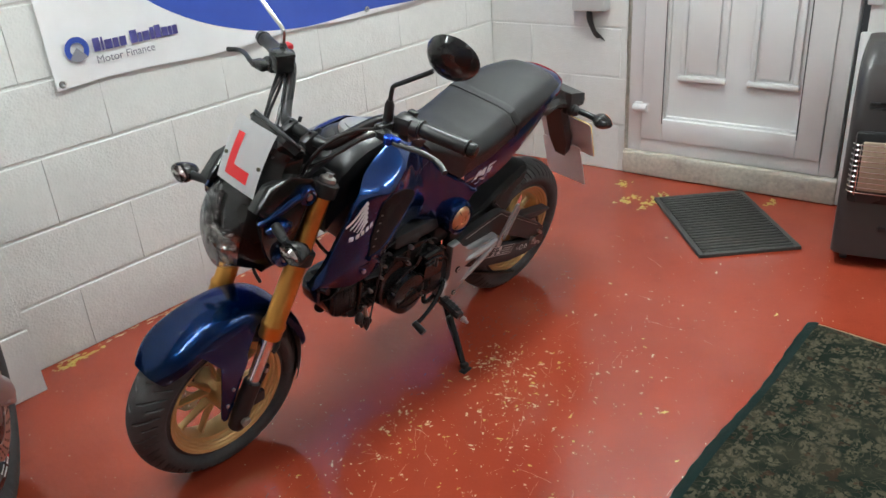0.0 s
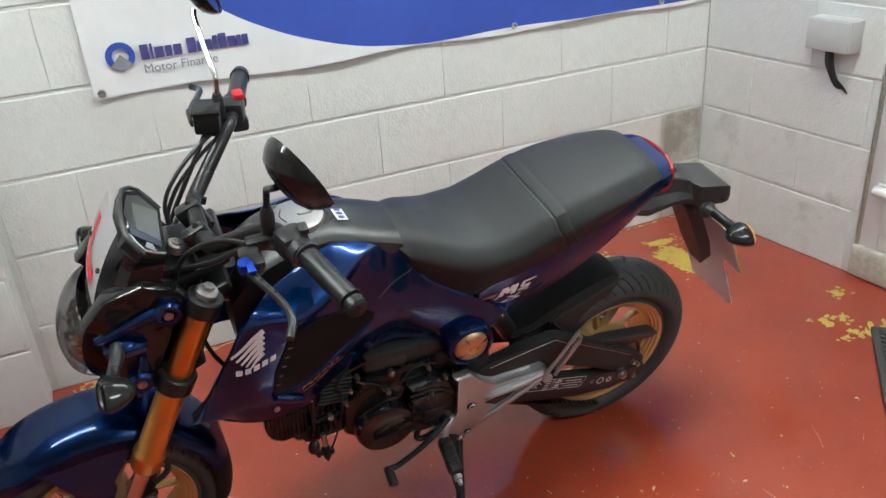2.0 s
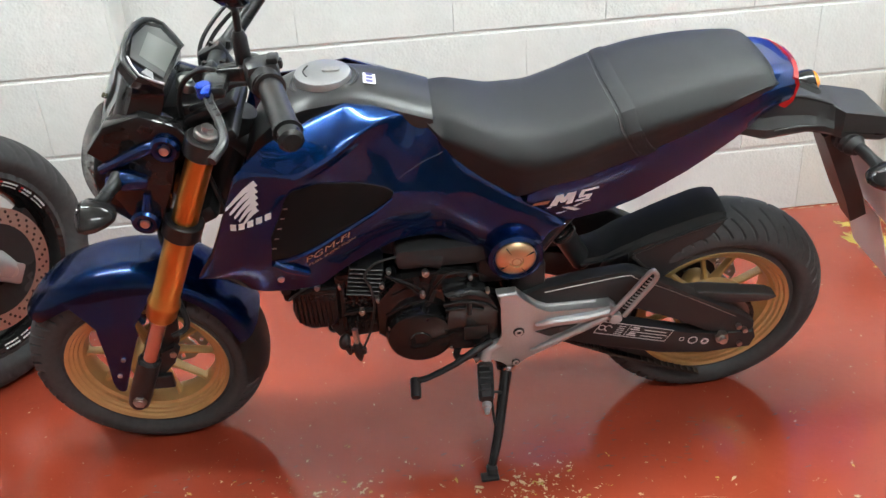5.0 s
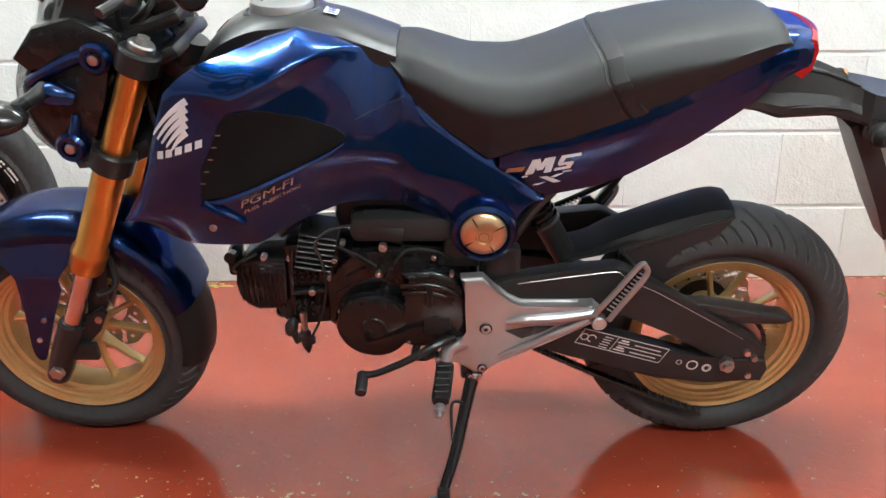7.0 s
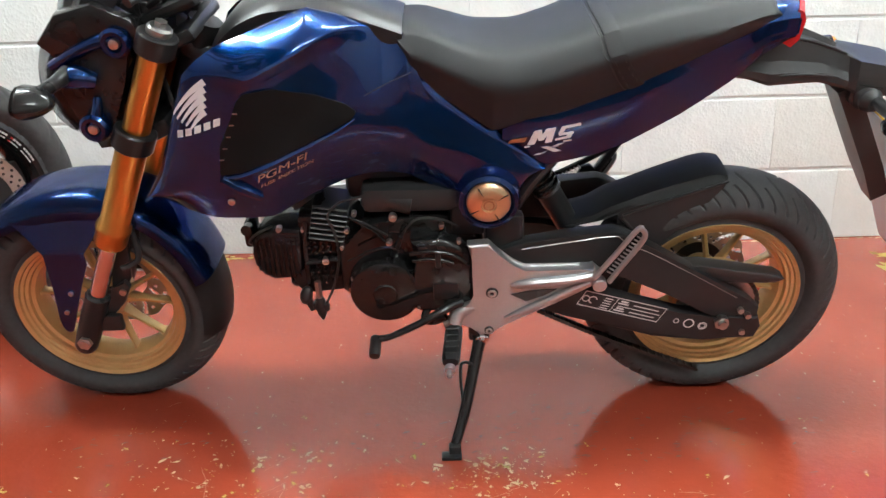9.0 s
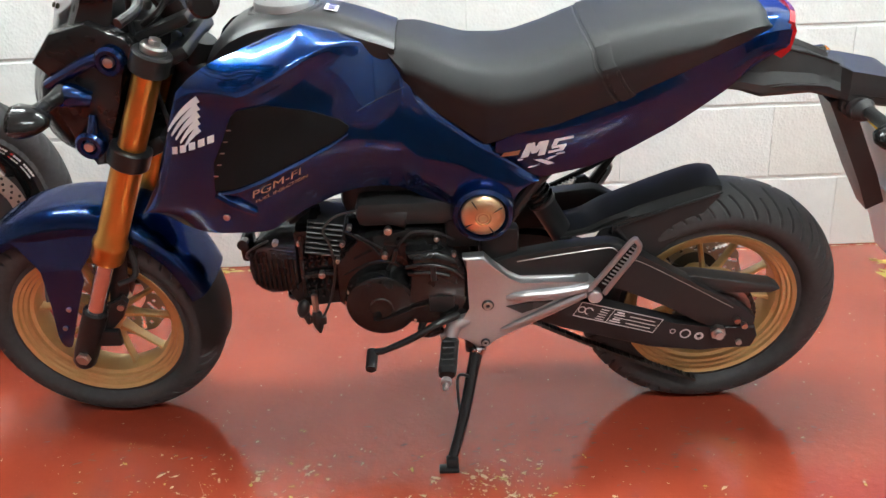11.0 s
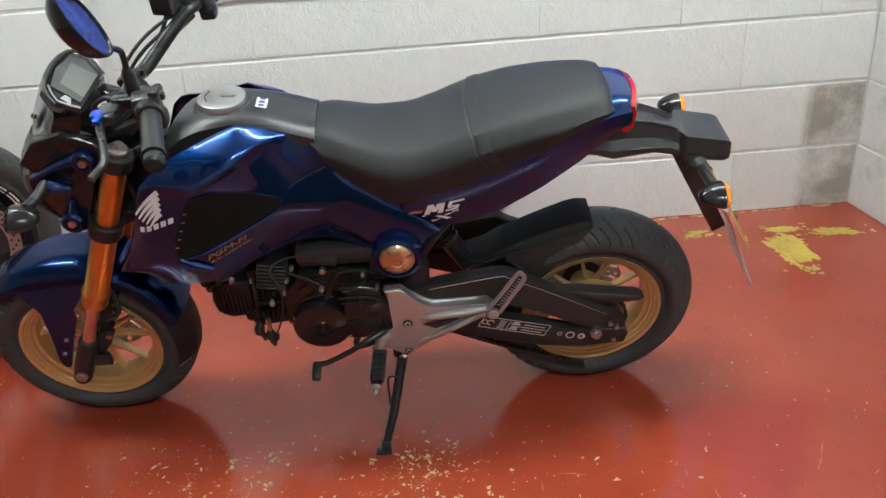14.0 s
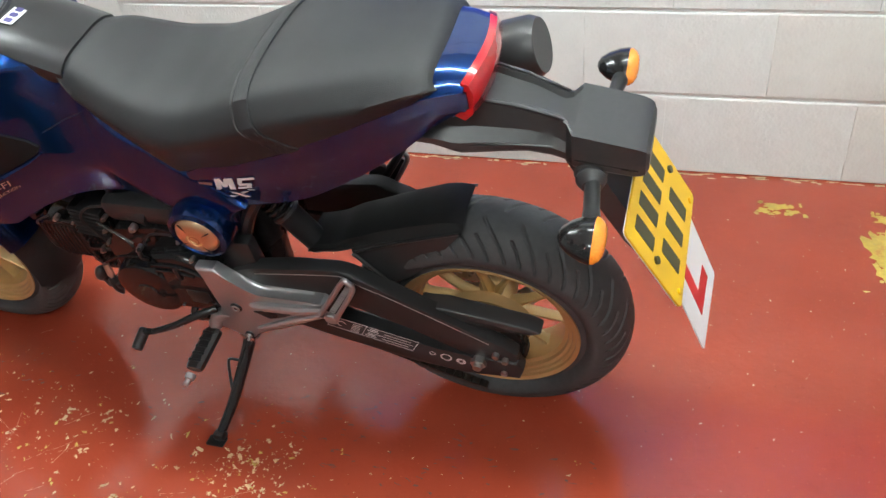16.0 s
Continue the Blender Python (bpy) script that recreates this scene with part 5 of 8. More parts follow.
# Swinging arm with its warning label, chain and guard.
for side in (-1, 1):
    bm = bmnew()
    ya, yb = side * 0.084, side * 0.112
    prism(bm, [(0.19, 0.400), (0.228, 0.415), (0.312, 0.428), (0.395, 0.438), (0.414, 0.433), (0.445, 0.412), (0.545, 0.350), (0.655, 0.282), (0.676, 0.262), (0.676, 0.236), (0.60, 0.238), (0.575, 0.255), (0.50, 0.300), (0.42, 0.345), (0.36, 0.352), (0.19, 0.345)], ya, yb, 0.006)
    arm = part("swing_arm", bm, ARM_BLACK, bike, "satin black braced swing arm")
    bm = bmnew()
    prism(bm, [(0.20, 0.345), (0.30, 0.330), (0.362, 0.312), (0.531, 0.252), (0.60, 0.246), (0.676, 0.246), (0.684, 0.222), (0.676, 0.196), (0.581, 0.193), (0.485, 0.203), (0.323, 0.256), (0.20, 0.30)], side * 0.088, side * 0.1155, 0.005)
    part("lower_beam", bm, ARM_BLACK, arm)
    # Thin bright rods stand in for the highlight along the arm's edges.
    bm = bmnew()
    rod(bm, [(0.236, side * 0.1121, 0.404), (0.312, side * 0.1121, 0.416), (0.392, side * 0.1121, 0.427), (0.408, side * 0.1121, 0.421)], 0.0009, n=6)
    rod(bm, [(0.408, side * 0.1121, 0.421), (0.436, side * 0.1121, 0.403), (0.473, side * 0.1121, 0.384), (0.561, side * 0.1121, 0.331), (0.63, side * 0.1121, 0.288)], 0.0007, n=6)
    part("edge_line", bm, STEEL, arm)
    bm = bmnew()
    cyl(bm, (REAR[0], side * 0.06, REAR[2] - 0.008), (REAR[0], side * 0.124, REAR[2] - 0.008), 0.014, n=6)
    cyl(bm, (REAR[0], side * 0.06, REAR[2] - 0.008), (REAR[0], side * 0.132, REAR[2] - 0.008), 0.008, n=16)
    part("axle_nut", bm, STEEL, arm)
    for x, z in ((0.655, 0.250), (0.650, 0.212), (0.640, 0.262)):
        bm = bmnew()
        cyl(bm, (x, side * 0.11, z), (x, side * 0.121, z), 0.006, n=6)
        part("adjuster_bolt", bm, STEEL, arm)
LBL = -0.1163


def on_label(u, v):
    """From the label's own frame, 158 mm by 30 mm, to the beam."""
    return (0.347 + 0.158 * u * 0.955 - 0.009 * (1 - v) + 0.008 * v, LBL, 0.284 - 0.046 * u + 0.031 * v)


def label_bar(u0, v0, u1, v1):
    b = bmnew()
    b.faces.new([b.verts.new(on_label(u, v)) for u, v in ((u0, v0), (u1, v0), (u1, v1), (u0, v1))])
    part("label_line", b, WHITE_DECAL, caution)


caution = new("caution_label")
caution.parent = bike
tagged(caution, "white printed caution label")
for box in ((0, 0, 1, 0.05), (0, 0.95, 1, 1), (0, 0, 0.008, 1), (0.992, 0, 1, 1), (0.40, 0, 0.407, 1), (0.45, 0.45, 0.97, 0.5)):
    label_bar(*box)
random.seed(5)
for k in range(5):
    label_bar(0.26 + 0.0, 0.12 + 0.16 * k, 0.38 - 0.03 * random.random(), 0.17 + 0.16 * k)
for row in (0.15, 0.62):
    label_bar(0.43, row, 0.56, row + 0.08)
    label_bar(0.45, row + 0.14, 0.54, row + 0.24)
    label_bar(0.62, row + 0.06, 0.93, row + 0.12)
for cx, r in ((0.055, 0.0075), (0.14, 0.0085)):
    bm = bmnew()
    c = Vector(on_label(cx, 0.5))
    loft(bm, [[c + Vector((q * math.cos(t), 0, q * math.sin(t))) for q in (r * 0.72, r)] for t in np.linspace(0, (2 if cx < 0.1 else 1.4) * math.pi, 19)], closed=False, caps=False)
    part("label_ring", bm, WHITE_DECAL, caution)
for x, z, r in ((0.525, 0.2405, 0.0055), (0.549, 0.234, 0.0105), (0.575, 0.2275, 0.0085), (0.575, 0.2275, 0.0055)):
    bm = bmnew()
    loft(bm, [[(x + q * math.cos(t), LBL, z + q * math.sin(t)) for q in (r * 0.74, r)] for t in np.linspace(0, 2 * math.pi, 25)], closed=False, caps=False)
    part("label_ring", bm, WHITE_DECAL, caution)
bm = bmnew()
prism(bm, [(0.515, 0.352), (0.56, 0.350), (0.70, 0.326), (0.716, 0.316), (0.70, 0.308), (0.62, 0.312), (0.53, 0.330)], -0.098, -0.066, 0.004)
part("chain_guard", bm, BLACK_PLASTIC, bike, "black plastic chain guard")
# Sprocket and chain.
bm = bmnew()
teeth = []
for k in range(136):
    t = 2 * math.pi * k / 136
    r = 0.072 + (0.0028 if (k // 2) % 2 else -0.001)
    teeth.append((REAR[0] + r * math.cos(t), REAR[2] + r * math.sin(t)))
prism(bm, teeth, -0.078, -0.073)
sprocket = part("sprocket", bm, STEEL, bike, "dull steel rear sprocket")
chain = new("chain")
chain.parent = bike
tagged(chain, "dark roller chain")
link = bmnew()
prism(link, [(-0.0084, -0.002), (-0.006, -0.0042), (-0.002, -0.003), (0.002, -0.003), (0.006, -0.0042), (0.0084, -0.002), (0.0084, 0.002), (0.006, 0.0042), (0.002, 0.003), (-0.002, 0.003), (-0.006, 0.0042), (-0.0084, 0.002)], -0.007, 0.007)
link_mesh = finish(link, "link", mat("oily chain steel", (0.05, 0.045, 0.04), 0.4, metal=0.8, grain=200, vary=0.3))
run = []
for k in range(28):
    run.append((0.17 + 0.0155 * k, 0.292 - 0.0079 * k + 0.00012 * (k - 14) ** 2 * 0.5, -27))
for k in range(28):
    run.append((0.17 + 0.0155 * k, 0.338 - 0.0004 * k, -1))
for k in range(14):
    t = radians(-100 + 14.5 * k)
    run.append((REAR[0] + 0.075 * math.cos(t), REAR[2] + 0.075 * math.sin(t), -math.degrees(t) - 90))
for x, z, a in run:
    ob = new("link", link_mesh)
    ob.parent = chain
    ob.matrix_basis = pose(x, -0.0755, z, 0, -a if abs(a) < 60 else a, 0)

# Shock absorber.
top, low = Vector((0.243, -0.030, 0.552)), Vector((0.330, -0.030, 0.398))
bm = bmnew()
turned(bm, top, low, [(0, 0.012), (0.08, 0.020), (0.1, 0.020), (0.12, 0.014), (0.44, 0.014), (0.45, 0.025), (0.49, 0.026), (0.52, 0.0225), (0.96, 0.0215), (1.0, 0.016)], 28)
shock = part("shock_absorber", bm, DARK_GREY, bike, "black rear shock absorber")
bm = bmnew()
way = (low - top).normalized()
s1 = way.orthogonal().normalized()
s2 = way.cross(s1)
rod(bm, [top.lerp(low, 0.06 + 0.40 * k / 72) + 0.023 * (math.cos(k * math.pi / 6) * s1 + math.sin(k * math.pi / 6) * s2) for k in range(73)], 0.0042, n=8, steps=1)
part("spring", bm, BLACK_GLOSS, shock)

# Exhaust silencer on the right side.
bm = bmnew()
turned(bm, (0.30, 0.150, 0.585), (0.695, 0.150, 0.695), [(0, 0.020), (0.06, 0.034), (0.12, 0.045), (0.9, 0.046), (0.97, 0.046), (1.0, 0.040)], 36)
silencer = part("silencer", bm, BLACK_PLASTIC, bike, "matt black exhaust silencer")
bm = bmnew()
rod(bm, [(0.31, 0.15, 0.588), (0.24, 0.14, 0.54), (0.18, 0.12, 0.42), (0.05, 0.10, 0.27), (-0.12, 0.06, 0.25), (-0.22, 0.02, 0.30)], 0.016, n=14)
part("header_pipe", bm, BLACK_METAL, silencer)
# Pillion peg of the right side, folded up.
bm = bmnew()
rod(bm, [(0.270, 0.125, 0.385), (0.325, 0.136, 0.374), (0.380, 0.138, 0.397), (0.408, 0.138, 0.430), (0.440, 0.138, 0.480), (0.462, 0.130, 0.525)], [0.010, 0.010, 0.010, 0.008, 0.007, 0.007], n=10, steps=4)
rod(bm, [(0.270, 0.125, 0.400), (0.310, 0.136, 0.412), (0.375, 0.138, 0.443), (0.434, 0.138, 0.478)], 0.006, n=10, steps=3)
prism(bm, [(0.356, 0.400), (0.395, 0.408), (0.404, 0.424), (0.388, 0.438), (0.372, 0.434)], 0.132, 0.143, 0.002)
far_rest = part("pillion_bracket", bm, BLACK_METAL, bike, "black pillion foot rest bracket")
for k in range(7):
    bm = bmnew()
    cuboid(bm, (0.322 + 0.0075 * k, 0.131, 0.412 + 0.0038 * k), (0.009, 0.005, 0.0028), 0.0008, Matrix.Rotation(radians(45), 3, "Y"), 1)
    part("far_tooth", bm, ALLOY, far_rest, "bright teeth of the folded rest")


# ---- front end ----
FORK_TOP, FORK_LOW = Vector((-0.310, 0, 0.820)), Vector((-0.590, 0, 0.204))


def on_fork(s, y, off=0.0):
    """A point s of the way down the fork leg at y, off ahead of it."""
    way = (FORK_LOW - FORK_TOP).normalized()
    return FORK_TOP.lerp(FORK_LOW, s) + Vector((way.z * off, y, -way.x * off))


for side in (-1, 1):
    y = side * 0.102
    bm = bmnew()
    turned(bm, on_fork(0.04, y), on_fork(0.635, y), [(0, 0.0225), (0.46, 0.0225), (0.47, 0.0255), (0.88, 0.0255), (0.895, 0.0295), (0.915, 0.0305), (0.93, 0.0285), (0.985, 0.0285), (1.0, 0.026)], 32)
    leg = part("fork_leg", bm, ANODISED, bike, "gold anodised upside-down fork leg")
    bm = bmnew()
    cyl(bm, on_fork(0.62, y), on_fork(0.86, y), 0.0158, n=24)
    part("slider", bm, CHROME, leg, "polished fork slider")
    bm = bmnew()
    turned(bm, on_fork(0.812, y), on_fork(1.02, y), [(0, 0.019), (0.03, 0.0225), (0.75, 0.0225), (0.95, 0.021), (1.0, 0.017)], 20)
    cuboid(bm, on_fork(0.90, y, -0.03), (0.055, 0.014, 0.035), 0.004)
    part("axle_clamp", bm, BLACK_METAL, leg)
    bm = bmnew()
    prism(bm, [(-0.560, 0.245), (-0.520, 0.268), (-0.497, 0.292), (-0.480, 0.326), (-0.488, 0.340), (-0.512, 0.322), (-0.545, 0.312)], side * 0.082, side * 0.096, 0.003)
    prism(bm, [(-0.520, 0.315), (-0.500, 0.300), (-0.478, 0.340), (-0.462, 0.435), (-0.488, 0.450)], side * 0.074, side * 0.084, 0.003)
    part("fork_bracket", bm, BLACK_METAL, leg)
    bm = bmnew()
    cyl(bm, (-0.494, side * 0.08, 0.318), (-0.494, side * 0.100, 0.318), 0.0065, n=12)
    part("bracket_bolt", bm, STEEL, leg)
    bm = bmnew()
    cyl(bm, (FRONT[0], side * 0.05, FRONT[2] - 0.014), (FRONT[0] - 0.006, side * 0.132, FRONT[2] - 0.016), 0.009, n=16)
    cyl(bm, (FRONT[0] - 0.006, side * 0.122, FRONT[2] - 0.016), (FRONT[0] - 0.006, side * 0.130, FRONT[2] - 0.016), 0.0135, n=6)
    part("axle_end", bm, STEEL, leg)
    bm = bmnew()
    cyl(bm, on_fork(0.282, y), on_fork(0.335, y), 0.034, n=24, bev=0.003)
    part("lower_clamp", bm, BLACK_METAL, leg)
    bm = bmnew()
    cyl(bm, on_fork(0.030, y), on_fork(0.082, y), 0.031, n=24, bev=0.003)
    part("upper_clamp", bm, BLACK_METAL, leg)
    bm = bmnew()
    cyl(bm, on_fork(0.012, y), on_fork(0.034, y), 0.0195, n=24, bev=0.003)
    cyl(bm, on_fork(0.000, y), on_fork(0.014, y), 0.010, n=6)
    part("fork_cap", bm, STEEL, leg)
bm = bmnew()
for s, d in ((0.30, 0.03), (0.055, 0.022)):
    c = on_fork(s, 0, -0.02)
    cuboid(bm, c, (0.075, 0.17, d), 0.008, Matrix.Rotation(radians(-24), 3, "Y"))
cyl(bm, on_fork(0.02, 0, -0.045), on_fork(0.33, 0, -0.045), 0.028, n=24)
part("fork_yoke", bm, BLACK_METAL, bike, "satin black fork yokes")
for y in (-0.10, 0.10):
    bm = bmnew()
    rod(bm, [on_fork(0.70, y * 1.06, -0.03), on_fork(0.66, y * 0.9, -0.05), (-0.47, y * 0.6, 0.47)], 0.006, n=8)
    part("fender_brace", bm, BLACK_METAL, bike)

# Front mudguard, arched over the tyre, with its side stays.
bm = bmnew()
rings = []
reach = smooth_curve([(-20, 0.246), (0, 0.249), (22, 0.257), (45, 0.270), (60, 0.277), (80, 0.274), (100, 0.268), (125, 0.262), (152, 0.258)])
for a in np.linspace(20, 137, 40):
    t, r0 = radians(a), reach(a)
    taper = 1 - 0.35 * max(0, (a - 117) / 20) ** 2
    flank = 0.029 + 0.011 * math.exp(-((a - 92) / 22) ** 2)
    ring = []
    for p in np.linspace(-1, 1, 25):
        ph = p * radians(100)
        y = 0.079 * taper * math.copysign(abs(math.sin(ph)) ** 0.8, ph) if abs(ph) < math.pi / 2 else math.copysign(0.079 * taper, ph)
        r = r0 - flank * (1 - math.cos(ph)) ** 1.15
        ring.append((FRONT[0] + r * math.cos(t), y, FRONT[2] + r * math.sin(t)))
    rings.append(ring)
loft(bm, rings, closed=False, caps=False)
bmesh.ops.solidify(bm, geom=bm.faces[:], thickness=0.003)
fender = part("front_mudguard", bm, BLUE, bike, "glossy pearl blue front mudguard", sharp=28)
bm = bmnew()
rings = []
for a in np.linspace(-14, 26, 14):
    t, r0 = radians(a), reach(a) - 0.004
    rings.append([(FRONT[0] + (r0 - 0.04 * abs(p) ** 3) * math.cos(t), 0.070 * p, FRONT[2] + (r0 - 0.04 * abs(p) ** 3) * math.sin(t)) for p in np.linspace(-1, 1, 15)])
loft(bm, rings, closed=False, caps=False)
bmesh.ops.solidify(bm, geom=bm.faces[:], thickness=0.003)
part("mud_flap", bm, BLACK_PLASTIC, fender, "matt black rear flap")
for side in (-1, 1):
    bm = bmnew()
    # A wedge that flares out of the guard, then a flat tab down to the axle.
    edges = [(0.462, -0.672, -0.500, 0.0770), (0.446, -0.655, -0.512, 0.0815), (0.422, -0.636, -0.530, 0.0885), (0.402, -0.620, -0.545, 0.0950), (0.399, -0.619, -0.546, 0.0955), (0.378, -0.620, -0.546, 0.0957),
             (0.328, -0.622, -0.569, 0.0962), (0.285, -0.626, -0.587, 0.0968), (0.258, -0.629, -0.598, 0.0970), (0.240, -0.628, -0.605, 0.0970), (0.230, -0.624, -0.610, 0.0970), (0.227, -0.620, -0.614, 0.0970)]
    loft(bm, [[(x0 + (x1 - x0) * q, side * y, z) for q in np.linspace(0, 1, 8)] for z, x0, x1, y in edges], closed=False, caps=False)
    bmesh.ops.recalc_face_normals(bm, faces=bm.faces[:])
    bmesh.ops.solidify(bm, geom=bm.faces[:], thickness=0.003)
    part("fender_stay", bm, BLUE, fender, sharp=10)
    for x, z in ((-0.591, 0.317), (-0.610, 0.274)):
        bm = bmnew()
        cyl(bm, (x, side * 0.094, z), (x, side * 0.1010, z), 0.0048, n=12, bev=0.001)
        part("stay_bolt", bm, STEEL, fender)
# Brake caliper and hose on the right leg.
bm = bmnew()
cuboid(bm, (-0.500, 0.085, 0.300), (0.07, 0.05, 0.09), 0.012, Matrix.Rotation(radians(-30), 3, "Y"))
part("brake_caliper", bm, GOLD, bike, "gold brake caliper")
bm = bmnew()
rod(bm, [(-0.50, 0.10, 0.34), (-0.45, 0.12, 0.42), (-0.44, 0.11, 0.55), (-0.40, 0.10, 0.68), (-0.34, 0.12, 0.80), (-0.27, 0.16, 0.90), (-0.235, 0.165, 0.965)], 0.0045, n=8)
part("brake_hose", bm, HOSE, bike, "black brake hose")

# ---- headlamp, cowl and instruments ----
lamp_front = smooth_curve([(0.605, -0.520), (0.625, -0.541), (0.66, -0.553), (0.70, -0.556), (0.735, -0.551), (0.77, -0.538), (0.80, -0.520), (0.825, -0.500)])
lamp_wide = smooth_curve([(0.605, 0.022), (0.625, 0.038), (0.66, 0.058), (0.70, 0.070), (0.735, 0.076), (0.77, 0.074), (0.80, 0.064), (0.825, 0.045)])


def lamp_ring(z, grow=0.0, back=-0.42, squash=1.0):
    f, w = lamp_front(z) - grow, lamp_wide(z) * squash + grow
    pts = []
    for k in range(21):
        a = radians(-90 + 9 * k)
        pts.append((f + (1 - math.cos(a)) * 0.055, w * math.sin(a), z))
    return pts + [(back, w * 1.22, z), (back, -w * 1.22, z)]


bm = bmnew()
loft(bm, [[(x + 0.052 if k < 21 else x, y * 0.97, z) for k, (x, y, z) in enumerate(lamp_ring(z, 0.0))] for z in np.linspace(0.605, 0.825, 24)])
lamp = part("headlamp", bm, BLACK_GLOSS, bike, "black headlamp with a clear lens", sharp=40)
bm = bmnew()
loft(bm, [lamp_ring(z, 0.001)[2:19] for z in np.linspace(0.611, 0.82, 22)], closed=False, caps=False)
bmesh.ops.solidify(bm, geom=bm.faces[:], thickness=0.002)
lens = part("lamp_lens", bm, CLEAR, lamp, "clear curved lens")
lens.visible_shadow = False
bm = bmnew()
for side in (-1, 1):
    rows = []
    for k, z in enumerate([0.598] + list(np.linspace(0.606, 0.815, 18))):
        zz = max(0.606, z)
        f, w = lamp_front(zz), lamp_wide(zz) * (0.0 if k == 0 else 1.0)
        flare = (0.052 + 0.046 * math.sin(math.pi * min(1.0, max(0.0, (zz - 0.575) / 0.26)))) * (0.0 if k == 0 else 1.0)
        rows.append([(f + 0.036, side * (0.95 * w + 0.001), z), (f + 0.044, side * (w + 0.006), z - 0.002), (f + 0.062, side * max(w + 0.008, 0.55 * flare + 0.45 * w), z - 0.004), (-0.462, side * max(0.9 * w, flare), z), (-0.415, side * max(0.9 * w, flare) * 0.95, z + 0.004)])
    loft(bm, rows, closed=False, caps=False)
bmesh.ops.solidify(bm, geom=bm.faces[:], thickness=0.002)
part("lamp_surround", bm, BLACK_GLOSS, lamp, "black lamp surround", sharp=40)
# Faceted bowls behind the lens and the dark mask above them.
for z0, z1, spread in ((0.618, 0.682, 0.90), (0.684, 0.730, 0.84)):
    bm = bmnew()
    grid = []
    for i in range(9):
        z = z0 + (z1 - z0) * i / 8
        row = []
        for j in range(13):
            u = -1 + j / 6
            v = 2 * i / 8 - 1
            deep = 0.010 + 0.026 * (1 - min(1.0, u * u + 0.8 * v * v))
            row.append((lamp_front(z) + 0.055 * (1 - math.cos(math.asin(min(0.98, abs(u) * spread)))) + deep + 0.0035 * ((i * 5 + j * 3) % 4 - 1.5), lamp_wide(z) * spread * u, z))
        grid.append(row)
    loft(bm, grid, closed=False, caps=False)
    bmesh.ops.solidify(bm, geom=bm.faces[:], thickness=0.0015)
    part("reflector", bm, CHROME, lamp, "bright faceted lamp reflector", sharp=3)
bm = bmnew()
for y in (-0.030, 0.030):
    blob(bm, (lamp_front(0.722) + 0.022, y, 0.722), (0.010, 0.015, 0.012))
part("bulb", bm, LENS_GREY, lamp)
# Cowl from the lamp up to the instruments.
cowl_mid = line_curve([(0.79, -0.490), (0.813, -0.474), (0.88, -0.438), (0.945, -0.406), (0.957, -0.398)])
cowl_back = line_curve([(0.79, -0.40), (0.86, -0.360), (0.890, -0.350), (0.945, -0.398), (0.957, -0.394)])
cowl_left = smooth_curve([(0.79, -0.096), (0.84, -0.094), (0.88, -0.088), (0.915, -0.104), (0.93, -0.104), (0.945, -0.084), (0.957, -0.060)])
cowl_right = smooth_curve([(0.79, 0.096), (0.84, 0.088), (0.88, 0.062), (0.915, 0.056), (0.93, 0.056), (0.945, 0.048), (0.957, 0.034)])
bm = bmnew()
rings = []
for z in np.linspace(0.79, 0.957, 24):
    f, b, yl, yr = cowl_mid(z), cowl_back(z), cowl_left(z), cowl_right(z)
    mid, half = (yl + yr) / 2, (yr - yl) / 2
    b = max(b, f + 0.004)
    rings.append([(f + min(0.030, 0.8 * (b - f)) * abs(p) ** 3, mid + half * p, z) for p in np.linspace(-1, 1, 17)] + [(b - 0.004, mid + half * p * 0.97, z) for p in np.linspace(1, -1, 7)])
loft(bm, rings)
part("lamp_cowl", bm, BLACK_GLOSS, bike, "glossy black headlamp cowl", sharp=40)
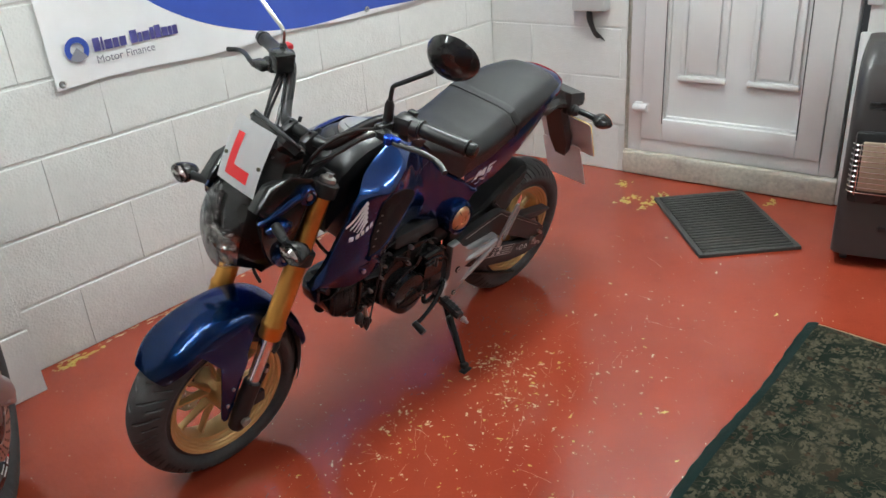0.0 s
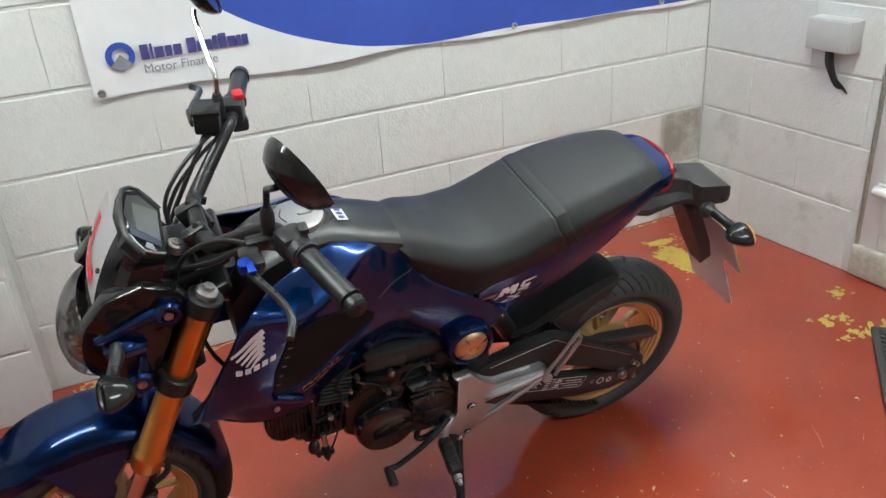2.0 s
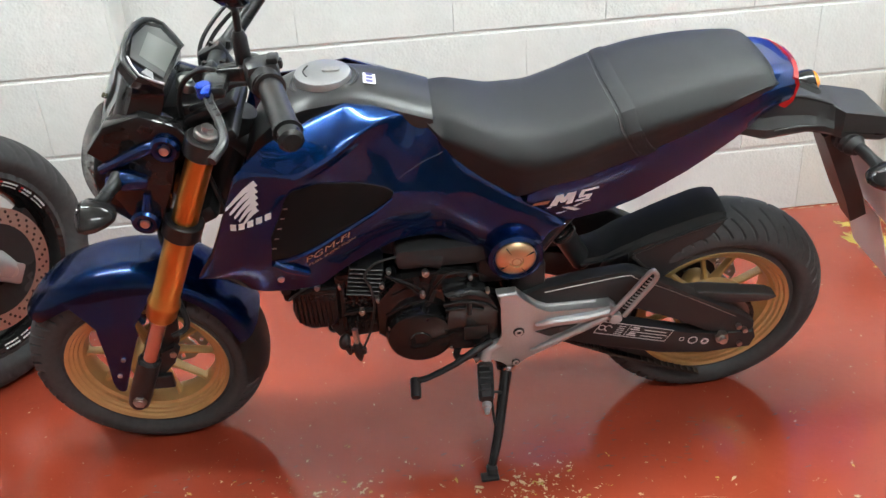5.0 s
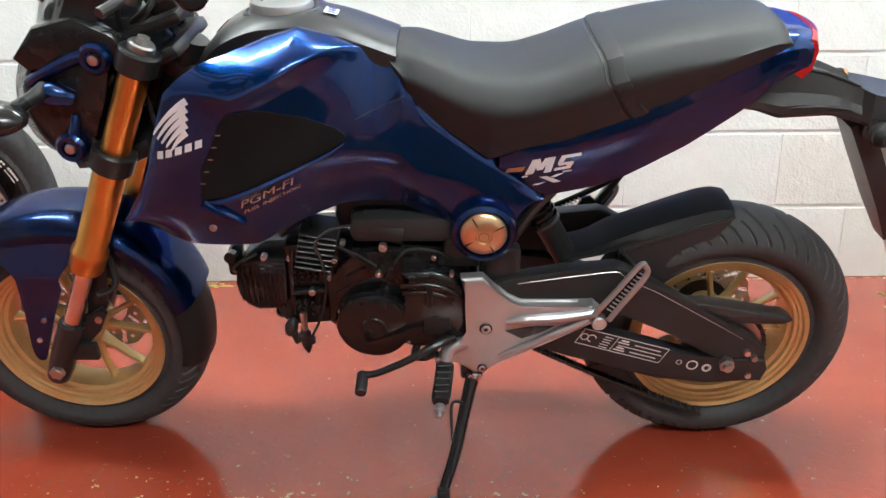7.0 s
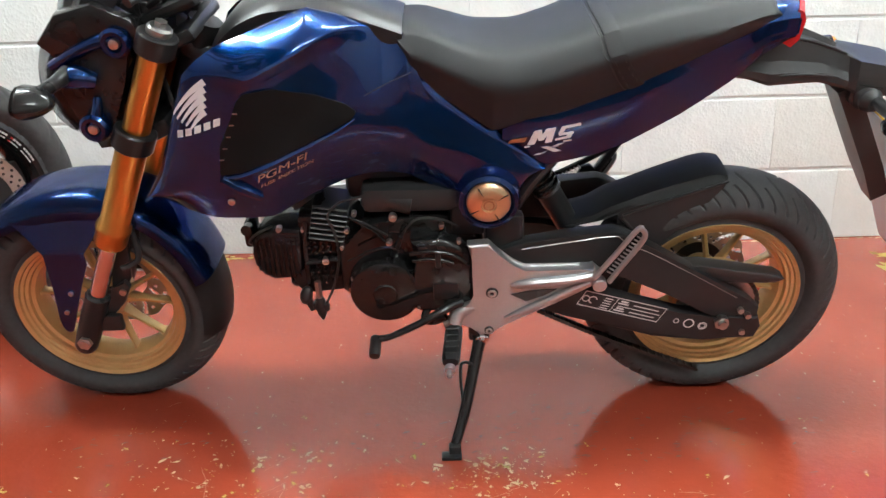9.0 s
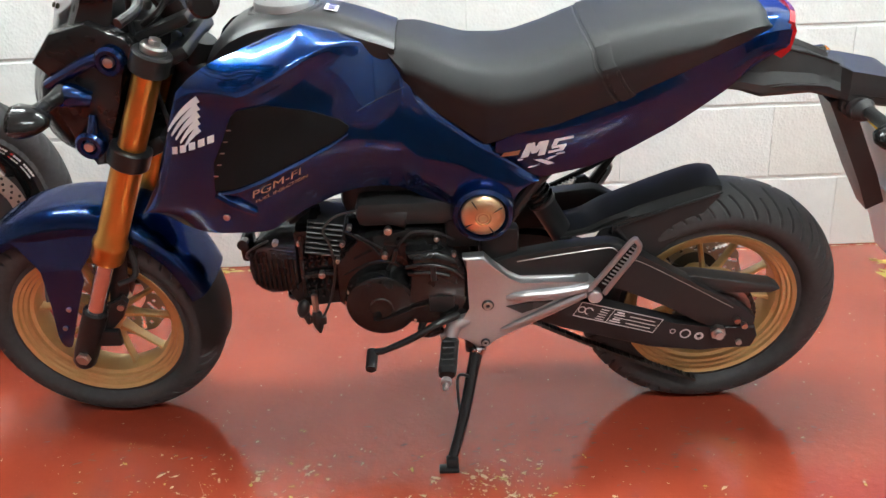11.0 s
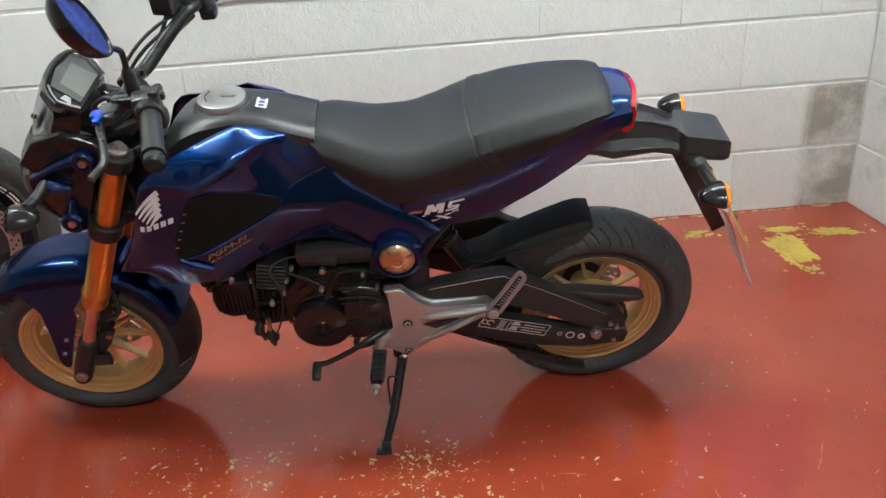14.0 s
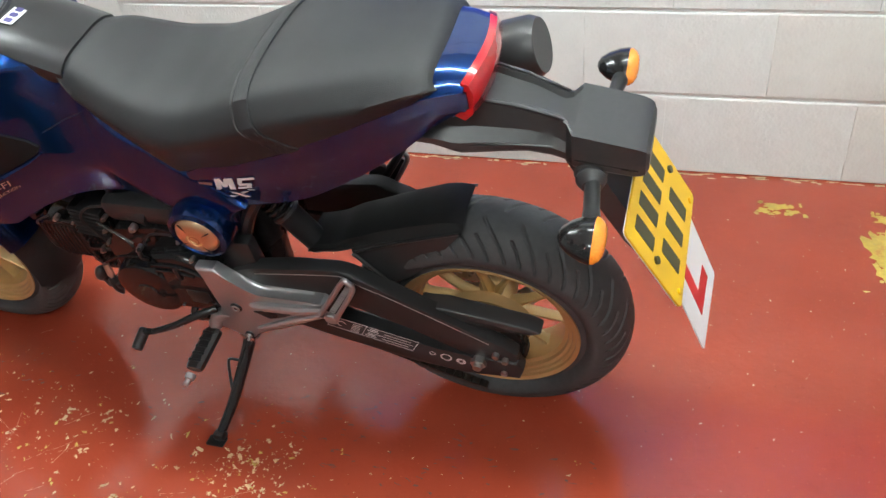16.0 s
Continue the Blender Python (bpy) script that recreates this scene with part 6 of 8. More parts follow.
for side in (-1, 1):
    bm = bmnew()
    prism(bm, [(-0.500, 0.800), (-0.46, 0.845), (-0.40, 0.860), (-0.345, 0.835), (-0.325, 0.80), (-0.36, 0.788), (-0.42, 0.80), (-0.475, 0.775)], side * 0.070, side * 0.108, 0.008)
    part("cowl_wing", bm, BLACK_GLOSS, bike, "glossy black side cowl")
    # Lamp bracket: dark plate with blue arms and bolt bosses.
    bm = bmnew()
    prism(bm, [(-0.484, 0.762), (-0.44, 0.795), (-0.37, 0.815), (-0.350, 0.79), (-0.385, 0.735), (-0.400, 0.67), (-0.425, 0.640), (-0.455, 0.640), (-0.474, 0.68), (-0.482, 0.72)], side * 0.072, side * 0.105, 0.007)
    bracket = part("lamp_bracket", bm, BLACK_GLOSS, bike, "dark lamp bracket with blue arms")
    bm = bmnew()
    rod(bm, [(-0.487, side * 0.098, 0.762), (-0.45, side * 0.108, 0.782), (-0.40, side * 0.112, 0.804), (-0.372, side * 0.114, 0.806)], [0.008, 0.010, 0.011, 0.013], n=12)
    part("upper_arm", bm, BLUE, bracket)
    bm = bmnew()
    rod(bm, [(-0.475, side * 0.108, 0.742), (-0.445, side * 0.118, 0.752), (-0.418, side * 0.112, 0.742)], [0.013, 0.019, 0.013], n=12)
    part("signal_mount", bm, BLUE, bracket)
    bm = bmnew()
    rod(bm, [(-0.425, side * 0.108, 0.715), (-0.43, side * 0.113, 0.69), (-0.438, side * 0.113, 0.668)], [0.006, 0.009, 0.014], n=12)
    part("lower_arm", bm, BLUE, bracket)
    for x, z in ((-0.370, 0.804), (-0.438, 0.666)):
        bm = bmnew()
        turned_y(bm, [(0.0, side * 0.118), (0.010, side * 0.120), (0.013, side * 0.126), (0.019, side * 0.127), (0.0235, side * 0.122), (0.0235, side * 0.105)], (x, 0, z), n=32)
        part("bolt_boss", bm, BLUE, bracket)
        bm = bmnew()
        turned_y(bm, [(0.0, side * 0.129), (0.003, side * 0.129), (0.0075, side * 0.128), (0.0085, side * 0.124), (0.0085, side * 0.118)], (x, 0, z), n=16)
        part("bolt", bm, STEEL, bracket)
    indicator((-0.456, side * 0.118, 0.756), (-0.478, side * 0.194, 0.750), (-1, 0, 0.02), "front_indicator")
# Instruments, facing the rider: a wide six-sided panel.
n_f = Vector((0.70, -0.10, 0.70)).normalized()
u_f = (Vector((0, 1, 0)) - n_f * n_f.y).normalized()
v_f = n_f.cross(u_f)
face = Matrix.Translation((-0.377, -0.026, 0.923)) @ Matrix((u_f, v_f, n_f)).transposed().to_4x4()
hexa = [(-0.060, -0.036), (-0.080, 0.004), (-0.060, 0.032), (0.0, 0.042), (0.056, 0.034), (0.078, 0.006), (0.058, -0.036)]
bm = bmnew()
loft(bm, [[face @ Vector((x * g, y * g, h)) for x, y in hexa] for g, h in ((0.8, -0.03), (1.03, -0.015), (1.05, 0.0), (1.0, 0.005), (0.92, 0.003))])
meter = part("instrument_panel", bm, BLACK_GLOSS, bike, "digital instrument panel with a grey screen")
bm = bmnew()
plate_in(bm, [(-0.044, -0.030), (-0.047, 0.026), (0.0, 0.036), (0.050, 0.028), (0.066, 0.005), (0.050, -0.030)], face @ Matrix.Translation((0, 0, 0.0032)), 0.002)
part("display", bm, SCREEN, meter, "grey liquid crystal screen")
bm = bmnew()
plate_in(bm, [(-0.030, -0.029), (-0.030, 0.016), (0.036, 0.020), (0.046, -0.029)], face @ Matrix.Translation((0, 0, 0.0054)), 0.0006)
part("digits_window", bm, mat("pale display window", (0.13, 0.135, 0.125), 0.2, grain=20, vary=0.08, coat=0.5), meter)
bm = bmnew()
rod(bm, [face @ Vector(p) for p in ((-0.051, 0.030, 0.006), (-0.074, 0.004, 0.006), (-0.058, -0.034, 0.006))], 0.0022, n=8, steps=2)
part("pad_edge", bm, ALLOY, meter, "bright metal edge of the button pad")
bm = bmnew()
plate_in(bm, [(-0.066, -0.006), (-0.052, -0.001), (-0.052, 0.010), (-0.066, 0.014)], face @ Matrix.Translation((0.003, -0.012, 0.0035)), 0.0025)
part("button", bm, ALLOY, meter)
bm = bmnew()
rod(bm, [face @ Vector((x * 1.04, y * 1.04, 0.005)) for x, y in hexa[1:7]], [0.003, 0.0045, 0.005, 0.0045, 0.004, 0.003], n=8, steps=2)
part("visor_rim", bm, BLACK_PLASTIC, meter)
# Learner plate on the cowl.
cut = Matrix.Translation((-0.4505, -0.002, 0.8805)) @ Matrix((Vector((0, -1, 0)), Vector((0.0655, 0, 0.134)).normalized(), Vector((-0.134, 0, 0.0655)).normalized())).transposed().to_4x4()


def on_plate(u, v, up=0.0):
    return cut @ Vector((u, v, up + 0.005 - 1.0 * v * v - 0.8 * u * u))


bm = bmnew()
loft(bm, [[on_plate(u, v) for u in np.linspace(-0.066, 0.066, 13)] for v in np.linspace(-0.075, 0.075, 13)], closed=False, caps=False)
bmesh.ops.solidify(bm, geom=bm.faces[:], thickness=0.0015)
lfront = part("learner_plate", bm, WHITE_PLATE, bike, "white learner plate with a red letter on the cowl")
bm = bmnew()
for (u0, u1), (v0, v1) in (((-0.040, -0.017), (-0.056, 0.044)), ((-0.0172, 0.036), (-0.056, -0.028))):
    loft(bm, [[on_plate(u, v, 0.0016) for u in np.linspace(u0, u1, 5)] for v in np.linspace(v0, v1, 6)], closed=False, caps=False)
part("letter", bm, RED_DECAL, lfront)
for u, v in ((-0.055, -0.014), (0.058, -0.008)):
    bm = bmnew()
    cyl(bm, on_plate(u, v, -0.004), on_plate(u, v, 0.005), 0.0045, n=12, bev=0.001)
    part("plate_screw", bm, PLATE_BLACK, lfront)

# ---- handlebar and controls ----
bm = bmnew()
bar = [(-0.130, -0.362, 0.957), (-0.166, -0.239, 0.964), (-0.182, -0.185, 0.965), (-0.205, -0.150, 0.955), (-0.272, -0.085, 0.893), (-0.288, -0.05, 0.886), (-0.289, 0.0, 0.886)]
bar = bar + [(x, -y, z) for x, y, z in bar[-2::-1]]
rod(bm, bar, [0.011, 0.011, 0.011, 0.0125, 0.014, 0.0145, 0.0145, 0.0145, 0.014, 0.0125, 0.011, 0.011, 0.011], n=14, steps=7)
handlebar = part("handlebar", bm, BLACK_METAL, bike, "black tapered handlebar")
bm = bmnew()
for y in (-0.035, 0.035):
    cuboid(bm, (-0.290, y, 0.868), (0.045, 0.026, 0.07), 0.008, Matrix.Rotation(radians(-24), 3, "Y"))
    for dx in (-0.014, 0.014):
        cyl(bm, (-0.286 + dx, y, 0.895), (-0.286 + dx + 0.004, y, 0.907), 0.0045, n=8)
part("bar_clamp", bm, BLACK_METAL, handlebar)
for side in (-1, 1):
    a, b = Vector((-0.163, side * 0.246, 0.9645)), Vector((-0.131, side * 0.358, 0.957))
    bm = bmnew()
    rows = [(0.0, 0.0215), (0.03, 0.0215), (0.04, 0.0165)] + [(0.05 + 0.085 * k / 1.0, 0.0165 + 0.0009 * (k % 2)) for k in range(11)] + [(0.965, 0.0165), (0.975, 0.0195), (1.0, 0.0195)]
    turned(bm, a, b, rows, 24)
    part("grip", bm, HOSE, handlebar, "black ribbed rubber grip")
    bm = bmnew()
    w = (b - a).normalized()
    turned(bm, b, b + w * 0.022, [(0, 0.013), (0.2, 0.0165), (0.8, 0.0165), (1, 0.012)], 20)
    part("bar_end", bm, BLACK_METAL, handlebar)
    bm = bmnew()
    cuboid(bm, (-0.176, side * 0.212, 0.967), (0.046, 0.042, 0.044), 0.010, Matrix.Rotation(radians(-side * 16), 3, "Z"))
    cuboid(bm, (-0.166, side * 0.212, 0.940), (0.034, 0.034, 0.030), 0.008)
    cyl(bm, (-0.172, side * 0.226, 0.9655), (-0.166, side * 0.246, 0.9645), 0.021, n=20)
    switch = part("switch_housing", bm, DARK_GREY, handlebar)
    if side < 0:
        bm = bmnew()
        cuboid(bm, (-0.158, -0.215, 0.990), (0.016, 0.022, 0.010), 0.003)
        cuboid(bm, (-0.153, -0.200, 0.975), (0.010, 0.012, 0.014), 0.003)
        part("switch", bm, DARK_GREY, switch)
    else:
        bm = bmnew()
        cuboid(bm, (-0.160, 0.222, 0.991), (0.020, 0.026, 0.014), 0.004)
        part("kill_switch", bm, RED_SWITCH, switch, "red engine stop switch")
        bm = bmnew()
        cuboid(bm, (-0.228, 0.158, 0.988), (0.046, 0.050, 0.040), 0.005, Matrix.Rotation(radians(-14), 3, "Z"))
        cuboid(bm, (-0.228, 0.158, 1.010), (0.050, 0.054, 0.007), 0.002, Matrix.Rotation(radians(-14), 3, "Z"))
        cyl(bm, (-0.222, 0.165, 0.960), (-0.214, 0.235, 0.958), 0.014, n=16)
        part("brake_reservoir", bm, BLACK_METAL, handlebar, "black brake fluid reservoir")
    # Lever, its perch and the coloured adjuster.
    bm = bmnew()
    cuboid(bm, (-0.212, side * 0.190, 0.962), (0.060, 0.024, 0.022), 0.006)
    cuboid(bm, (-0.240, side * 0.222, 0.960), (0.034, 0.050, 0.018), 0.006)
    part("lever_perch", bm, BLACK_METAL, handlebar)
    bm = bmnew()
    rod(bm, [(-0.248, side * 0.232, 0.958), (-0.243, side * 0.262, 0.957), (-0.224, side * 0.310, 0.954), (-0.214, side * 0.350, 0.947), (-0.226, side * 0.382, 0.940)], [0.0075, 0.0065, 0.006, 0.006, 0.0065], n=10)
    bmesh.ops.scale(bm, verts=bm.verts, vec=(1, 1, 1))
    lever = part("lever", bm, LEVER_GREY if side < 0 else BLACK_METAL, handlebar, "slim drilled grey lever" if side < 0 else "black brake lever")
    if side < 0:
        # The lever is solid; small black discs give the dark of its holes.
        for k in range(4):
            bm = bmnew()
            c = Vector((-0.2435 + 0.0065 * k, -0.262 - 0.0145 * k, 0.9635 - 0.0008 * k))
            cyl(bm, c, c + Vector((0, 0, 0.0008)), 0.003, n=10)
            part("lever_hole", bm, BLACK_METAL, lever)
    if side < 0:
        bm = bmnew()
        cyl(bm, (-0.252, side * 0.238, 0.952), (-0.252, side * 0.238, 0.972), 0.011, n=14, bev=0.002)
        cuboid(bm, (-0.246, side * 0.252, 0.968), (0.012, 0.024, 0.008), 0.002)
        part("lever_adjuster", bm, BLUE_ALLOY, lever, "blue anodised lever adjuster")
    # Mirror on its bent stem.
    bm = bmnew()
    turned(bm, (-0.203, side * 0.184, 0.968), (-0.202, side * 0.185, 1.020), [(0, 0.010), (0.15, 0.0115), (0.8, 0.011), (1.0, 0.007)], 16)
    mirror = part("mirror", bm, HOSE, handlebar, "round black mirror on a bent stem")
    bm = bmnew()
    rod(bm, [(-0.202, side * 0.185, 1.015), (-0.200, side * 0.186, 1.042), (-0.200, side * 0.192, 1.055), (-0.204, side * 0.225, 1.078), (-0.208, side * 0.285, 1.119), (-0.205, side * 0.300, 1.130)], 0.0052, n=12)
    part("stem", bm, CHROME if side > 0 else BLACK_METAL, mirror)
    n_m = Vector((0.861, 0.26 if side < 0 else -0.15, 0.43)).normalized()
    u_m = Vector((0, 0, 1)).cross(n_m).normalized()
    v_m = n_m.cross(u_m)
    c = Vector((-0.184, side * 0.328, 1.160))
    bm = bmnew()
    rows = []
    for h, r in ((-0.026, 0.012), (-0.024, 0.026), (-0.017, 0.042), (-0.006, 0.051), (0.004, 0.0555), (0.009, 0.0555), (0.009, 0.052), (0.006, 0.052)):
        rows.append([c + n_m * h + r * (1.04 * math.cos(t) * u_m + math.sin(t) * v_m) for t in np.linspace(0, 2 * math.pi, 41)[:-1]])
    loft(bm, rows)
    part("shell", bm, BLACK_GLOSS, mirror)
    bm = bmnew()
    loft(bm, [[c + n_m * 0.0065 + r * (1.04 * math.cos(t) * u_m + math.sin(t) * v_m) for t in np.linspace(0, 2 * math.pi, 41)[:-1]] for r in (0.052, 0.02)])
    part("glass", bm, MIRROR, mirror, "silvered mirror glass")
# Cables.
for name, pts, r in (
        ("clutch_cable", [(-0.225, -0.195, 0.960), (-0.270, -0.150, 0.950), (-0.320, -0.105, 0.905), (-0.345, -0.07, 0.83), (-0.335, -0.06, 0.74), (-0.30, -0.08, 0.62), (-0.20, -0.09, 0.50)], 0.0042),
        ("throttle_cable", [(-0.185, 0.195, 0.950), (-0.235, 0.150, 0.955), (-0.300, 0.115, 0.915), (-0.335, 0.085, 0.86), (-0.31, 0.05, 0.78), (-0.24, 0.04, 0.68)], 0.0038),
        ("throttle_cable", [(-0.190, 0.190, 0.945), (-0.250, 0.140, 0.930), (-0.310, 0.105, 0.885), (-0.335, 0.075, 0.83), (-0.30, 0.04, 0.75)], 0.0038),
        ("wiring_sleeve", [(-0.185, -0.195, 0.945), (-0.235, -0.145, 0.920), (-0.285, -0.10, 0.872), (-0.33, -0.06, 0.84)], 0.005),
        ("wiring_sleeve", [(-0.190, 0.185, 0.945), (-0.240, 0.135, 0.915), (-0.29, 0.095, 0.870), (-0.33, 0.06, 0.84)], 0.005),
        ("lamp_lead", [(-0.440, 0.03, 0.640), (-0.445, -0.01, 0.612), (-0.455, -0.03, 0.585), (-0.452, -0.05, 0.560)], 0.0045)):
    bm = bmnew()
    rod(bm, pts, r, n=8)
    part(name, bm, HOSE, bike)
bm = bmnew()
cyl(bm, (-0.337, -0.035, 0.862), (-0.330, -0.035, 0.878), 0.016, n=24, bev=0.002)
cyl(bm, (-0.331, -0.035, 0.876), (-0.329, -0.035, 0.881), 0.009, n=16)
part("ignition_lock", bm, STEEL, bike, "silver ignition lock")
bm = bmnew()
cuboid(bm, (-0.300, 0, 0.835), (0.10, 0.15, 0.02), 0.008, Matrix.Rotation(radians(-20), 3, "Y"))
cuboid(bm, (-0.345, 0, 0.80), (0.08, 0.13, 0.10), 0.012)
part("steering_cover", bm, BLACK_METAL, bike, "black parts round the steering head")

# The lamp, bars and instruments sit slightly ahead and low, the bar turned a touch.
FRONT_END = Matrix.Translation((-0.011, 0, -0.0125)) @ Matrix.Rotation(-0.018, 4, "Z")
for ob in list(bike.children):
    if ob is lfront or ob.name.split(".")[0] in ("headlamp", "lamp_cowl", "cowl_wing", "lamp_bracket", "front_indicator", "instrument_panel", "handlebar", "clutch_cable", "throttle_cable", "wiring_sleeve", "lamp_lead", "ignition_lock", "steering_cover"):
        ob.matrix_basis = FRONT_END @ ob.matrix_basis


# ---- frame, engine and foot controls ----
bm = bmnew()
rod(bm, [(-0.335, 0, 0.78), (-0.26, 0, 0.72), (-0.10, 0, 0.66), (0.10, 0, 0.62), (0.24, 0, 0.56)], 0.03, n=12)
rod(bm, [(-0.25, 0, 0.70), (-0.10, 0, 0.60), (0.08, 0, 0.54), (0.20, 0, 0.46), (0.20, 0, 0.30)], 0.028, n=12)
for side in (-1, 1):
    rod(bm, [(0.10, side * 0.06, 0.63), (0.30, side * 0.075, 0.66), (0.48, side * 0.07, 0.715), (0.62, side * 0.05, 0.745)], 0.014, n=10)
    rod(bm, [(0.20, side * 0.06, 0.42), (0.26, side * 0.075, 0.53), (0.34, side * 0.07, 0.62)], 0.012, n=10)
    cuboid(bm, (0.205, side * 0.085, 0.405), (0.07, 0.03, 0.12), 0.01)
part("main_frame", bm, BLACK_METAL, bike, "black steel tube frame")
bm = bmnew()
cuboid(bm, (0.06, 0, 0.60), (0.20, 0.13, 0.10), 0.02)
cuboid(bm, (-0.12, 0, 0.62), (0.20, 0.15, 0.14), 0.03)
cuboid(bm, (0.35, 0, 0.68), (0.30, 0.14, 0.05), 0.02, Matrix.Rotation(radians(-22), 3, "Y"))
part("inner_cover", bm, BLACK_PLASTIC, bike, "black air box and inner panels")

engine = new("engine")
engine.parent = bike
engine.location = (-0.004, 0, -0.011)
tagged(engine, "gloss black single cylinder engine")
# Crankcase.
bm = bmnew()
prism(bm, [(-0.085, 0.40), (-0.04, 0.455), (0.05, 0.47), (0.15, 0.455), (0.175, 0.38), (0.17, 0.275), (0.06, 0.268), (-0.05, 0.276), (-0.088, 0.315)], -0.085, 0.095, 0.010)
part("crankcase", bm, BLACK_GLOSS, engine)
bm = bmnew()
turned_y(bm, [(0.0, -0.128), (0.020, -0.128), (0.022, -0.1255), (0.052, -0.125), (0.063, -0.120), (0.0675, -0.110), (0.0685, -0.075)], (-0.004, 0, 0.332), n=64)
part("generator_cover", bm, BLACK_GLOSS, engine, "round gloss black generator cover")
bm = bmnew()
prism(bm, [(0.045, 0.440), (0.10, 0.445), (0.135, 0.430), (0.158, 0.40), (0.160, 0.30), (0.15, 0.284), (0.06, 0.286), (0.03, 0.30), (0.05, 0.33), (0.062, 0.36)], -0.122, -0.08, 0.012, 3)
part("sprocket_cover", bm, BLACK_GLOSS, engine, "gloss black sprocket cover")
bm = bmnew()
rod(bm, [(0.045, -0.124, 0.418), (0.09, -0.124, 0.421), (0.125, -0.124, 0.410), (0.148, -0.123, 0.388)], 0.0042, n=10)
rod(bm, [(0.048, -0.124, 0.404), (0.09, -0.124, 0.405), (0.12, -0.124, 0.397)], 0.0038, n=10)
rod(bm, [(-0.065, -0.118, 0.40), (-0.02, -0.120, 0.425), (0.012, -0.118, 0.428), (0.03, -0.112, 0.415)], 0.003, n=8)
rod(bm, [(-0.06, -0.09, 0.475), (-0.02, -0.095, 0.45), (0.0, -0.1, 0.43)], 0.003, n=8)
part("cover_rib", bm, BLACK_GLOSS, engine)
bm = bmnew()
cuboid(bm, (0.093, -0.126, 0.405), (0.010, 0.008, 0.032), 0.003)
part("cover_lug", bm, BLACK_METAL, engine)
bm = bmnew()
cuboid(bm, (0.105, -0.1225, 0.335), (0.045, 0.003, 0.035), 0.002)
part("cover_plate", bm, BLACK_METAL, engine)
# Cylinder and head, lying forward, with their fins.
ang = Matrix.Rotation(radians(-4), 3, "Y")
bm = bmnew()
cuboid(bm, (-0.108, 0, 0.392), (0.10, 0.118, 0.140), 0.012, ang)
part("cylinder", bm, BLACK_GLOSS, engine)
bm = bmnew()
prism(bm, [(-0.246, 0.405), (-0.250, 0.380), (-0.247, 0.355), (-0.236, 0.335), (-0.216, 0.323), (-0.176, 0.326), (-0.158, 0.345), (-0.155, 0.432), (-0.200, 0.434), (-0.232, 0.426)], -0.062, 0.062, 0.009, 3)
part("cylinder_head", bm, BLACK_GLOSS, engine, "rounded gloss black cylinder head")
for k in range(9):
    bm = bmnew()
    x = -0.240 + 0.0092 * k
    low = 0.330 + 0.016 * max(0.0, (abs(k - 5) - 2) / 3) ** 2
    rod(bm, [(x, -0.062, 0.418), (x, -0.0655, 0.405), (x, -0.0655, low + 0.014), (x, -0.060, low)], 0.0019, n=6, steps=2)
    part("head_fin", bm, BLACK_GLOSS, engine)
for k in range(4):
    bm = bmnew()
    rod(bm, [(-0.205, -0.061, 0.430 - 0.008 * k), (-0.160, -0.0635, 0.428 - 0.009 * k)], 0.0018, n=6, steps=1)
    part("head_fin", bm, BLACK_GLOSS, engine)
for k in range(7):
    bm = bmnew()
    cuboid(bm, (-0.094 - 0.0022 * k, -0.040, 0.484 - 0.0105 * k), (0.064, 0.078, 0.0036), 0.0014, Matrix.Rotation(radians(10), 3, "Y"), 1)
    part("cylinder_fin", bm, BLACK_METAL, engine)
for z, n in ((0.410, 5), (0.400, 5), (0.388, 5), (0.345, 5), (0.333, 5), (0.321, 4)):
    for k in range(n):
        bm = bmnew()
        c = (-0.142 + 0.0125 * k, -0.064, z + 0.0012 * k)
        cuboid(bm, c, (0.0052, 0.016, 0.0068), 0.0018, ang, 2)
        part("fin_stud", bm, BLACK_GLOSS, engine)
bm = bmnew()
for x in (-0.152, -0.076):
    rod(bm, [(x, -0.062, 0.318), (x + 0.002, -0.0665, 0.36), (x + 0.004, -0.0665, 0.41), (x + 0.008, -0.060, 0.45)], 0.005, n=8, steps=3)
rod(bm, [(-0.150, -0.0665, 0.366), (-0.112, -0.068, 0.372), (-0.078, -0.0665, 0.372)], 0.006, n=8, steps=3)
part("cylinder_web", bm, BLACK_GLOSS, engine)
bm = bmnew()
blob(bm, (-0.178, -0.035, 0.308), (0.028, 0.04, 0.026))
part("cooler_boss", bm, BLACK_GLOSS, engine)
random.seed(7)
for x, y, z, r in ((0.016, -0.10, 0.474, 0.009), (-0.053, -0.085, 0.474, 0.006), (0.007, -0.105, 0.425, 0.007), (-0.080, -0.085, 0.405, 0.006), (-0.114, -0.080, 0.372, 0.008), (-0.069, -0.085, 0.440, 0.006), (-0.194, -0.066, 0.434, 0.007), (-0.223, -0.055, 0.458, 0.006),
                   (0.055, -0.124, 0.300, 0.005), (0.145, -0.124, 0.300, 0.005), (0.13, -0.123, 0.437, 0.005), (-0.062, -0.118, 0.36, 0.004), (0.052, -0.118, 0.372, 0.004), (0.10, -0.10, 0.455, 0.006), (-0.15, -0.07, 0.435, 0.005)):
    bm = bmnew()
    cyl(bm, (x, y + 0.015, z), (x, y, z), r * 0.5, n=6)
    cyl(bm, (x, y + 0.015, z), (x, y + 0.004, z), r * 0.78, n=14)
    part("bolt", bm, STEEL, engine)
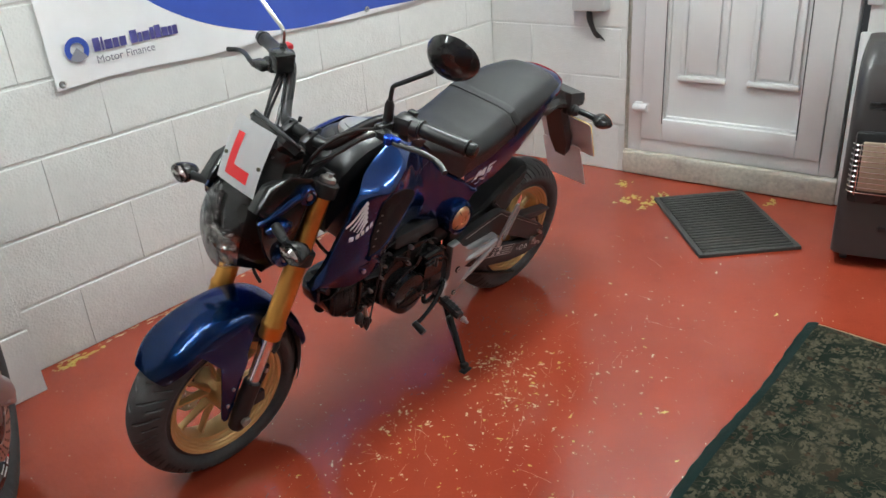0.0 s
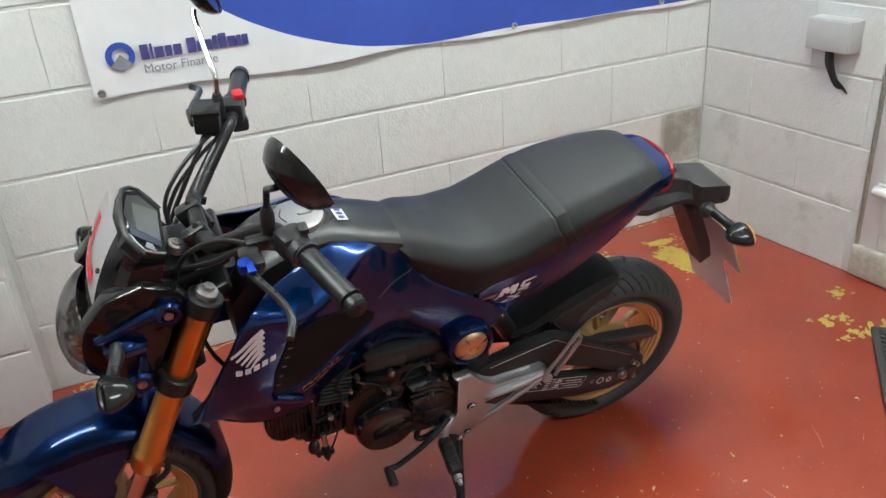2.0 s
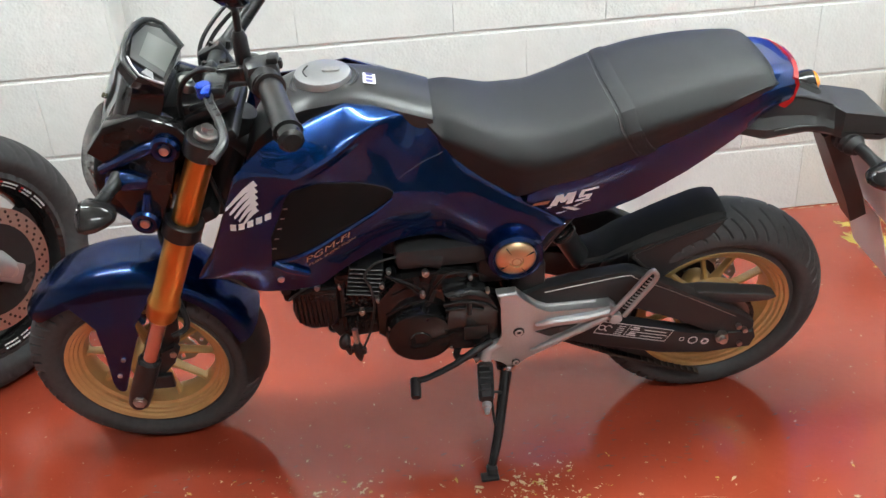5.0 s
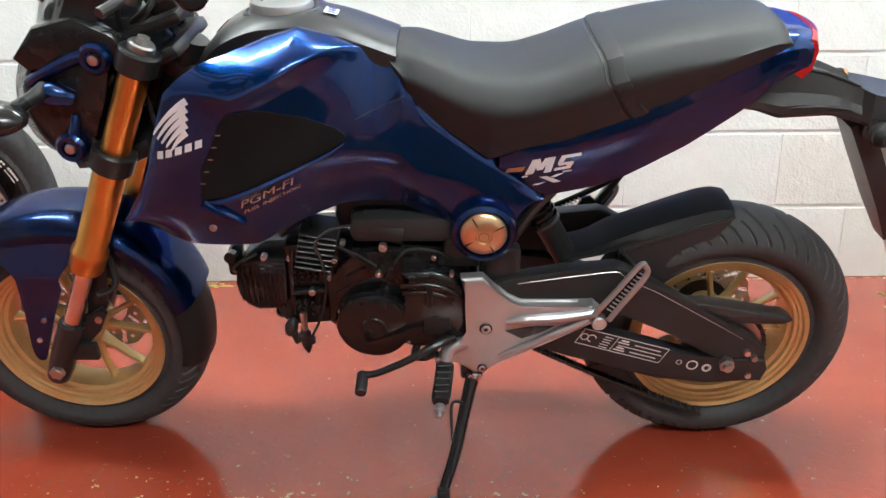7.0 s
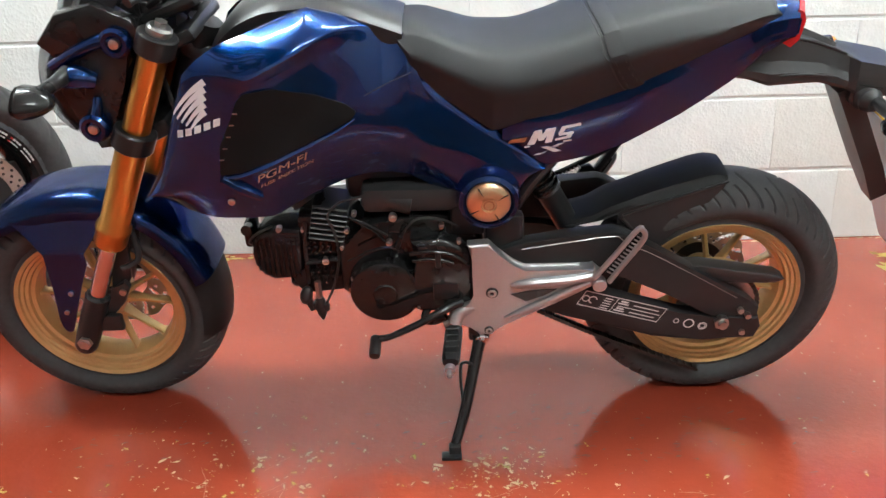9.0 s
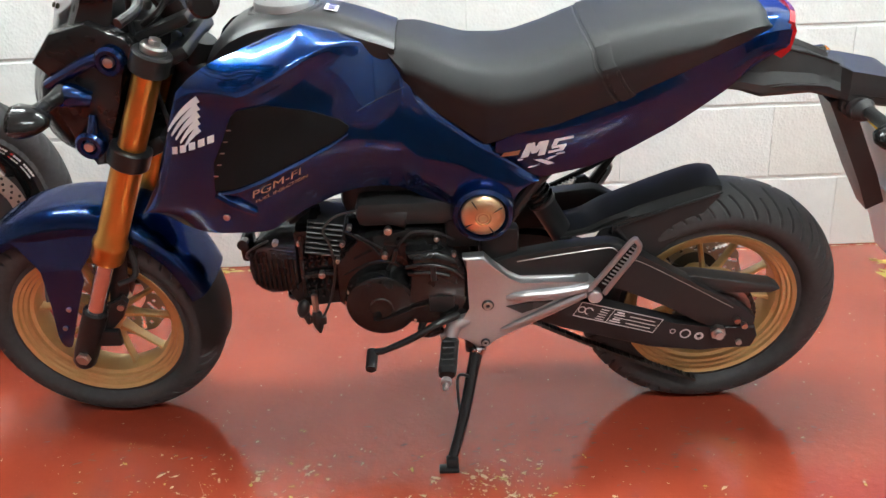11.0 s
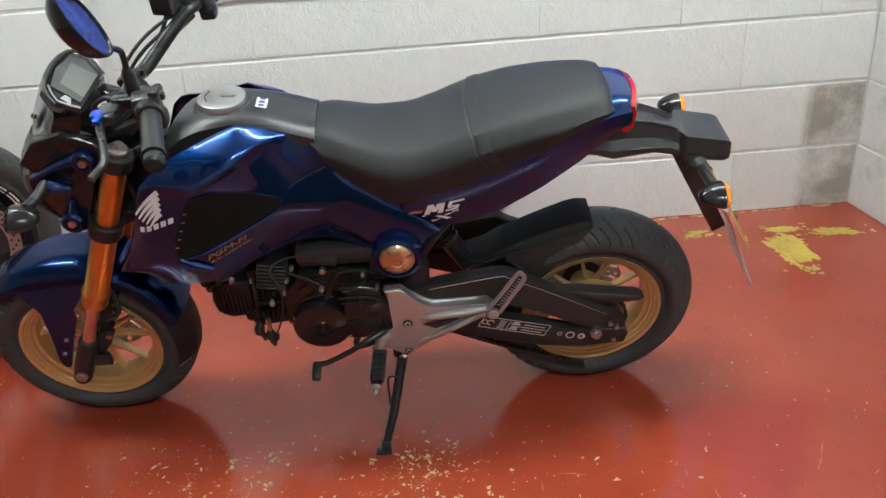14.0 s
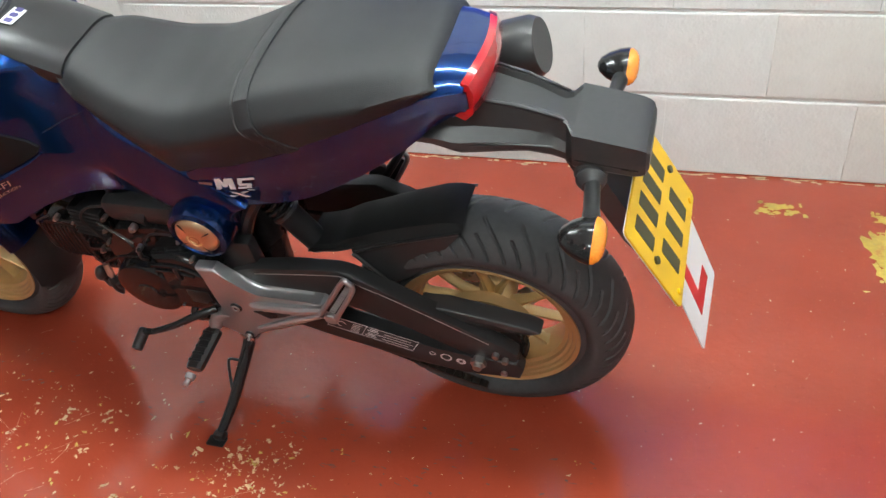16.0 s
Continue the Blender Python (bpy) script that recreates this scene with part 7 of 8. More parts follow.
# Oil cooler fins and sensor under the head, hoses and leads.
bm = bmnew()
prism(bm, [(-0.186, 0.345), (-0.182, 0.316), (-0.170, 0.294), (-0.150, 0.288), (-0.085, 0.295), (-0.040, 0.310), (-0.040, 0.350)], -0.058, 0.03, 0.008)
part("exhaust_port", bm, BLACK_METAL, engine)
bm = bmnew()
blob(bm, (-0.157, -0.078, 0.300), (0.024, 0.026, 0.040), Matrix.Rotation(radians(15), 3, "Y"))
cyl(bm, (-0.155, -0.078, 0.292), (-0.148, -0.082, 0.268), 0.008, 0.005, n=12)
part("sensor_cover", bm, DARK_GREY, engine)
bm = bmnew()
cyl(bm, (-0.134, -0.074, 0.328), (-0.133, -0.080, 0.300), 0.0065, n=6)
cyl(bm, (-0.133, -0.080, 0.302), (-0.132, -0.082, 0.290), 0.0045, n=12)
sensor = part("sensor", bm, STEEL, engine)
bm = bmnew()
turned(bm, (-0.133, -0.081, 0.296), (-0.130, -0.084, 0.247), [(0, 0.007), (0.15, 0.010), (0.5, 0.0105), (0.75, 0.008), (1.0, 0.0025)], 14)
cuboid(bm, (-0.122, -0.084, 0.277), (0.014, 0.012, 0.018), 0.004)
cuboid(bm, (-0.141, -0.084, 0.281), (0.010, 0.010, 0.014), 0.003)
part("plug_boot", bm, HOSE, sensor, "black rubber plug boot")
for pts, r in (([(-0.120, -0.084, 0.285), (-0.103, -0.075, 0.32), (-0.089, -0.072, 0.38), (-0.090, -0.082, 0.44), (-0.098, -0.084, 0.475), (-0.075, -0.080, 0.500), (-0.03, -0.078, 0.510)], 0.0024),
               ([(-0.252, -0.03, 0.385), (-0.252, -0.055, 0.405), (-0.236, -0.066, 0.428), (-0.205, -0.060, 0.442)], 0.0022),
               ([(-0.055, -0.090, 0.470), (-0.03, -0.094, 0.462), (0.005, -0.100, 0.442)], 0.0020),
               ([(0.03, -0.10, 0.44), (0.04, -0.105, 0.46), (0.06, -0.10, 0.475), (0.10, -0.095, 0.47), (0.13, -0.09, 0.45)], 0.0022),
               ([(-0.09, 0.0, 0.52), (-0.12, -0.02, 0.505), (-0.17, -0.03, 0.47)], 0.015),
               ([(0.012, -0.10, 0.40), (0.022, -0.115, 0.425), (0.03, -0.118, 0.45)], 0.004)):
    bm = bmnew()
    rod(bm, pts, r, n=8)
    part("hose", bm, HOSE, engine)
bm = bmnew()
cuboid(bm, (0.06, -0.05, 0.50), (0.20, 0.07, 0.05), 0.015)
cuboid(bm, (0.045, 0.0, 0.525), (0.23, 0.08, 0.10), 0.02)
cuboid(bm, (0.15, -0.06, 0.46), (0.07, 0.06, 0.06), 0.012)
cyl(bm, (-0.02, -0.06, 0.505), (0.05, -0.07, 0.490), 0.022, n=16)
part("throttle_body", bm, ARM_BLACK, engine)
bm = bmnew()
cuboid(bm, (-0.260, 0, 0.400), (0.02, 0.06, 0.05), 0.008)
cyl(bm, (-0.255, -0.035, 0.425), (-0.255, -0.055, 0.43), 0.010, n=12)
part("cam_cover", bm, BLACK_GLOSS, engine)

# Silver foot rest brackets.
for side in (-1, 1):
    y0, y1 = side * 0.112, side * 0.136
    bm = bmnew()
    prism(bm, [(0.146, 0.438), (0.183, 0.440), (0.200, 0.418), (0.222, 0.390), (0.246, 0.377), (0.345, 0.377), (0.366, 0.388), (0.380, 0.375), (0.372, 0.352), (0.352, 0.340), (0.300, 0.310), (0.250, 0.284), (0.210, 0.270), (0.190, 0.240), (0.166, 0.240), (0.157, 0.262), (0.120, 0.280), (0.100, 0.268), (0.104, 0.252), (0.098, 0.246), (0.098, 0.268), (0.116, 0.296), (0.150, 0.304), (0.162, 0.330), (0.160, 0.385)][:19] + [(0.118, 0.272), (0.116, 0.296), (0.150, 0.304), (0.162, 0.330), (0.160, 0.385)], y0, y1, 0.006, 3)
    hanger = part("foot_rest_hanger", bm, ALLOY, bike, "satin silver foot rest hanger")
    hanger.location = (-0.006, 0, -0.009)
    bm = bmnew()
    rod(bm, [(0.222, y1, 0.352), (0.25, y1 + side * 0.003, 0.358), (0.32, y1 + side * 0.003, 0.364), (0.366, y1 + side * 0.002, 0.372)], [0.004, 0.009, 0.010, 0.008], n=10)
    rod(bm, [(0.212, y1, 0.280), (0.25, y1 + side * 0.002, 0.300), (0.31, y1 + side * 0.003, 0.332), (0.362, y1 + side * 0.002, 0.358)], [0.003, 0.007, 0.008, 0.007], n=10)
    part("hanger_rib", bm, ALLOY, hanger)
    # A black plate on the solid hanger stands in for the slot's shade.
    bm = bmnew()
    prism(bm, [(0.222, 0.334), (0.26, 0.342), (0.304, 0.344), (0.28, 0.330), (0.25, 0.318)], y1 - side * 0.004, y1 + side * 0.0016, 0)
    part("hanger_slot", bm, BLACK_METAL, hanger)
    # Raised black discs put the dark of the bolt recesses into colour.
    for x, z, r in ((0.189, 0.338, 0.011), (0.184, 0.253, 0.0085)):
        bm = bmnew()
        cyl(bm, (x, y1 - side * 0.004, z), (x, y1 + side * 0.0035, z), r, n=20, bev=0.0015)
        part("bolt_recess", bm, BLACK_METAL, hanger)
        bm = bmnew()
        turned_y(bm, [(r * 0.35, y1 + side * 0.0036), (r * 0.4, y1 + side * 0.0052), (r * 0.68, y1 + side * 0.0052), (r * 0.76, y1 + side * 0.0036)], (x, 0, z), n=24)
        part("hanger_bolt", bm, STEEL, hanger)
    # Folded pillion rest: an open loop.
    bm = bmnew()
    rod(bm, [(0.372, y1, 0.356), (0.406, y1, 0.407), (0.437, y1, 0.454), (0.446, y1, 0.453), (0.449, y1, 0.434), (0.415, y1, 0.376), (0.398, y1, 0.347)], 0.0048, n=10)
    loop = part("pillion_rest", bm, ALLOY, hanger, "folded silver pillion foot rest")
    loop.location = (-0.006, side * 0.010, 0.016)
    bm = bmnew()
    loft(bm, [[(0.378, y1 - side * 0.004, 0.362), (0.398, y1 - side * 0.004, 0.354)], [(0.434, y1 - side * 0.004, 0.446), (0.446, y1 - side * 0.004, 0.438)]], closed=False, caps=False)
    bmesh.ops.solidify(bm, geom=bm.faces[:], thickness=0.004)
    part("rest_pad", bm, BLACK_METAL, loop)
    for k in range(12):
        bm = bmnew()
        x, z = 0.397 + 0.0041 * k, 0.368 + 0.0064 * k
        cuboid(bm, (x, y1, z), (0.010, 0.004, 0.0022), 0.0006, Matrix.Rotation(radians(30), 3, "Y"), 1)
        part("rest_tooth", bm, ALLOY, loop)
    bm = bmnew()
    cyl(bm, (0.378, y1 - side * 0.012, 0.352), (0.378, y1 + side * 0.008, 0.352), 0.013, n=18, bev=0.002)
    part("rest_pivot", bm, ALLOY, hanger)
    # Rider's rest.
    bm = bmnew()
    rod(bm, [(0.150, side * 0.125, 0.292), (0.125, side * 0.130, 0.282), (0.116, side * 0.140, 0.262)], [0.012, 0.013, 0.012], n=12)
    peg = part("foot_rest", bm, ALLOY, bike, "foot rest with a black rubber pad")
    bm = bmnew()
    tip, base = Vector((0.106, side * 0.240, 0.245)), Vector((0.114, side * 0.146, 0.258))
    w = (tip - base).normalized()
    u = Vector((1, 0, 0))
    v = w.cross(u).normalized()
    rings = [[base + w * s + u * (0.0155 * q * p[0]) + v * (0.011 * q * p[1]) for p in ((1, 0.5), (0.6, 1), (-0.6, 1), (-1, 0.5), (-1, -0.5), (-0.6, -1), (0.6, -1), (1, -0.5))] for s, q in ((0.0, 0.8), (0.004, 1.0), (0.076, 1.0), (0.082, 0.85))]
    loft(bm, rings)
    pad = part("rest_rubber", bm, HOSE, peg, "black rubber pad")
    for k in range(5):
        bm = bmnew()
        cuboid(bm, base + w * (0.012 + 0.014 * k) - v * 0.0115 * (1 if v.z < 0 else -1), (0.026, 0.005, 0.003), 0.001, None, 1)
        part("rest_rib", bm, HOSE, peg)
    bm = bmnew()
    turned(bm, tip - w * 0.004, tip + w * 0.020, [(0, 0.009), (0.4, 0.009), (0.5, 0.0055), (0.9, 0.005), (1.0, 0.002)], 14)
    part("feeler", bm, ALLOY, peg)
# Gear lever.
bm = bmnew()
rod(bm, [(0.130, -0.130, 0.305), (0.096, -0.150, 0.302), (0.05, -0.165, 0.283), (0.0, -0.172, 0.262), (-0.020, -0.174, 0.258), (-0.027, -0.180, 0.252)], [0.007, 0.0075, 0.0065, 0.006, 0.0065, 0.007], n=10)
gear = part("gear_lever", bm, BLACK_METAL, bike, "black gear lever with a rubber toe piece")
bm = bmnew()
turned(bm, (-0.0265, -0.166, 0.256), (-0.0275, -0.206, 0.246), [(0, 0.009), (0.1, 0.0105), (0.9, 0.0105), (1.0, 0.009)], 16)
part("toe_piece", bm, HOSE, gear)
bm = bmnew()
rod(bm, [(0.07, -0.11, 0.285), (0.06, -0.12, 0.262), (0.075, -0.122, 0.255), (0.10, -0.125, 0.268)], 0.007, n=8)
part("gear_link", bm, BLACK_METAL, bike)
# Side stand down, its foot on the floor.
foot = Vector((0.107, -0.275, 0.0682))
bm = bmnew()
cuboid(bm, (0.160, -0.112, 0.226), (0.040, 0.030, 0.034), 0.006)
rod(bm, [(0.163, -0.120, 0.218), (0.152, -0.150, 0.183), (0.132, -0.212, 0.122), (0.112, -0.261, 0.080)], [0.013, 0.0115, 0.0105, 0.009], n=12)
stand = part("side_stand", bm, BLACK_GLOSS, bike, "gloss black side stand, lowered")
down = LEAN_Z.copy()
inv = BIKE.to_3x3().inverted()
floor_turn = inv.to_quaternion().to_matrix()
bm = bmnew()
cuboid(bm, foot + inv @ Vector((-0.002, -0.004, 0.000)), (0.036, 0.022, 0.007), 0.002, floor_turn)
cuboid(bm, foot + inv @ Vector((0.004, 0.004, 0.010)), (0.022, 0.020, 0.018), 0.004, floor_turn)
part("stand_foot", bm, BLACK_METAL, stand)
bm = bmnew()
cyl(bm, (0.165, -0.120, 0.218), (0.165, -0.134, 0.216), 0.012, n=20, bev=0.002)
cyl(bm, (0.165, -0.13, 0.218), (0.165, -0.1365, 0.216), 0.0055, n=6)
part("stand_bolt", bm, CHROME, stand)
bm = bmnew()
rod(bm, [(0.150, -0.160, 0.180), (0.132, -0.165, 0.192), (0.124, -0.170, 0.182), (0.126, -0.195, 0.140), (0.130, -0.215, 0.118)], 0.0028, n=8)
part("stand_tang", bm, BLACK_METAL, stand)


# ---- second motorcycle: only its front wheel and fork end come into view ----
AZ = radians(60)
OTHER = Matrix.Translation((-1.05, 0.36, 0)) @ Matrix.Rotation(AZ, 4, "Z")
second = thing("cruiser_motorcycle", None, None, "large cruiser motorcycle front wheel with lettered black rim", "motorcycle", m=OTHER)
# In its own frame x runs ahead along the wheel, -y faces the room.
HUB = (0.0, 0.0, 0.322)
w2 = new("front_wheel")
w2.parent = second
tagged(w2, "black cruiser wheel with fat tyre")
bm = bmnew()
tyre(bm, HUB, 0.322, 0.066, 0.212, n=360, across=40, groove=road_groove(20, 0.8))
part("tyre", bm, RUBBER, w2, "fat black road tyre", sharp=50)
bm = bmnew()
turned_y(bm, [(0.206, -0.054), (0.219, -0.056), (0.220, -0.048), (0.205, -0.03), (0.19, 0.0), (0.205, 0.03), (0.220, 0.048), (0.219, 0.056), (0.206, 0.054), (0.199, 0.046), (0.190, 0.032), (0.182, 0.0), (0.190, -0.032), (0.199, -0.046)], HUB, n=120, closed=True)
part("rim", bm, BLACK_GLOSS, w2, "gloss black rim with white and red lettering")
bm = bmnew()
turned_y(bm, [(0.0, -0.07), (0.03, -0.07), (0.045, -0.055), (0.05, 0.0), (0.045, 0.055), (0.0, 0.07)], HUB, n=40)
part("hub", bm, BLACK_METAL, w2)
for k in range(5):
    t = 2 * math.pi * k / 5 + 0.3
    bm = bmnew()
    rings = []
    for r, wd in ((0.04, 0.035), (0.11, 0.022), (0.188, 0.034)):
        c = Vector((r * math.cos(t), 0, HUB[2] + r * math.sin(t)))
        sd = Vector((-math.sin(t), 0, math.cos(t)))
        rings.append([c + sd * wd * u + Vector((0, 0.02 * v, 0)) for u, v in ((-1, -1), (1, -1), (1, 1), (-1, 1))])
    loft(bm, rings)
    part("spoke", bm, BLACK_METAL, w2)
bm = bmnew()
turned_y(bm, [(0.112, -0.079), (0.150, -0.079), (0.150, -0.074), (0.112, -0.074)], HUB, n=96, closed=True)
disc = part("brake_disc", bm, DISC_STEEL, w2, "drilled steel brake disc")
# Black discs laid on the steel stand in for the dark of drilled holes.
hole = bmnew()
cyl(hole, (0, -0.0006, 0), (0, 0.0006, 0), 0.0036, n=10)
hole_mesh = finish(hole, "disc_hole", BLACK_METAL)
for k in range(84):
    t = 2 * math.pi * k / 84
    r = (0.121, 0.131, 0.141)[k % 3]
    ob = new("disc_hole", hole_mesh)
    ob.parent = disc
    ob.location = (r * math.cos(t), -0.0795, HUB[2] + r * math.sin(t))
bm = bmnew()
turned_y(bm, [(0.045, -0.072), (0.112, -0.078), (0.112, -0.073), (0.045, -0.06)], HUB, n=60, closed=True)
part("disc_carrier", bm, BLACK_METAL, w2)
random.seed(3)
for start in (62, 182, 302):
    a = start
    for k in range(17):
        wide = 2.3 if k not in (6,) else 1.2
        if k in (0, 7):
            colour = RED_DECAL
        else:
            colour = WHITE_DECAL
        if k in (6, 11):
            a -= 2.2
            continue
        bm = bmnew()
        t0, t1 = radians(a), radians(a - wide * 0.78)
        loft(bm, [[(r * math.cos(t), y, HUB[2] + r * math.sin(t)) for r, y in ((0.2015, -0.0505), (0.2125, -0.0565))] for t in (t0, (t0 + t1) / 2, t1)], closed=False, caps=False)
        part("rim_bar", bm, colour, w2)
        a -= wide
# Fork end with the axle, and the caliper.
bm = bmnew()
turned(bm, (0.01, -0.105, 0.322), (-0.36, -0.105, 0.80), [(0, 0.030), (0.06, 0.034), (0.12, 0.027), (0.9, 0.027), (1.0, 0.025)], 24)
part("fork_leg", bm, ALLOY, second, "silver fork leg")
bm = bmnew()
turned(bm, (0.01, 0.105, 0.322), (-0.36, 0.105, 0.80), [(0, 0.030), (0.06, 0.034), (0.12, 0.027), (0.9, 0.027), (1.0, 0.025)], 24)
part("fork_leg", bm, ALLOY, second, "silver fork leg")
bm = bmnew()
cuboid(bm, (0.012, -0.112, 0.318), (0.06, 0.03, 0.05), 0.006, Matrix.Rotation(radians(35), 3, "Y"))
part("axle_lug", bm, ALLOY, second)
bm = bmnew()
cyl(bm, (0.01, -0.13, 0.322), (0.01, 0.13, 0.322), 0.016, n=20, bev=0.003)
part("axle", bm, STEEL, second)
bm = bmnew()
cuboid(bm, (-0.13, -0.09, 0.37), (0.10, 0.07, 0.06), 0.012, Matrix.Rotation(radians(50), 3, "Y"))
part("brake_caliper", bm, BLACK_METAL, second)

# ---- marks on the floor ----
random.seed(11)


def patch(b, cx, cy, rx, ry, z, n=14, rough=0.45, turn=0.0):
    """A ragged flat patch of paint."""
    pts = []
    for k in range(n):
        t = 2 * math.pi * k / n
        q = 1 + rough * (random.random() - 0.5) * 2
        x, y = rx * q * math.cos(t), ry * q * math.sin(t)
        pts.append(b.verts.new((cx + x * math.cos(turn) - y * math.sin(turn), cy + x * math.sin(turn) + y * math.cos(turn), z)))
    b.faces.new(pts)


for cx, cy, rx, ry, turn in ((1.395, 0.590, 0.060, 0.100, 0.25), (1.40, 0.445, 0.022, 0.020, 0.2), (1.430, 0.730, 0.055, 0.022, -0.1), (1.59, 0.685, 0.080, 0.026, -0.35), (1.15, 0.75, 0.05, 0.025, 0.1),
                             (1.52, 0.02, 0.05, 0.03, 0.5), (1.60, -0.08, 0.06, 0.02, 0.9), (1.66, 0.12, 0.03, 0.02, 0.2), (1.50, -0.07, 0.04, 0.015, 0.4), (1.70, -0.35, 0.05, 0.015, 1.2), (1.80, -0.50, 0.03, 0.012, 1.2), (-0.56, 0.86, 0.05, 0.012, 0.05), (-0.62, 0.85, 0.03, 0.010, 0.05)):
    bm = bmnew()
    if cx > 1.35 and cy > 0.5:
        patch(bm, cx, cy, rx * 0.95, ry * 0.95, 0.0005, n=44, rough=0.20, turn=turn)
    for k in range(9):
        patch(bm, cx + rx * random.uniform(-0.8, 0.8), cy + ry * random.uniform(-0.8, 0.8), rx * random.uniform(0.18, 0.42), ry * random.uniform(0.2, 0.45), 0.0006 + 0.00005 * k, turn=turn)
    for k in range(14):
        patch(bm, cx + rx * random.uniform(-1.5, 1.5), cy + ry * random.uniform(-1.5, 1.5), 0.003 + 0.006 * random.random(), 0.003 + 0.005 * random.random(), 0.0006, n=8)
    tagged(part("paint_patch", bm, YELLOW_PAINT, floor, "worn yellow paint patch"), kind="stuff")
for name, material, count, spread in (("pale_flecks", PALE_FLECK, 620, 1.0), ("yellow_flecks", YELLOW_PAINT, 190, 0.8)):
    bm = bmnew()
    for k in range(count):
        cx, cy, s = random.choice(((0.17, -0.30, 0.07), (0.10, -0.42, 0.08), (0.20, -0.24, 0.05), (0.0, -0.45, 0.20), (0.3, -0.5, 0.25), (-0.25, -0.25, 0.12), (-0.1, -0.6, 0.25), (0.5, -0.5, 0.35), (-0.4, -0.2, 0.15), (0.2, -0.35, 0.4)))
        x, y = random.gauss(cx, s * spread), random.gauss(cy, s * 0.55 * spread)
        for q in range(random.choice((1, 1, 2, 3))):
            r = 0.0006 + 0.0030 * random.random() ** 4
            patch(bm, x + random.gauss(0, 0.004), y + random.gauss(0, 0.004), r * random.uniform(0.8, 2.6), r, 0.0008, n=9, rough=0.75, turn=random.uniform(0, 3))
    if name == "pale_flecks":
        for x, y in ((0.207, -0.247), (-0.241, -0.209), (-0.02, -0.378), (0.036, -0.588), (0.13, -0.36), (-0.15, -0.45), (0.25, -0.31), (0.02, -0.50), (-0.33, -0.29)):
            for q in range(5):
                patch(bm, x + random.gauss(0, 0.005), y + random.gauss(0, 0.004), random.uniform(0.002, 0.005), random.uniform(0.001, 0.003), 0.0009, n=9, rough=0.7, turn=random.uniform(0, 3))
    tagged(part(name, bm, material, floor, "small chips in the floor paint"), kind="stuff")
# Grit and tiny chips over the whole floor.
bm = bmnew()
for k in range(1500):
    x, y = random.uniform(-1.3, 1.6), random.uniform(-1.3, 0.75)
    r = 0.0005 + 0.0012 * random.random() ** 3
    patch(bm, x, y, r * random.uniform(1, 2), r, 0.0007, n=6, rough=0.6, turn=random.uniform(0, 3))
tagged(part("grit", bm, PALE_FLECK, floor, "fine pale grit and chips"), kind="stuff")
# Dark scuffs under the wheels.
bm = bmnew()
for k in range(160):
    cx, cy = random.choice(((0.42, -0.10), (0.30, -0.20), (-0.45, -0.15), (0.62, -0.18), (0.1, -0.15)))
    patch(bm, random.gauss(cx, 0.10), random.gauss(cy, 0.05), random.uniform(0.002, 0.009), random.uniform(0.0006, 0.002), 0.0007, n=9, rough=0.7, turn=random.uniform(-0.5, 0.6))
tagged(part("scuffs", bm, mat("dark scuffed paint", (0.10, 0.022, 0.016), 0.5, grain=150, vary=0.4), floor, "dark scuffs on the floor"), kind="stuff")
# Scratches in the paint.
bm = bmnew()
for k in range(70):
    x, y, a = random.gauss(0.0, 0.45), random.gauss(-0.45, 0.16), random.gauss(0.75, 0.5)
    for q in range(random.choice((1, 2, 3, 5))):
        patch(bm, x, y, random.uniform(0.004, 0.016), random.uniform(0.0003, 0.0007), 0.0007, n=9, rough=0.5, turn=a)
        x, y = x + 0.018 * math.cos(a), y + 0.018 * math.sin(a)
        a += random.gauss(0, 0.12)
tagged(part("scratches", bm, mat("scraped floor paint", (0.50, 0.20, 0.11), 0.5, grain=150, vary=0.4), floor, "pale scratches in the floor paint"), kind="stuff")
# Debris line where the floor meets the back wall.
bm = bmnew()
for k in range(160):
    x = random.uniform(-0.68, 1.7)
    patch(bm, x, 0.893 - abs(random.gauss(0, 0.008)), random.uniform(0.004, 0.018), random.uniform(0.001, 0.004), 0.0007, n=7)
tagged(part("wall_foot_marks", bm, PALE_FLECK, floor, "pale drips of paint along the wall foot"), kind="stuff")


# ---- blocks of the walls ----
BLOCKS = {}


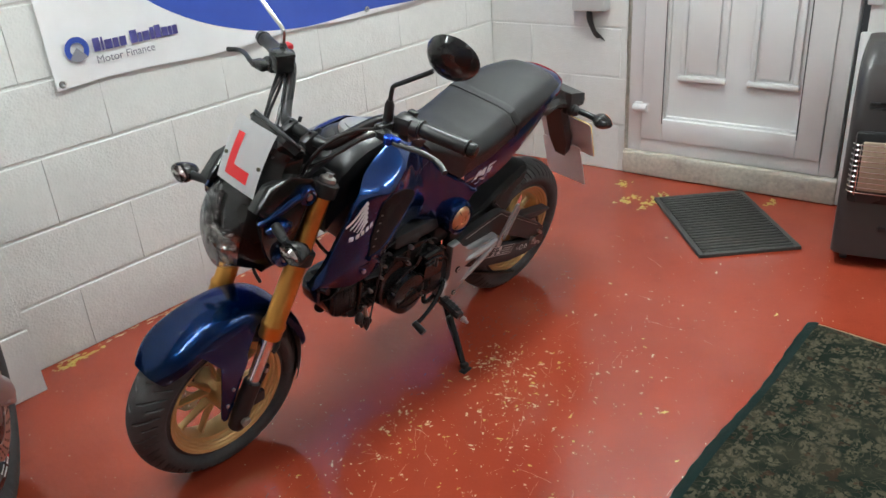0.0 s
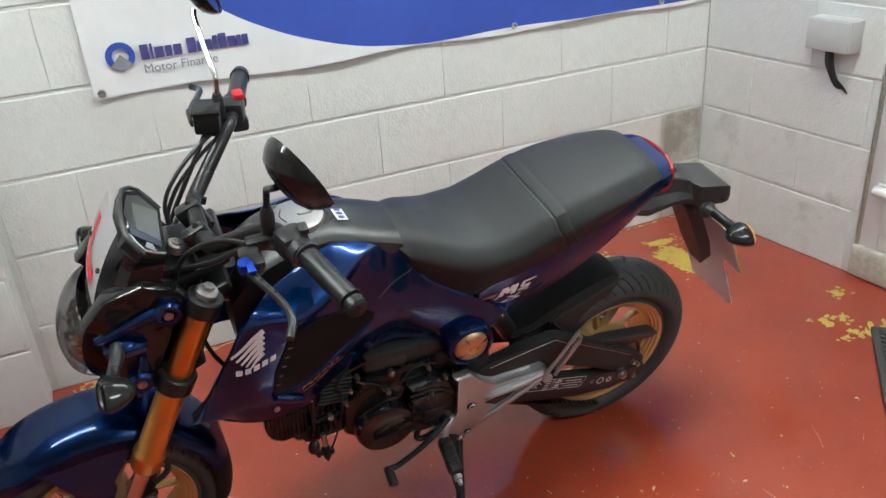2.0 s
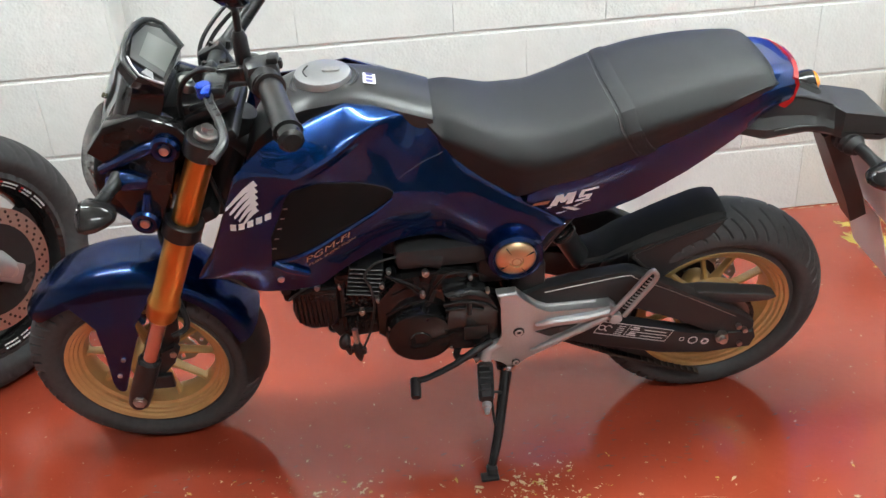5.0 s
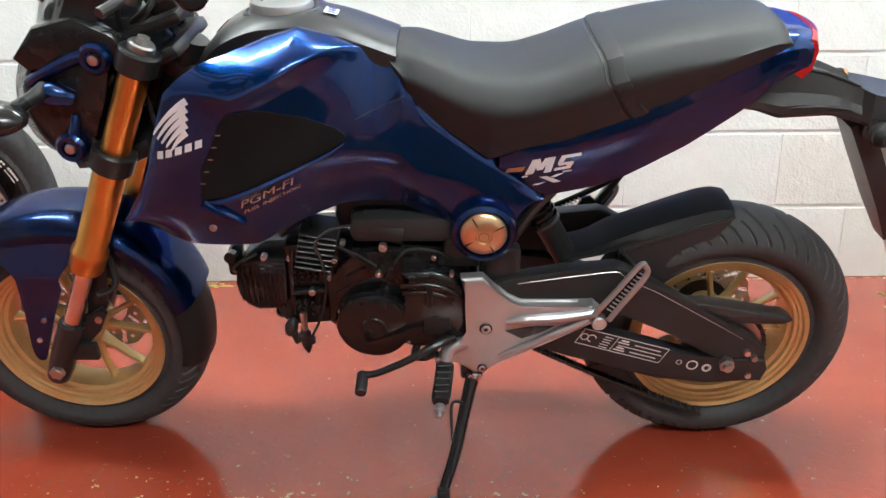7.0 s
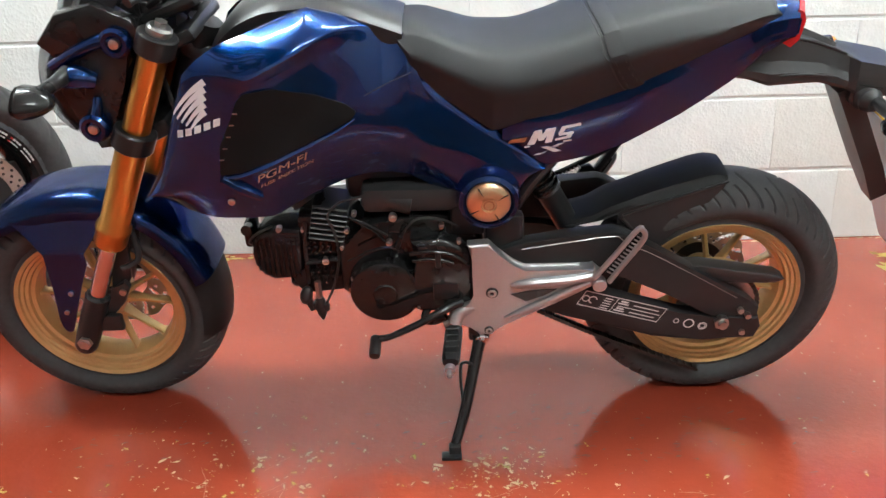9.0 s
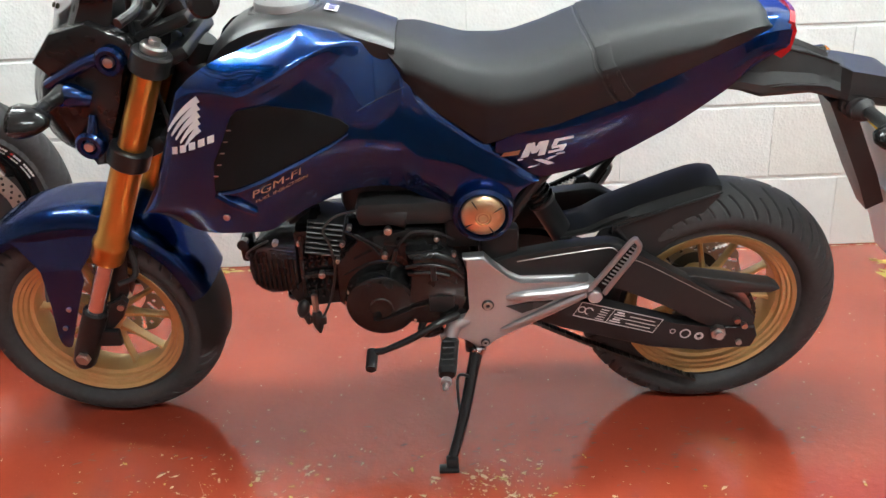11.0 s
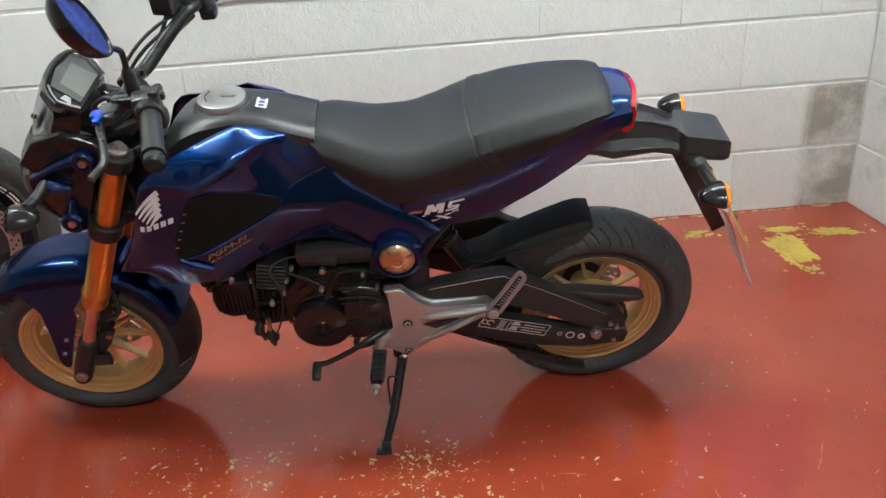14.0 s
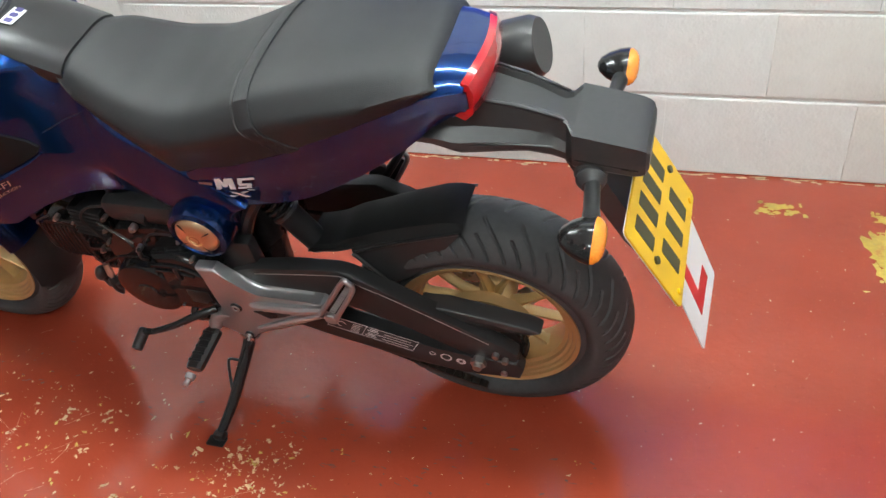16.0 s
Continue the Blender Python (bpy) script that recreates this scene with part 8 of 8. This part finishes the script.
def block_mesh(w, h, material, turn):
    """A block with a slightly wandering outline; three kinds of each size."""
    key = (round(w, 3), round(h, 3), material.name, turn)
    if key not in BLOCKS:
        b = bmnew()
        nx, nz = max(2, int(w / 0.09)), 3
        rim = [(w * k / nx, 0.0) for k in range(nx)] + [(w, h * k / nz) for k in range(nz)] + [(w - w * k / nx, h) for k in range(nx)] + [(0.0, h - h * k / nz) for k in range(nz)]
        rings = []
        for inset, y in ((-0.001, 0.006), (0.0006, 0.0018), (0.0032, 0.0)):
            ring = []
            for x, z in rim:
                q = 0.0022 * noise.noise(Vector((x * 14 + 7 * turn, z * 14, w * 3)))
                ring.append((min(max(x, 0.35 * inset), w - 0.35 * inset) + q, y, min(max(z, inset), h - inset) + 0.8 * q))
            rings.append(ring)
        loft(b, rings)
        BLOCKS[key] = finish(b, "block", material, 4)
    return BLOCKS[key]


def lay_blocks(parent, m, x0, x1, joints, low=0, high=12, near=None, damp=BLOCK_DAMP):
    """Courses of 221 mm from x0 to x1 on the wall in the pose m; joints: where a joint falls in even and odd courses."""
    for c in range(low, high):
        z0, z1 = 0.2208 * c + (0.005 if c else 0.0), min(0.2208 * (c + 1) - 0.003, TOP)
        x = joints[c % 2] - 0.45 * math.ceil((joints[c % 2] - x0) / 0.45)
        while x < x1 - 0.01:
            a, b = max(x + 0.0003, x0), min(x + 0.4497, x1)
            if b - a > 0.03:
                ob = new("block", block_mesh(b - a, z1 - z0, damp if near and near(a, b, z0) else BLOCK, int(7 * x + 3 * c) % 3))
                ob.parent = parent
                ob.matrix_parent_inverse = parent.matrix_world.inverted()
                ob.matrix_world = m @ Matrix.Translation((a, 0, z0))
            x += 0.45


lay_blocks(wall_north, Matrix.Translation((0, WALL_Y, 0)), -0.70, 1.733, (-0.042, -0.254), near=lambda a, b, z: b > 1.5 and z < 0.44)
lay_blocks(pier, Matrix.Translation((0, 0.775, 0)), -2.9, -0.72, (-0.96, -1.18))
lay_blocks(wall_east, DOOR_WALL, 0.003, 0.70, (0.22, 0.445), near=lambda a, b, z: z < 0.44, damp=BLOCK_SPOT)
